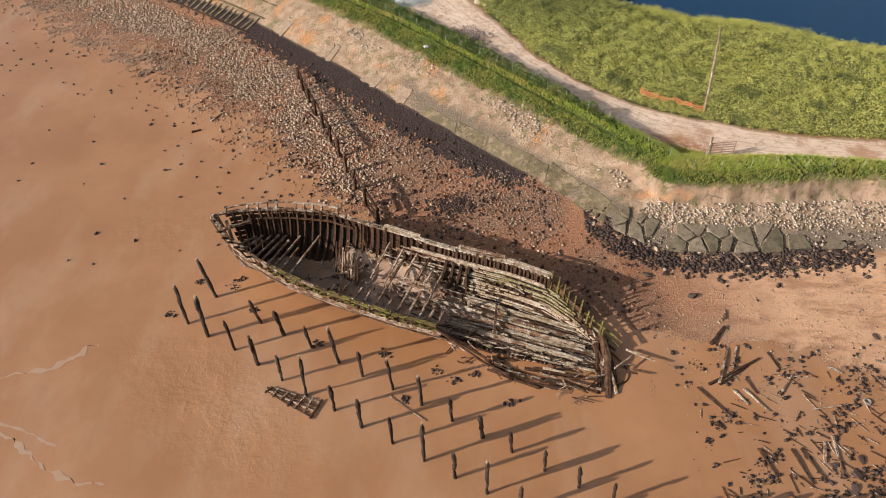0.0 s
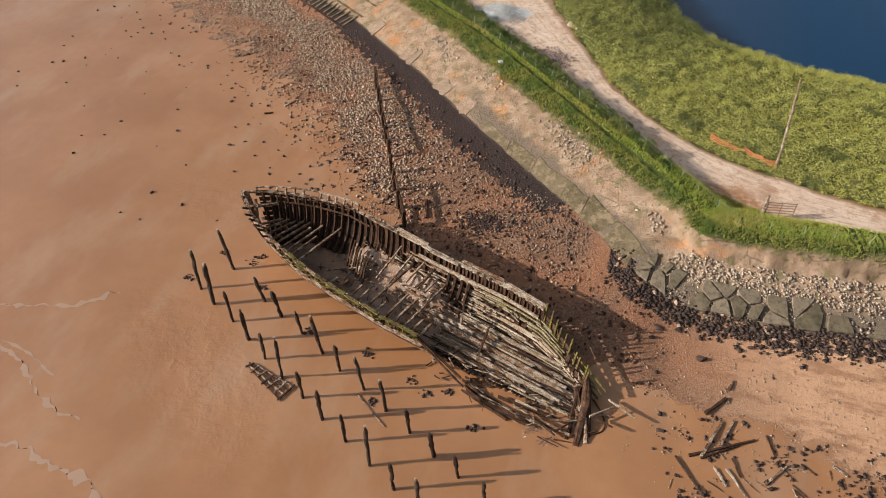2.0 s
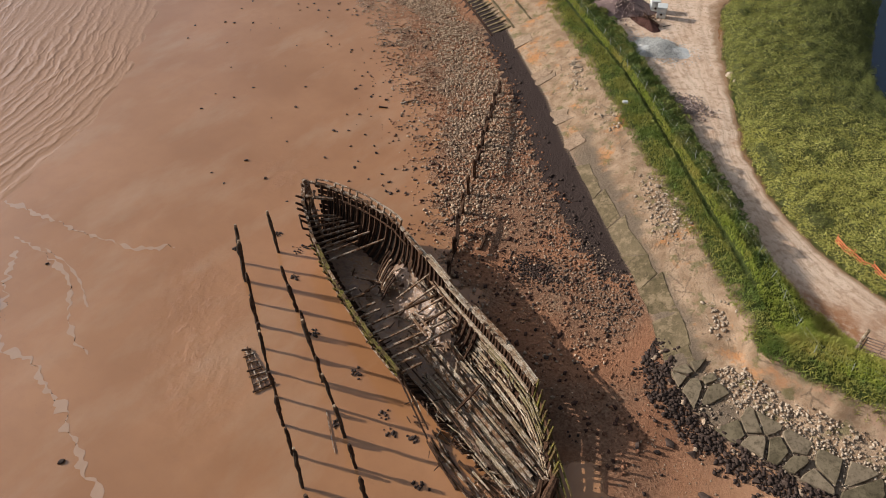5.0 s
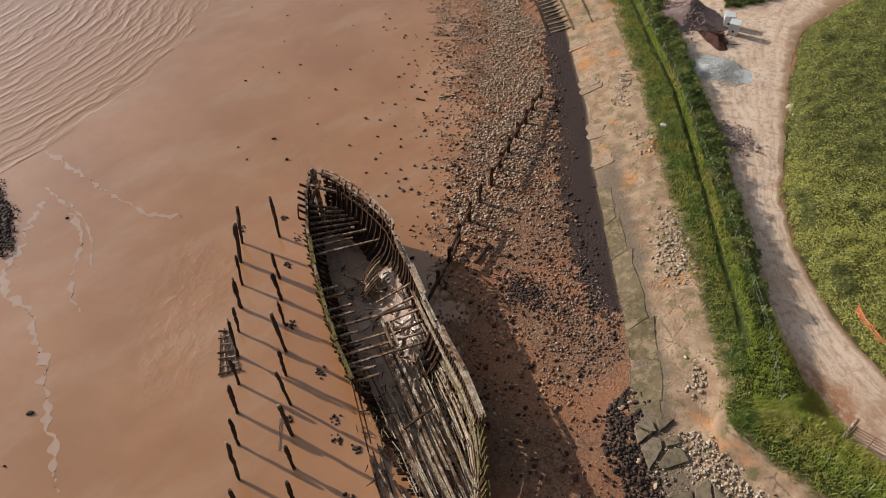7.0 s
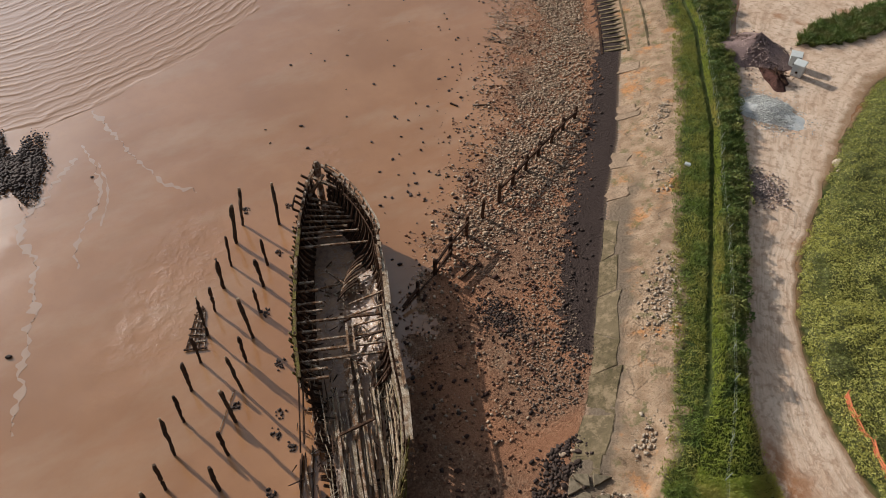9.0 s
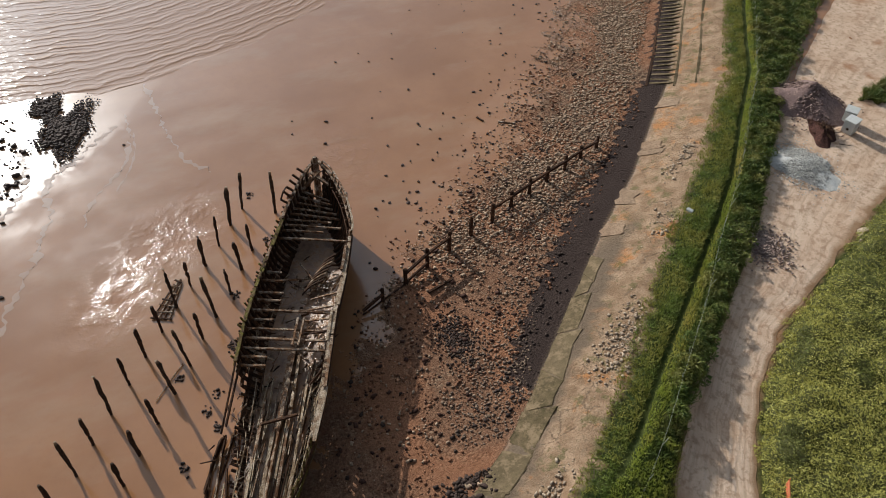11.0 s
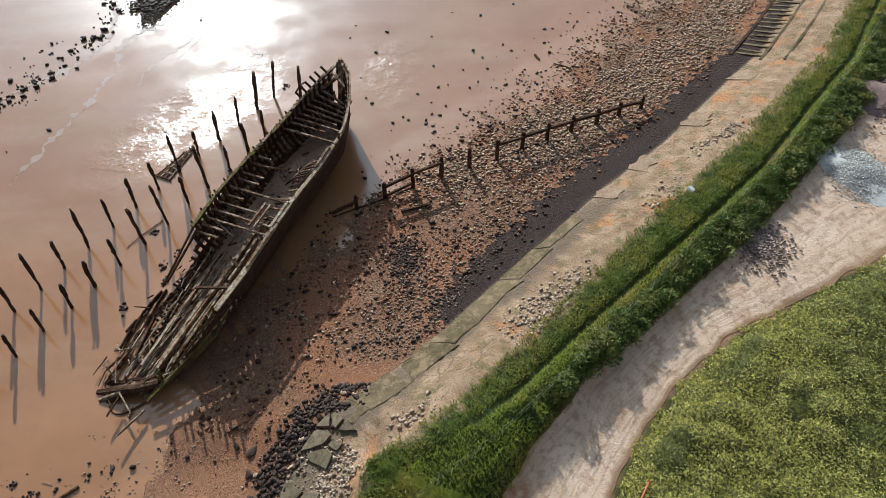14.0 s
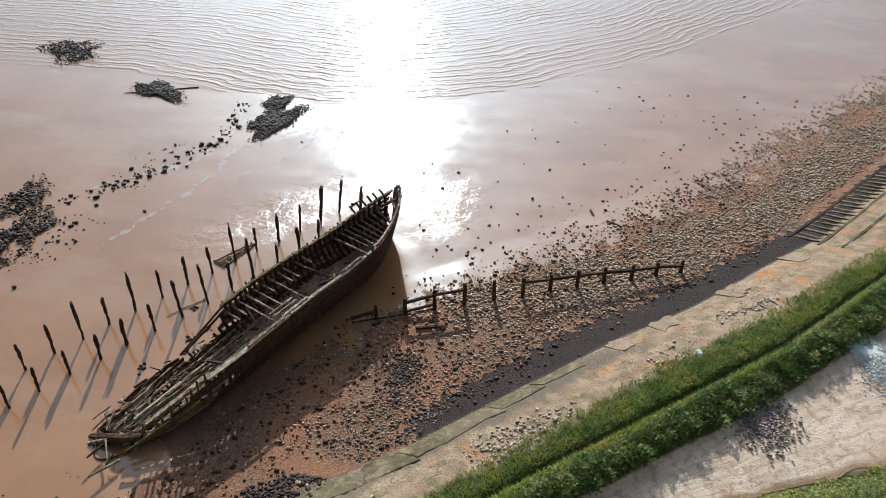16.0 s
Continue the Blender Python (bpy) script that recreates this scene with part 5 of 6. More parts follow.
# the twiggy mass under the leaves: one sheet, shade put into its dark colour
gx, gy = np.arange(-6, 60, 0.45), np.arange(38, 104, 0.45)
X, Y = np.meshgrid(gx, gy)
Q = np.c_[X.ravel(), Y.ravel()]
z, toe, road_d, inner, pond, water = shape(Q)
inside = (inner > 0.0) & (pond < 0.6)
h = canopy(Q) * smooth(0.0, 1.6, inner) * (1 - 0.6 * smooth(-2, 0.4, pond)) * 0.75 - 0.06
nx = len(gx)
i = (np.arange(len(gy) - 1)[:, None] * nx + np.arange(nx - 1)).ravel()
F = np.c_[i, i + 1, i + nx + 1, i + nx]
F = F[inside[F].all(1)]
m = Mat("scrub_inner_shade")
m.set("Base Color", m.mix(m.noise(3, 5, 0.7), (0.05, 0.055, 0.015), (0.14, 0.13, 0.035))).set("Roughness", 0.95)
tagged(fast_mesh("scrub_mass", np.c_[Q, z + h], F, m.m, True), "dark sheet standing in for shaded stems inside the scrub", "scrub", kind="stuff")

# ---- groyne across the beach ----
def bar_top(name, a, b, w, h, material, parent, rough=0.12, taper=1.0):
    bm = bmesh.new()
    beam(bm, a, b, w, h, taper, 0, rough, rng)
    return part(name, bm, material, parent)


groyne = tagged(new("groyne"), "old dark timber groyne with posts and sleepers on shingle", "groyne")
GX = [(-3.4, 33.6), (-4.1, 35.1), (-4.95, 36.9), (-5.95, 38.7), (-6.9, 40.6), (-7.75, 42.5), (-8.5, 44.4), (-9.4, 46.2), (-10.2, 48.0), (-11.05, 49.8), (-11.85, 51.7), (-12.6, 53.4), (-13.3, 55.1)]
tops = []
for n, (x, y) in enumerate(GX):
    z = ground_z(x, y)
    h = (0.5, 0.9, 1.2, 1.4, 1.5, 1.45, 1.4, 1.3, 1.25, 1.2, 1.05, 0.95, 0.85)[n]
    lean = rng.uniform(-0.08, 0.08)
    tops.append((x + lean, y, z + h))
    if n:
        bm = bmesh.new()
        h *= 1.12
        log_shape(bm, [(x, y, z - 0.4), (x + lean * 0.5, y, z + h * 0.5), (x + lean, y, z + h), (x + lean, y + 0.02, z + h + rng.uniform(0.05, 0.22))], [0.15, 0.14, 0.14, 0.1], 6, rng, 0.15)
        part("post", bm, WOOD_DARK, groyne)
for n in (0, 2, 3, 6, 7, 8, 9, 10, 11):
    a, b = Vector(tops[n]), Vector(tops[n + 1])
    bar_top("rail", a + Vector((0.14, 0, -0.05)), b + Vector((0.14, 0, -0.08)), 0.13, 0.2, WOOD_DARK, groyne)
for n in (2,):
    a, b = Vector(tops[n]), Vector(tops[n + 1])
    bar_top("rail", a + Vector((0.14, 0, -0.85)), b + Vector((0.14, 0, -0.85)), 0.11, 0.16, WOOD_DARK, groyne)
# low plank wall between the posts
for n in range(0, 12):
    a, b = Vector(GX[n]).to_3d(), Vector(GX[n + 1]).to_3d()
    a.z, b.z = ground_z(a.x, a.y) - 0.02, ground_z(b.x, b.y) - 0.02
    if n not in (3, 4, 5, 8, 9):
        bar_top("plank", a, b, 0.08, 0.2, WOOD_DARK, groyne)
bar_top("sleeper", (-3.6, 38.0, ground_z(-3.6, 38.0) + 0.1), (-4.2, 39.9, ground_z(-4.2, 39.9) + 0.1), 0.14, 0.14, WOOD_DARK, groyne, 0.15)

# ---- wreck: broken stern, linings and clutter ----
LIME = wood_material("limed_timber", (0.27, 0.165, 0.095), (0.66, 0.48, 0.31), pale=0.8, moss=0.12, moss_color=(0.26, 0.22, 0.07))
YELLOW = wood_material("yellow_moss_timber", (0.2, 0.13, 0.06), (0.46, 0.34, 0.18), pale=0.5, moss=0.45, moss_color=(0.22, 0.2, 0.045))
BLACK = wood_material("black_timber", (0.02, 0.013, 0.009), (0.055, 0.034, 0.022))
rng = random.Random(23)

# inner lining on the landward side, rising from the bilge to the shelf
for k, u in enumerate(np.linspace(0.14, 0.82, 22)):
    s = 9.6 + rng.uniform(0, 2.5) if u > 0.3 else 15.5 + rng.uniform(0, 1)
    end = float(np.interp(u, [0.16, 0.5, 0.82], [25.6, 25.0, 23.2])) + rng.uniform(-0.6, 0.4)
    while s < end - 1:
        e = min(s + rng.uniform(1.2, 4.0), end)
        if rng.random() < (0.5 if s < 15 else 0.86):
            mat = LIME if s > 14 else (WOOD_PALE if rng.random() < 0.6 else WOOD_BROWN)
            if s > 17 and u > 0.6:
                mat = YELLOW
            hull_plank("lining_plank", s, e, 1, u + rng.uniform(-0.008, 0.008), rng.uniform(0.07, 0.13), 0.05, mat, 0.22 + rng.uniform(-0.08, 0.05), rng=rng)
        s = e + rng.uniform(0.0, 0.25)
# near-black lining planks on the landward side of the bow
for u in np.linspace(0.2, 0.78, 11):
    s = 1.2
    while s < 8.6:
        e = min(s + rng.uniform(2.0, 4.5), 9.0)
        hull_plank("lining_plank", s, e, 1, u, 0.3, 0.05, BLACK, 0.1, rng=rng)
        s = e + 0.04
s = 1.1
while s < 9.2:
    top = rng.uniform(0.9, 1.0)
    plank("bow_frame", [at_hull(s + 0.03 * k, 1, 0.16 + (top - 0.16) * k / 7, 0.24) for k in range(8)], [AX] * 8, rng.uniform(0.08, 0.12), 0.11, WOOD_DARK)
    s += rng.uniform(0.42, 0.55)
hull_plank("bulwark_plank", 2.5, 8.4, 1, 0.9, 0.12, 0.05, WOOD_DARK, 0.3, rng=rng)
# lining on the seaward side, low down towards the stern
for u in np.linspace(0.14, 0.36, 7):
    s = 16.2 + rng.uniform(0, 1.5)
    while s < 24.5:
        e = min(s + rng.uniform(2.5, 5.0), 25.2)
        if rng.random() < 0.9:
            hull_plank("lining_plank", s, e, -1, u, 0.17, 0.05, LIME if rng.random() < 0.6 else WOOD_BROWN, 0.16 + rng.uniform(-0.04, 0.04), rng=rng)
        s = e + 0.05
# shelf with its row of dark rib heads above, towards the stern
hull_plank("shelf", 12.5, 21.3, 1, 0.86, 0.22, 0.1, WOOD_PALE, 0.26, "bleached beam shelf", rng)
for n in range(26):
    s = 14.5 + 0.27 * n
    a, b = at_hull(s, 1, 0.84, 0.2), at_hull(s + 0.02, 1, 1.0, 0.12)
    bar("rib_head", a, b, 0.12, 0.1, WOOD_DARK)
# ragged rib ends standing over the lowered landward quarter
for n in range(13):
    s = 21.7 + 0.3 * n + rng.uniform(-0.12, 0.12)
    if n % 4 == 2:
        continue
    bar("rib_head", at_hull(s, 1, 0.7, 0.05), at_hull(s + 0.05, 1, rng.uniform(0.92, 1.12), -0.05), 0.13, 0.11, WOOD_MOSS, taper=0.7)
# long mossy strakes sagging out to the stern
for n in range(6):
    u = 0.86 - 0.07 * n
    a, b = at_hull(20.3 + 0.25 * n, 1, u, -0.02), ship(26.0 + rng.uniform(-0.4, 0.5), 0.75 + 0.25 * (5 - n) * 0.4, 1.15 - 0.1 * n)
    mid = (a + b) / 2 + NX * 0.25
    plank("strake", [a, mid, b], [Vector((0, 0, 1))] * 3, 0.16, 0.06, YELLOW if n % 2 else WOOD_MOSS)

# the collapsed seaward quarter: short ribs, fallen strakes
for n in range(30):
    s = 16.4 + 0.3 * n
    lo, hi = at_hull(s, -1, 0.12, 0.05), at_hull(s + rng.uniform(-0.1, 0.1), -1, rng.uniform(0.38, 0.62), 0.05)
    bar("rib_end", lo, hi, 0.15, 0.13, WOOD_DARK, taper=0.8, rough=0.2)
for n in range(15):
    s = rng.uniform(16.5, 24)
    v = rng.uniform(-2.9, -1.7)
    L = rng.uniform(0.8, 3.2)
    turn = rng.uniform(-0.16, 0.18)
    z = rng.uniform(0.15, 0.7)
    bar("fallen_strake", ship(s, v, z), ship(s + L, v + L * turn, z + rng.uniform(-0.25, 0.1)), 0.07, rng.uniform(0.15, 0.26), WOOD_DARK if rng.random() < 0.7 else WOOD_BROWN)
bar("fallen_strake", ship(15.8, -2.35, 2.35), ship(19.6, -2.7, 0.6), 0.07, 0.14, WOOD_DARK)
bar("fallen_strake", ship(15.9, -2.15, 2.1), ship(19.3, -2.45, 0.9), 0.08, 0.16, WOOD_DARK)
bar("fallen_strake", ship(20.5, -2.5, 0.35), ship(25.3, -2.1, 0.15), 0.1, 0.22, WOOD_BROWN)
bar("fallen_strake", ship(21.5, -2.0, 0.4), ship(25.9, -1.2, 0.2), 0.1, 0.22, WOOD_DARK)

# the stern: sternpost and deadwood fallen towards the sea
for n in range(9):
    a = ship(25.0 + rng.uniform(-0.3, 0.9), 0.9 + rng.uniform(-0.5, 0.5), rng.uniform(0.5, 1.25))
    b = ship(26.3 + rng.uniform(-0.5, 0.6), -1.6 + rng.uniform(-0.6, 0.8), rng.uniform(0.1, 0.4))
    bm = bmesh.new()
    m2 = (a + b) / 2 + Vector((rng.uniform(-0.1, 0.1), rng.uniform(-0.1, 0.1), rng.uniform(0, 0.25)))
    log_shape(bm, [a, m2, b], [rng.uniform(0.08, 0.2), rng.uniform(0.1, 0.2), rng.uniform(0.06, 0.14)], 6, rng, 0.25)
    part("stern_timber", bm, WOOD_DARK if n % 3 else WOOD_BROWN, wreck)
bm = bmesh.new()
log_shape(bm, [ship(25.3, 1.2, 1.2), ship(25.9, 0.0, 0.9), ship(26.2, -1.2, 0.45), ship(26.5, -2.2, 0.15)], [0.22, 0.26, 0.24, 0.18], 7, rng, 0.2)
part("stern_post", bm, WOOD_DARK, wreck, "split dark sternpost lying over")
bm = bmesh.new()
arc = [ship(25.6 + 1.7 * math.sin(f), 1.1 - 2.6 * f / 2.6, 0.5 - 0.12 * f) for f in np.linspace(0.2, 2.7, 14)]
log_shape(bm, arc, [0.045] * 14, 5, rng, 0.2)
part("iron_rod", bm, WOOD_DARK, wreck, "rusty bent iron rod")
for n in range(26):
    s, v = rng.uniform(21.0, 26.8), rng.uniform(-2.4, 1.4)
    a = ship(s, v, 0.35 + rng.uniform(0, 0.6))
    ang = rng.uniform(-0.6, 0.6) + (0 if rng.random() < 0.6 else 1.2)
    L = rng.uniform(0.5, 1.8)
    bar("splinter", a, a + (AX * math.cos(ang) + NX * math.sin(ang)) * L + Vector((0, 0, rng.uniform(-0.2, 0.15))), 0.08, 0.14, (WOOD_DARK, WOOD_BROWN, LIME)[n % 3], rough=0.25, taper=0.7)

for n in range(34):
    s, v = rng.uniform(16.3, 25.5), rng.uniform(-3.0, -1.2)
    a = ship(s, v, rng.uniform(0.15, 0.7))
    ang = rng.gauss(0, 0.45) if n % 3 else rng.uniform(1.0, 2.2)
    bar("splinter", a, a + (AX * math.cos(ang) + NX * math.sin(ang)) * rng.uniform(0.3, 1.3) + Vector((0, 0, rng.uniform(-0.1, 0.25))), 0.05, rng.uniform(0.06, 0.13), (WOOD_DARK, WOOD_BROWN, WOOD_DARK, WOOD_PALE)[n % 4], rough=0.3, taper=0.6)

# keelson pieces, side keelsons and a cross timber
for v, s0, s1, w, mat in ((0.15, 13.0, 19.5, 0.2, WOOD_BROWN), (0.12, 19.6, 25.0, 0.2, LIME), (0.75, 14.5, 18.0, 0.15, WOOD_PALE), (0.85, 18.2, 24.0, 0.15, WOOD_BROWN), (-0.7, 17.5, 21.0, 0.15, WOOD_BROWN), (-0.65, 21.2, 24.6, 0.14, LIME), (1.5, 16.5, 23.5, 0.13, LIME)):
    bar("keelson", ship(s0, v, 0.62 + 0.12 * abs(v)), ship(s1, v + 0.1, 0.66 + 0.12 * abs(v)), w, 0.28, mat, rough=0.3)
# narrow ceiling planks over the silt towards the stern, sprung and broken
for n in range(95):
    s, v = rng.uniform(14.5, 24.0), rng.uniform(-1.5, 2.0)
    L = rng.uniform(0.8, 3.6)
    e = min(s + L, 25.4)
    z = 0.58 + 0.13 * abs(v - 0.2) + rng.uniform(-0.04, 0.12)
    bar("ceiling_plank", ship(s, v, z), ship(e, v * (1 - 0.03 * (e - s)) + rng.uniform(-0.12, 0.12), z + rng.uniform(-0.06, 0.1)), 0.05, rng.uniform(0.06, 0.13), (LIME, WOOD_BROWN, WOOD_PALE, LIME, WOOD_DARK)[n % 5], rough=0.35)
# sprung frames curling over the hold by the break of the foredeck
for n in range(8):
    s0 = 7.4 + 0.26 * n
    mid = [ship(s0 + 0.5 * math.sin(f) + rng.uniform(-0.03, 0.03), 2.35 - 1.5 * math.sin(f * 0.8) - 0.1 * n, 0.8 + 1.5 * math.cos(f) * (0.9 - 0.05 * n)) for f in np.linspace(0.1, 1.6, 6)]
    plank("sprung_frame", mid, [AX] * 6, 0.1, 0.09, (WOOD_DARK, WOOD_DARK, WOOD_BROWN)[n % 3])
bar("cross_timber", ship(19.2, -0.6, 1.0), ship(18.7, 1.4, 1.25), 0.13, 0.13, WOOD_DARK)
bar("cross_timber", ship(17.0, 0.9, 0.8), ship(17.1, 0.9, 1.9), 0.12, 0.12, WOOD_PALE)
bar("cross_timber", ship(14.4, -2.2, 1.3), ship(15.0, -0.6, 1.0), 0.12, 0.12, WOOD_PALE)

# hanging knees: two heavy curved riders inside the landward side
for s in (14.6, 15.1, 15.6, 16.1):
    pts = [at_hull(s + 0.05 * k, 1, 0.12 + 0.1 * k, 0.34) for k in range(8)]
    plank("rider", pts, [AX] * 8, 0.17, 0.16, WOOD_DARK, "heavy curved rider frame")

# hatch carlings on the seaward beams
c0, c1 = ship(12.6, 0.55, 1.95), ship(14.6, 0.5, 1.95)
bar("carling", c0, c1, 0.13, 0.13, WOOD_BROWN)
bar("carling", c0 + NX * 0.35, c1 + NX * 0.35, 0.11, 0.11, WOOD_BROWN)

# fallen beams and struts along the landward wall
for s0, v0, z0, s1, v1, z1 in ((7.2, -0.6, 1.0, 9.4, 0.9, 1.25), (9.3, -1.8, 1.6, 8.4, 0.6, 0.9), (9.0, 2.7, 2.4, 10.2, 1.5, 0.9), (10.9, 2.8, 2.5, 10.4, 0.6, 1.1), (11.9, 2.6, 2.4, 11.5, 0.4, 1.3), (12.9, 2.6, 2.4, 12.5, 0.4, 1.5),
                               (13.8, 2.6, 2.4, 13.5, 0.5, 1.5), (16.2, 2.5, 2.5, 16.6, 1.4, 1.0), (9.7, 1.8, 1.5, 12.6, 2.5, 1.4)):
    bar("strut", ship(s0, v0 + 0.3, z0), ship(s1, v1 + 0.3, z1), 0.085, 0.1, (WOOD_DARK, WOOD_BROWN)[rng.random() < 0.5], rough=0.25)

# heap of broken pale timber amidships
for n in range(90):
    f, r0 = rng.uniform(0, 6.283), abs(rng.gauss(0, 1.0))
    s, v = 9.3 + 1.5 * r0 * math.cos(f), 1.0 + 0.85 * r0 * math.sin(f)
    if abs(v - 0.4) > 2.3:
        continue
    a = ship(s, v, 0.55 + max(0, 0.4 - 0.2 * r0) + 0.95 * max(0, (v - 0.4) / 2.3) ** 1.5 + rng.uniform(0, 0.15))
    ang = rng.uniform(0, 6.28)
    L = rng.uniform(0.12, 0.55)
    bar("broken_board", a, a + Vector((math.cos(ang), math.sin(ang), rng.uniform(-0.25, 0.3))) * L, 0.05, rng.uniform(0.08, 0.18), (WOOD_PALE, WOOD_BROWN, LIME, WOOD_DARK)[n % 4], rough=0.2)
for n in range(46):
    s, v = rng.uniform(11.0, 17.0), rng.uniform(0.2, 2.4)
    a = ship(s, v, 0.6 + 0.95 * max(0, (v - 0.4) / 2.3) ** 1.5 * float(np.interp(s, [14, 17], [1, 0.3])))
    ang = rng.uniform(0, 6.28)
    L = rng.uniform(0.2, 0.8)
    bar("broken_board", a, a + Vector((math.cos(ang), math.sin(ang), rng.uniform(-0.15, 0.2))) * L, 0.05, rng.uniform(0.07, 0.15), (WOOD_PALE, WOOD_BROWN, WOOD_DARK)[n % 3], rough=0.2)

# splinters and offcuts lodged all over the inside
for n in range(300):
    s, f = rng.uniform(7.5, 25.5), rng.uniform(-0.9, 0.95)
    side = 1 if f > 0 else -1
    p = at_hull(s, side, 0.12 + 0.62 * abs(f) ** 1.3, 0.3)
    p.z = max(p.z, 0.55) + rng.uniform(0.0, 0.12)
    if side < 0 and s > 16 and p.z > 1.2:
        continue
    ang = rng.gauss(0, 0.5) if rng.random() < 0.6 else rng.uniform(0, 3.14)
    d = AX * math.cos(ang) + NX * math.sin(ang) * 0.6 + Vector((0, 0, rng.uniform(-0.1, 0.3)))
    bar("splinter", p, p + d * rng.uniform(0.25, 1.1), 0.045, rng.uniform(0.05, 0.1), (WOOD_PALE, WOOD_BROWN, WOOD_DARK, LIME, BLACK)[n % 5], rough=0.3, taper=0.6)
# broken tips along both rails
for n in range(70):
    s = rng.uniform(3, 21.4)
    side = 1 if n % 2 else -1
    if side < 0 and s > 16:
        continue
    p = at_hull(s, side, 0.96, rng.uniform(-0.1, 0.15))
    bar("splinter", p, p + Vector((0, 0, rng.uniform(0.1, 0.35))) + AX * rng.uniform(-0.3, 0.3) + NX * rng.uniform(-0.15, 0.15), 0.05, 0.08, (WOOD_PALE, WOOD_DARK, WOOD_BROWN)[n % 3], rough=0.3, taper=0.5)

# bulwark at the bow: stanchions with cap rails
for side, s0, s1, n in ((1, 0.5, 7.2, 13), (-1, 0.9, 3.4, 6)):
    ends = []
    for k in range(n):
        s = s0 + (s1 - s0) * k / (n - 1)
        a = at_hull(s, side, 0.98, 0.06)
        lift = float(np.interp(s, [0, 3, 7.2], [0.25, 0.45, 0.45])) if side > 0 else rng.uniform(0.3, 0.55)
        b = at_hull(s, side, 1.0, 0.0) + NX * side * (0.12 if side > 0 else 0.45) + Vector((0, 0, lift))
        ends.append(b)
        if side < 0 or rng.random() < 0.85:
            bar("stanchion", a, b, 0.12, 0.12, WOOD_BROWN if side > 0 else WOOD_DARK)
    if side > 0:
        plank("cap_rail", ends[:8], [NX] * 8, 0.13, 0.06, WOOD_BROWN)
        plank("cap_rail", ends[7:], [NX] * len(ends[7:]), 0.13, 0.06, WOOD_PALE)
    else:
        plank("cap_rail", ends[3:], [NX] * len(ends[3:]), 0.1, 0.06, WOOD_DARK)
# frame heads outside the seaward rail
for n in range(46):
    s = 3.6 + 0.27 * n + rng.uniform(-0.05, 0.05)
    a = at_hull(s, -1, 0.88, -0.04)
    bar("frame_head", a, a + Vector((0, 0, rng.uniform(0.2, 0.55))) - NX * rng.uniform(0.05, 0.3), 0.09, 0.09, WOOD_MOSS if n % 2 else WOOD_DARK)
# doubled mossy wale under the seaward rail, its lower edge frayed
for s0, s1 in ((4.5, 7.3), (7.5, 11.2), (11.3, 13.6), (13.9, 16.2)):
    hull_plank("wale", s0, s1, -1, 0.93 + rng.uniform(-0.015, 0.015), 0.15, 0.1, WOOD_MOSS, -0.06, "moss-covered wale", rng)
hull_plank("wale", 2.0, 15.8, -1, 0.8, 0.16, 0.1, WOOD_BROWN, -0.05, "", rng)
# landward rail: broken capping pieces
for s0, s1, u, out, mat in ((10.5, 13.0, 1.05, -0.12, WOOD_PALE), (15.6, 18.6, 1.08, -0.1, WOOD_BROWN), (18.5, 21.6, 1.03, -0.15, WOOD_PALE), (13.4, 15.5, 1.02, 0.2, WOOD_PALE), (8.2, 10.2, 1.03, 0.18, WOOD_BROWN)):
    pts = [at_hull(s0 + (s1 - s0) * k / 4, 1, 1.0, out) + Vector((0, 0, (u - 1) * 3.4)) for k in range(5)]
    plank("capping", pts, [NX] * 5, 0.16, 0.1, mat)
for s in (15.7, 16.4, 17.2, 18.0, 18.6):
    a = at_hull(s, 1, 0.98, 0.0)
    bar("rail_post", a, a + Vector((0, 0, 0.34)) + NX * 0.1, 0.1, 0.1, WOOD_BROWN)
# foredeck remnants
bar("breast_hook", at_hull(1.6, -1, 0.85, 0.1), at_hull(0.4, 1, 0.9, 0.05), 0.2, 0.16, WOOD_BROWN)
bar("breast_hook", at_hull(1.6, 1, 0.85, 0.1), at_hull(0.4, -1, 0.9, 0.05), 0.2, 0.16, WOOD_BROWN)
for side in (-1, 1):
    pts = [at_hull(0.1, side, 0.8 + 0.05 * k, 0.0) - AX * (0.05 + 0.02 * k) for k in range(5)]
    plank("knighthead", pts, [AX] * 5, 0.22, 0.18, WOOD_BROWN if side > 0 else WOOD_DARK)

# ---- drift and debris on the mud ----
def drift_timber(x0, y0, x1, y1, w, h, material, label="weathered driftwood timber lying on the mud", z=0.06, name="drift_timber", group="drift timbers on the shore", tilt=0.0):
    bm = bmesh.new()
    z0, z1 = ground_z(x0, y0) + z, ground_z(x1, y1) + z + tilt
    beam(bm, (x0, y0, z0), (x1, y1, z1), w * 0.7, h * 0.75, 0.75, 0, 0.28, rng)
    return tagged(part(name, bm, material), label, "driftwood", group)


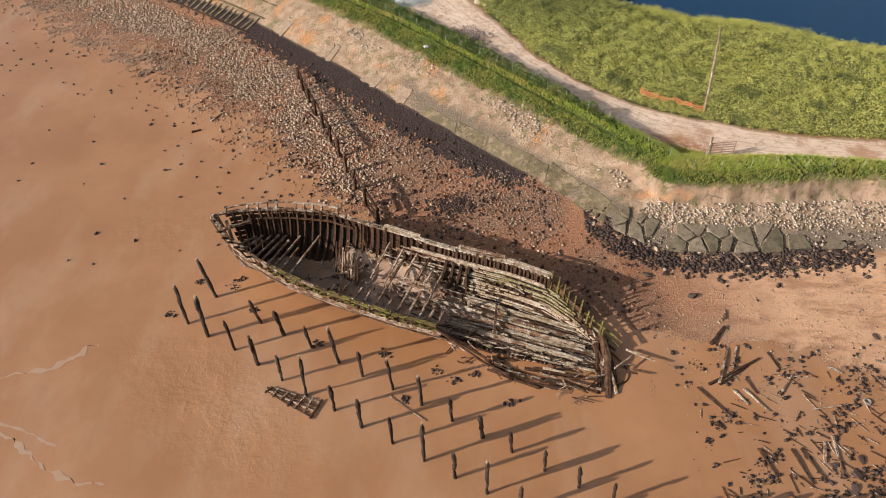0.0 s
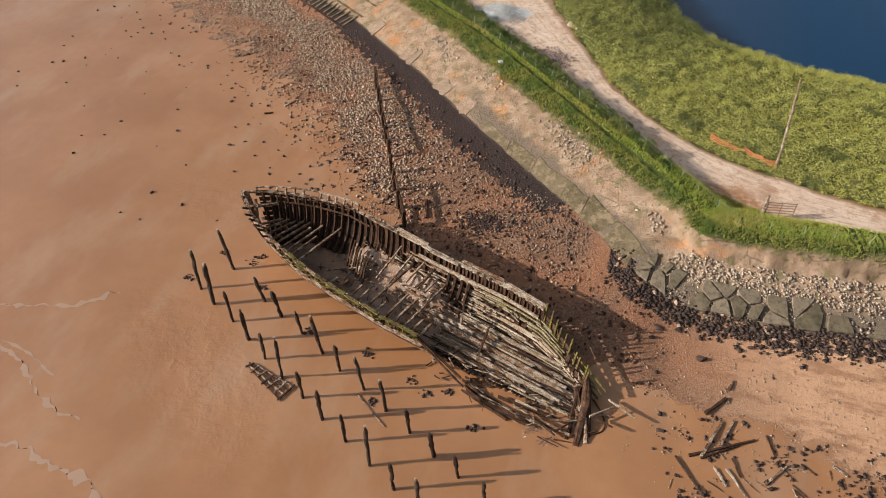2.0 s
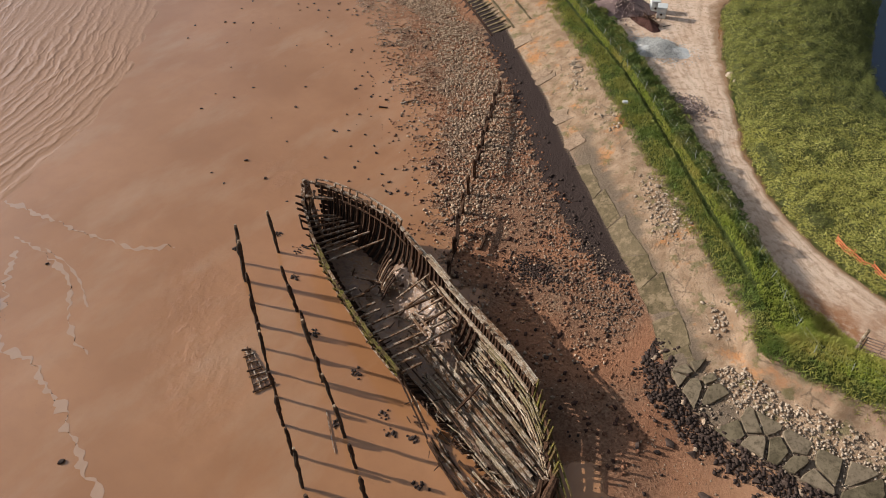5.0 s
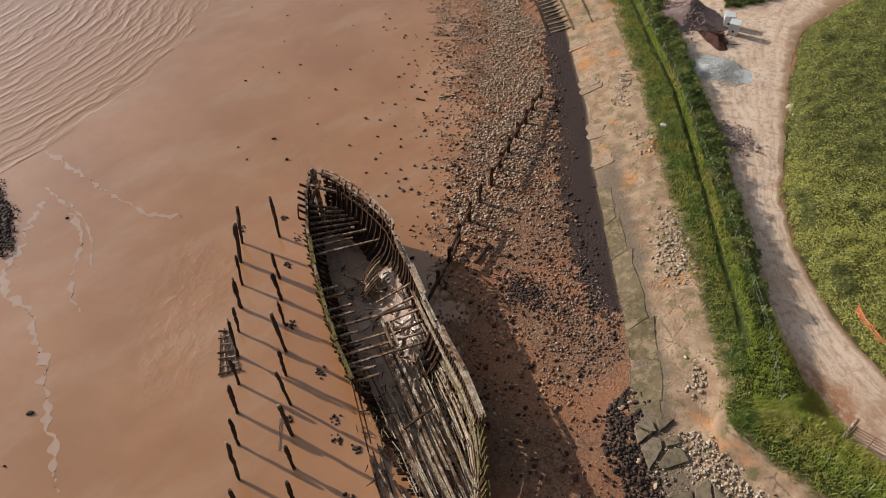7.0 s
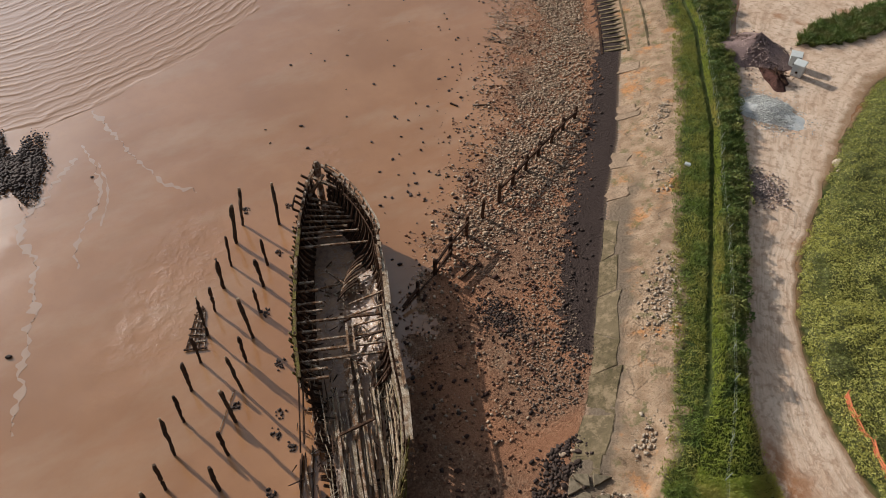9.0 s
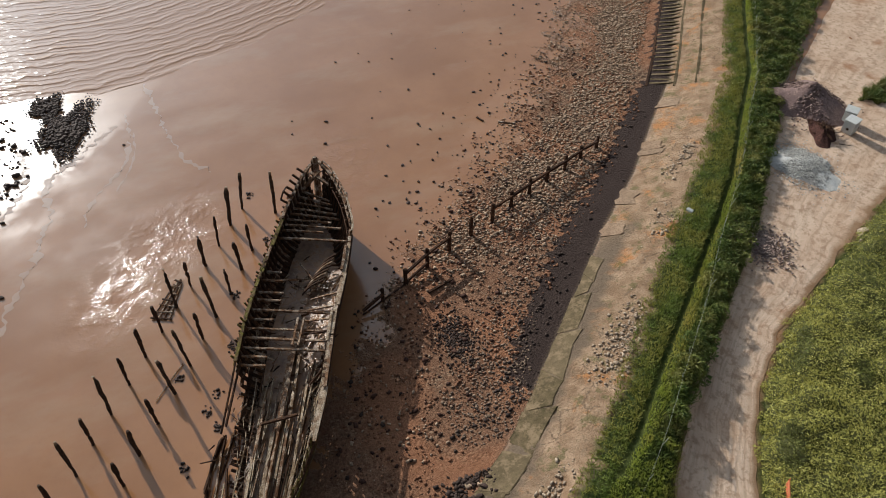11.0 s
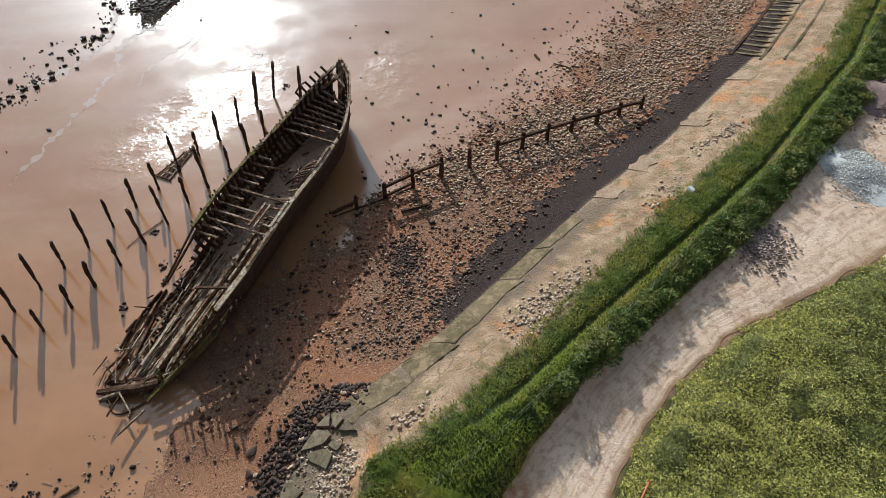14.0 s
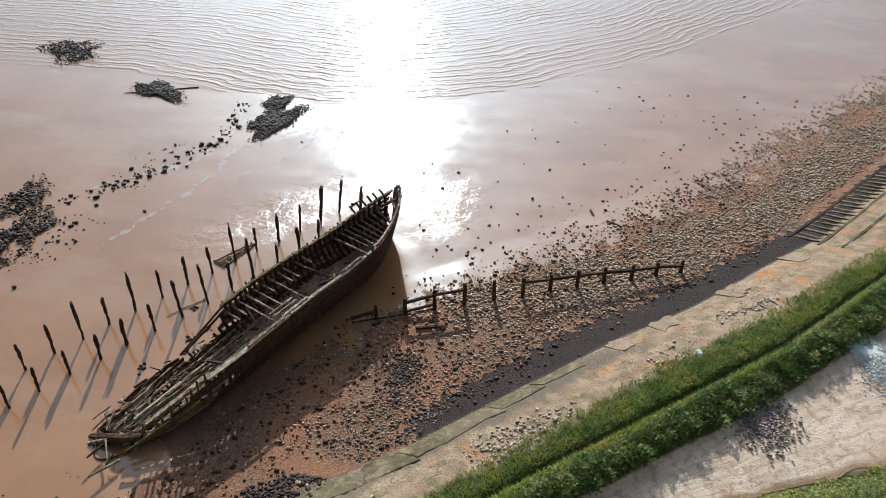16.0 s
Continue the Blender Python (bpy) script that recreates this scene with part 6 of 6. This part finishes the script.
for row in ((15.6, 23.3, 16.7, 25.7, 0.22, 0.16, WOOD_BROWN), (16.6, 24.2, 17.3, 25.9, 0.2, 0.15, WOOD_BROWN), (15.0, 23.2, 18.4, 25.0, 0.2, 0.16, WOOD_DARK), (15.6, 23.2, 17.6, 24.5, 0.14, 0.14, WOOD_DARK),
            (18.8, 22.5, 20.0, 23.9, 0.16, 0.12, WOOD_BROWN), (19.0, 25.4, 19.4, 24.2, 0.13, 0.1, WOOD_DARK), (16.9, 22.9, 17.9, 21.5, 0.16, 0.12, WOOD_PALE), (16.3, 22.8, 16.9, 21.9, 0.2, 0.12, WOOD_PALE),
            (14.3, 23.0, 15.6, 21.3, 0.14, 0.12, WOOD_DARK), (17.2, 23.6, 17.6, 22.6, 0.14, 0.1, WOOD_DARK), (20.4, 21.6, 22.3, 21.9, 0.1, 0.06, WOOD_PALE), (16.6, 19.2, 17.2, 17.6, 0.16, 0.14, WOOD_DARK),
            (18.4, 19.2, 18.9, 17.2, 0.16, 0.14, WOOD_DARK), (18.9, 19.2, 19.6, 17.5, 0.12, 0.12, WOOD_DARK), (20.9, 20.0, 20.6, 17.6, 0.2, 0.14, WOOD_BROWN), (20.3, 19.6, 19.9, 18.4, 0.2, 0.2, WOOD_BROWN),
            (15.8, 26.0, 16.9, 27.2, 0.24, 0.3, WOOD_DARK), (17.0, 27.8, 17.3, 28.5, 0.2, 0.14, WOOD_BROWN), (-19.9, 49.6, -19.1, 50.8, 0.24, 0.2, WOOD_BROWN), (-21.2, 48.2, -20.5, 48.5, 0.2, 0.16, WOOD_DARK),
            (-3.4, 22.6, -1.2, 20.9, 0.1, 0.07, WOOD_BROWN), (22.2, 24.4, 22.9, 24.0, 0.22, 0.1, WOOD_PALE), (25.2, 24.9, 25.9, 24.6, 0.2, 0.1, WOOD_PALE), (-36.5, 3.6, -33.0, -3.5, 0.14, 0.12, WOOD_DARK)):
    drift_timber(*row)
# mats of rotten weed and splinters among the eastern debris
P = sample(15000, 12.5, 34, 12, 26, 140, lambda toe, P: smooth(0.2, 0.9, wobble(P, 1.8, 141) + 0.5 * wobble(P, 0.7, 142) + 0.45 * smooth(17, 24, P[:, 0]) * (1 - smooth(19, 24, P[:, 1] - 0.15 * (P[:, 0] - 20)))) * smooth(12.5, 15, P[:, 0]) * (1 - smooth(25, 33, P[:, 0] + 1.5 * wobble(P, 3.0, 145))) * smooth(12, 15.5, P[:, 1] + 1.2 * wobble(P, 3.0, 146)))
tagged(scatter("wrack", P, sized(len(P), 0.03, 0.15, 143), STONE_DARK, 144), "dark rotting seaweed and wrack on the mud", "seaweed", kind="stuff")
for n in range(260):
    x = rng.uniform(14, 28)
    y = rng.uniform(14.5, 24.5)
    if rng.random() > 0.35 + 0.65 * (y < 13 + 0.4 * x):
        continue
    ang = rng.gauss(-0.75, 0.6)
    L = rng.uniform(0.2, 1.1)
    drift_timber(x, y, x + L * math.cos(ang), y + L * math.sin(ang), rng.uniform(0.03, 0.085), rng.uniform(0.03, 0.08), (WOOD_DARK, WOOD_BROWN, WOOD_DARK, WOOD_DARK, WOOD_PALE)[n % 5], "broken driftwood stick half sunk in mud", 0.04, "drift_stick", "driftwood sticks on the mud")
for n, (x, y, s) in enumerate(((21.3, 17.8, 0.55), (22.6, 16.9, 0.6), (21.9, 18.6, 0.45), (23.0, 18.0, 0.4), (20.9, 17.0, 0.5), (22.2, 15.8, 0.6), (24.0, 17.2, 0.5), (20.4, 18.3, 0.35))):
    rock("debris_rock", x, y, s * 0.7, STONE_DARK, 500 + n, "large dark rock among driftwood debris", "dark rocks among the debris", 0.6)
# mossy stake heads in a close row
for n in range(9):
    x, y = 12.4 + 0.95 * n, 16.0 + 0.05 * math.sin(n) - 0.45
    bm = bmesh.new()
    z = ground_z(x, y)
    log_shape(bm, [(x, y, z - 0.3), (x + 0.02, y, z + 0.6), (x + 0.08, y + 0.05, z + 1.2 + 0.1 * (n % 3)), (x + 0.1, y + 0.05, z + 1.5)], [0.13, 0.12, 0.14, 0.07], 7, rng, 0.2)
    tagged(part("mossy_stake", bm, WOOD_MOSS), "short wooden stake capped with green moss", "stake", "close row of mossy stakes")
# an old tyre
bm = bmesh.new()
ring = []
for k in range(20):
    a = 6.283 * k / 20
    ring.append([bm.verts.new((23.6 + (0.17 + 0.065 * math.cos(b)) * math.cos(a), 22.1 + (0.17 + 0.065 * math.cos(b)) * math.sin(a), ground_z(23.6, 22.1) + 0.06 + 0.065 * math.sin(b))) for b in np.linspace(0, 6.283, 9)[:-1]])
for k in range(20):
    for j in range(8):
        bm.faces.new((ring[k][j], ring[(k + 1) % 20][j], ring[(k + 1) % 20][(j + 1) % 8], ring[k][(j + 1) % 8]))
tyre_mat = Mat("muddy_rubber")
tyre_mat.set("Base Color", tyre_mat.mix(tyre_mat.noise(8, 4), (0.3, 0.24, 0.18), (0.12, 0.1, 0.09))).set("Roughness", 0.8)
tagged(part("tyre", bm, tyre_mat.m, smooth_faces=True), "small mud-caked tyre lying flat", "tyre")

# a fallen lattice of ribs lying on the mud
raft = tagged(new("rib_lattice"), "fallen lattice of old ship ribs lying on mud", "wreckage")
A, B = Vector((-10.6, 23.1, 0)), Vector((-7.3, 21.6, 0))
L = (B - A).normalized()
W = Vector((-L.y, L.x, 0))
for k in range(4):
    v = -0.55 + 0.36 * k
    a, b = A + L * (0.9 * abs(k - 1.5) * 0.5) + W * v * 0.4, B + W * v
    a.z, b.z = 0.04, 0.05
    bar_top("runner", a, b, 0.07, 0.08, WOOD_BROWN if k % 2 else WOOD_DARK, raft, 0.25)
for k in range(7):
    f = 0.12 + 0.88 * k / 6
    c = A + (B - A) * f
    half = 0.25 + 0.35 * f
    a, b = c - W * half, c + W * half
    a.z, b.z = 0.08, 0.09
    bar_top("crosspiece", a + W * rng.uniform(-0.15, 0.15) + L * rng.uniform(-0.12, 0.12), b + W * rng.uniform(-0.15, 0.15) + L * rng.uniform(-0.12, 0.12), 0.08, 0.08, WOOD_BROWN if k % 3 else WOOD_DARK, raft, 0.25)

# tangles of weed on the mud near the stakes
for n, (x, y) in enumerate(((-14.1, 31.0), (-13.8, 31.6), (-7.9, 26.3), (-2.3, 22.3), (0.5, 23.6), (-0.6, 24.3), (-3.6, 25.4), (-16.4, 31.4), (-12.3, 29.0), (3.6, 22.0), (1.6, 24.0), (-17.6, 28.6))):
    q = np.array([(x + rng.gauss(0, 0.18), y + rng.gauss(0, 0.14)) for _ in range(14)])
    tagged(scatter("weed_tangle", q, [rng.uniform(0.05, 0.12) for _ in range(14)], STONE_DARK, 600 + n), "tangle of dark weed on wet mud", "seaweed", kind="stuff")

# ---- bank: fence, track side ----
WHITE_POST = Mat("pale_fence_post")
WHITE_POST.set("Base Color", WHITE_POST.mix(WHITE_POST.noise(12, 4), (0.28, 0.29, 0.2), (0.46, 0.46, 0.36))).set("Roughness", 0.8)
fence = tagged(new("fence"), "low wire fence on thin pale posts along the bank", "fence")
P, T = along(TOE, 0.05)
last, span, posts = None, 0.0, []
for i in range(len(P)):
    if not -34 < P[i, 0] < 40:
        continue
    off = float(np.interp(P[i, 0], [-20, 0, 10, 14, 30], [6.6, 7.3, 6.9, 6.2, 5.4]))
    q = Vector((P[i, 0] - T[i, 1] * off, P[i, 1] + T[i, 0] * off))
    if last is None or (q - last).length > 1.9:
        last = q
        posts.append(Vector((q.x, q.y, ground_z(q.x, q.y))))
for q in posts:
    bm = bmesh.new()
    log_shape(bm, [q - Vector((0, 0, 0.2)), q + Vector((rng.uniform(-0.2, 0.3), rng.uniform(-0.15, 0.2), 0.8))], [0.02, 0.017], 6, rng, 0.05)
    part("fence_post", bm, WHITE_POST.m, fence)
for h in (0.45, 0.8):
    for a, b in zip(posts[:-1], posts[1:]):
        bm = bmesh.new()
        log_shape(bm, [a + Vector((0, 0, h)), (a + b) / 2 + Vector((0, 0, h - 0.03)), b + Vector((0, 0, h))], [0.0035] * 3, 4, rng, 0)
        part("wire", bm, WHITE_POST.m, fence)
# a white marker on the bank
bm = bmesh.new()
bmesh.ops.create_cube(bm, size=1.0, matrix=pose(-1.9, 55.35, ground_z(-1.9, 55.35) + 0.55, 10, 5, 30) @ Matrix.Diagonal((0.42, 0.28, 0.16, 1)))
bmesh.ops.bevel(bm, geom=bm.edges[:], offset=0.04, segments=2, affect="EDGES")
PAINT = Mat("white_plastic")
PAINT.set("Base Color", PAINT.mix(PAINT.noise(5, 4), (0.55, 0.53, 0.48), (0.72, 0.7, 0.65))).set("Roughness", 0.5)
tagged(part("white_box", bm, PAINT.m), "small white plastic box lying on the bank grass", "box")

# heaps beside the track
def heap(name, x, y, rx, ry, h, material, label, seed, turn=0.0):
    bm = bmesh.new()
    q = np.random.RandomState(seed)
    rings = []
    for k in range(9):
        f = k / 8
        ring = []
        for j in range(26):
            a = 6.283 * j / 26
            rr = f * (1 + 0.16 * math.sin(3 * a + seed) + 0.08 * math.sin(7 * a))
            px, py = rx * rr * math.cos(a), ry * rr * math.sin(a)
            X, Y = x + px * math.cos(turn) - py * math.sin(turn), y + px * math.sin(turn) + py * math.cos(turn)
            zz = ground_z(X, Y) - 0.03 + h * max(0, 1 - f) ** 1.1 * (1 + q.uniform(-0.14, 0.14))
            ring.append(bm.verts.new((X, Y, zz)))
            if k == 0:
                break
        rings.append(ring)
    for j in range(26):
        bm.faces.new((rings[0][0], rings[1][j], rings[1][(j + 1) % 26]))
    for r0, r1 in zip(rings[1:-1], rings[2:]):
        for j in range(26):
            bm.faces.new((r0[j], r1[j], r1[(j + 1) % 26], r0[(j + 1) % 26]))
    bmesh.ops.recalc_face_normals(bm, faces=bm.faces[:])
    return tagged(part(name, bm, material, smooth_faces=True), label, "heap")


def heap_material(name, a, b, patch=None):
    m = Mat(name)
    f, g = m.noise(9, 6, 0.7), m.noise(1.2, 4, 0.6)
    c = m.mix(m.ramp(f, (0.35, 0.0), (0.65, 1.0)), a, b)
    if patch:
        c = m.mix(m.ramp(g, (0.48, 0.0), (0.58, 0.8)), c, patch)
    m.set("Base Color", c).set("Roughness", 0.95).set("Specular IOR Level", 0.1)
    return m.bump(m.math("ADD", f, g), 0.7, 0.08).m


heap("gravel_mound", -4.1, 66.3, 3.0, 2.0, 0.75, heap_material("grey_stone_chips", (0.5, 0.46, 0.41), (0.76, 0.72, 0.66), (0.6, 0.58, 0.55)), "low heap of pale grey gravel beside the track", 3, 0.5)
heap("rubble_mound", 1.7, 58.6, 1.9, 1.3, 0.16, heap_material("dark_rubble", (0.12, 0.075, 0.07), (0.34, 0.24, 0.21), (0.45, 0.33, 0.27)), "low heap of dark rubble beside the track", 5, -0.6)
heap("earth_mound", -10.6, 72.2, 3.4, 3.0, 1.8, heap_material("purple_earth", (0.16, 0.1, 0.09), (0.38, 0.26, 0.22), (0.22, 0.145, 0.13)), "tall heap of purplish brown earth", 8, 0.3)
heap("bark_mound", -6.9, 70.4, 2.0, 1.0, 0.75, heap_material("dark_bark", (0.03, 0.014, 0.012), (0.13, 0.06, 0.045)), "small heap of dark brush and bark", 9, -0.5)
r = np.random.RandomState(150)
q = np.c_[-4.1 + r.normal(0, 1.3, 2600), 66.3 + r.normal(0, 1.0, 2600)]
o = scatter("gravel", q, r.uniform(0.03, 0.065, 2600), STONE_GREY, 151, 0.0, 0.0)
V = np.empty(len(o.data.vertices) * 3, np.float32)
o.data.vertices.foreach_get("co", V)
V = V.reshape(-1, 3)
rr = np.hypot((V[:, 0] + 4.1) / 2.8, (V[:, 1] - 66.3) / 2.2)
V[:, 2] += 0.7 * np.clip(1 - rr, 0, 1)
o.data.vertices.foreach_set("co", V.ravel())
o.data.update()
tagged(o, "loose pale gravel chips", "gravel", kind="stuff")
q = np.c_[-10.6 + r.normal(0, 1.5, 900), 72.2 + r.normal(0, 1.4, 900)]
o = scatter("clods", q, r.uniform(0.03, 0.11, 900), stone_material("earth_clods", (0.15, 0.095, 0.08), (0.42, 0.29, 0.24)), 153, 0.0, 0.0)
V = np.empty(len(o.data.vertices) * 3, np.float32)
o.data.vertices.foreach_get("co", V)
V = V.reshape(-1, 3)
rr = np.hypot((V[:, 0] + 10.6) / 3.3, (V[:, 1] - 72.2) / 2.9)
V[:, 2] += 1.75 * np.clip(1 - rr, 0, 1) ** 1.1
o.data.vertices.foreach_set("co", V.ravel())
o.data.update()
tagged(o, "loose purplish clods of earth on the heap", "clods", kind="stuff")


q = np.c_[1.7 + r.normal(0, 0.95, 750), 58.6 + r.normal(0, 0.75, 750)]
tagged(scatter("rubble_chips", q, r.uniform(0.035, 0.1, 750), stone_material("purple_rubble", (0.2, 0.13, 0.11), (0.5, 0.37, 0.3)), 152, 0.0, 0.06), "loose purplish rubble chips beside the track", "rubble", kind="stuff")


def site_bin(x, y, turn):
    thing = tagged(new("site_bin"), "white square plastic site bin standing on dirt", "bin", "white bins beside the heap")
    thing.matrix_basis = pose(x, y, ground_z(x, y) + 0.02, 0, 0, turn) @ Matrix.Diagonal((0.85, 0.85, 0.85, 1))
    bm = bmesh.new()
    bmesh.ops.create_cube(bm, size=1.0, matrix=Matrix.Translation((0, 0, 0.62)) @ Matrix.Diagonal((1.0, 0.95, 1.2, 1)))
    bmesh.ops.bevel(bm, geom=bm.edges[:], offset=0.04, segments=2, affect="EDGES")
    body = part("body", bm, PAINT.m, thing)
    bm = bmesh.new()
    bmesh.ops.create_cube(bm, size=1.0, matrix=Matrix.Translation((0, 0, 1.3)) @ Matrix.Rotation(0.12, 4, "X") @ Matrix.Diagonal((1.08, 1.05, 0.1, 1)))
    bmesh.ops.bevel(bm, geom=bm.edges[:], offset=0.03, segments=2, affect="EDGES")
    part("lid", bm, PAINT.m, body)
    bm = bmesh.new()
    bmesh.ops.create_cone(bm, cap_ends=True, segments=14, radius1=0.12, radius2=0.12, depth=0.06, matrix=Matrix.Translation((0, -0.49, 0.5)) @ Matrix.Rotation(math.pi / 2, 4, "X"))
    part("outlet", bm, WOOD_DARK, body, "dark round outlet")
    bm = bmesh.new()
    for sx in (-0.4, 0.4):
        bmesh.ops.create_cube(bm, size=1.0, matrix=Matrix.Translation((sx, 0, 0.03)) @ Matrix.Diagonal((0.12, 0.9, 0.08, 1)))
    part("skid", bm, WOOD_DARK, thing)
    return thing


rng = random.Random(61)
for n in range(70):
    a, f = rng.uniform(0, 6.283), abs(rng.gauss(0, 0.5))
    x, y = -6.9 + 1.7 * f * math.cos(a), 70.4 + 0.9 * f * math.sin(a)
    z = ground_z(x, y) + 0.75 * max(0.0, 1 - f) + 0.02
    b = rng.uniform(0, 6.283)
    L = rng.uniform(0.3, 0.9)
    bm = bmesh.new()
    log_shape(bm, [(x, y, z), (x + L * math.cos(b), y + L * math.sin(b), z + rng.uniform(-0.05, 0.25))], [0.03, 0.015], 5, rng, 0.2)
    tagged(part("brushwood", bm, WOOD_DARK), "dark cut branch lying on the brush heap", "branch", "cut branches on the heap")
site_bin(-7.5, 73.3, 35)
site_bin(-6.4, 72.4, 20)

# the gate beside the track, swung open
gate = tagged(new("field_gate"), "rusty tubular field gate hung on a wooden post", "gate")
GATE = Mat("rusty_tube")
GATE.set("Base Color", GATE.mix(GATE.noise(10, 4), (0.22, 0.12, 0.08), (0.36, 0.24, 0.18))).set("Roughness", 0.7)
gx, gy = 18.9, 41.5
gz = ground_z(gx, gy)
bm = bmesh.new()
log_shape(bm, [(gx, gy, gz - 0.2), (gx, gy, gz + 0.9), (gx + 0.05, gy, gz + 1.75)], [0.1, 0.1, 0.09], 7, rng, 0.08)
part("post", bm, WOOD_PALE, gate)
for h in (0.15, 0.38, 0.6, 0.82, 1.02, 1.22):
    bm = bmesh.new()
    log_shape(bm, [(gx + 0.1, gy, gz + h), (gx + 2.0, gy + 0.25, gz + h)], [0.03, 0.03], 6, rng, 0)
    part("rail", bm, GATE.m, gate)
for f in (0.05, 0.5, 0.98):
    bm = bmesh.new()
    log_shape(bm, [(gx + 0.1 + 1.9 * f, gy + 0.25 * f, gz + 0.1), (gx + 0.1 + 1.9 * f, gy + 0.25 * f, gz + 1.27)], [0.03, 0.03], 6, rng, 0)
    part("upright", bm, GATE.m, gate)

# orange barrier netting at the edge of the scrub
NET = Mat("orange_netting")
NET.set("Base Color", NET.mix(NET.noise(6, 4), (0.75, 0.16, 0.05), (0.6, 0.2, 0.1))).set("Roughness", 0.7)
net = tagged(new("barrier_net"), "sagging orange plastic barrier netting beside the track", "netting")
NP = [(15.6, 49.6), (16.8, 48.9), (18.0, 48.5), (19.2, 47.7), (20.2, 47.5)]
for k in range(4):
    a, b = Vector(NP[k]).to_3d(), Vector(NP[k + 1]).to_3d()
    a.z, b.z = ground_z(a.x, a.y), ground_z(b.x, b.y)
    for j in range(4):
        bm = bmesh.new()
        hh = 0.25 + 0.17 * j - 0.1 * (k % 2)
        log_shape(bm, [a + Vector((0, 0, hh)), (a + b) / 2 + Vector((0.1, -0.1, hh - 0.12)), b + Vector((0, 0, hh - 0.05))], [0.045] * 3, 5, rng, 0.1)
        part("strand", bm, NET.m, net)
    bm = bmesh.new()
    log_shape(bm, [a, a + Vector((0, 0, 0.95))], [0.03, 0.03], 6, rng, 0)
    part("stake", bm, NET.m, net)

# a tall bare pole leaning in the scrub
bm = bmesh.new()
px, py = 20.3, 47.4
pz = ground_z(px, py)
log_shape(bm, [(px, py, pz - 0.3), (px - 0.2, py + 0.1, pz + 3), (px - 0.55, py + 0.2, pz + 7.2)], [0.1, 0.09, 0.07], 8, rng, 0.05)
tagged(part("pole", bm, WOOD_PALE), "tall bare wooden pole leaning beside the track", "pole")
# pale rocks at the bend of the track
for n, (x, y, s) in enumerate(((2.8, 65.6, 0.5), (3.5, 64.8, 0.35), (3.4, 66.2, 0.3), (4.1, 65.0, 0.25))):
    rock("track_boulder", x, y, s, STONE_PALE, 700 + n, "pale boulder at the bend of the track", "boulders beside the track", 0.6)

# rivulets draining over the mud
RILL = Mat("rill_water")
RILL.set("Base Color", RILL.mix(RILL.noise(0.8, 4), (0.37, 0.205, 0.115), (0.44, 0.27, 0.165))).set("Roughness", 0.12).set("Specular IOR Level", 0.9)
RILL = RILL.bump(RILL.noise(4, 3), 0.2, 0.03).m
for n, (line, w) in enumerate((([(-30, 19.5), (-27, 17.0), (-24.6, 14.8), (-23.2, 13.9), (-20.6, 14.8), (-17.7, 14.3), (-15.1, 13.8), (-12.0, 12.8), (-9.1, 12.0), (-6.8, 11.2)], 0.6), ([(-36, 22), (-33, 22.4), (-29.8, 23.0), (-26.2, 23.8), (-23.5, 24.3), (-21.3, 26.3)], 0.42),
                               ([(-31.5, 20.2), (-28.8, 20.5), (-25.6, 20.4), (-23.3, 19.6), (-20.8, 17.5), (-17.6, 17.0)], 0.34), ([(-28.5, 20.8), (-25.0, 20.9), (-21.0, 19.2)], 0.18), ([(-33, 11), (-27, 12.6), (-23.0, 13.0), (-19.6, 10.8), (-16.4, 6.9), (-14, 5)], 0.6))):
    tagged(ribbon("rivulet", line, -w / 4, w / 4, 0.2, 1, 0.012, RILL, jag=w * 0.55, jag_in=w * 0.55, seed=160 + n), "thin rivulet of water draining over mud", "rivulet", kind="structure")
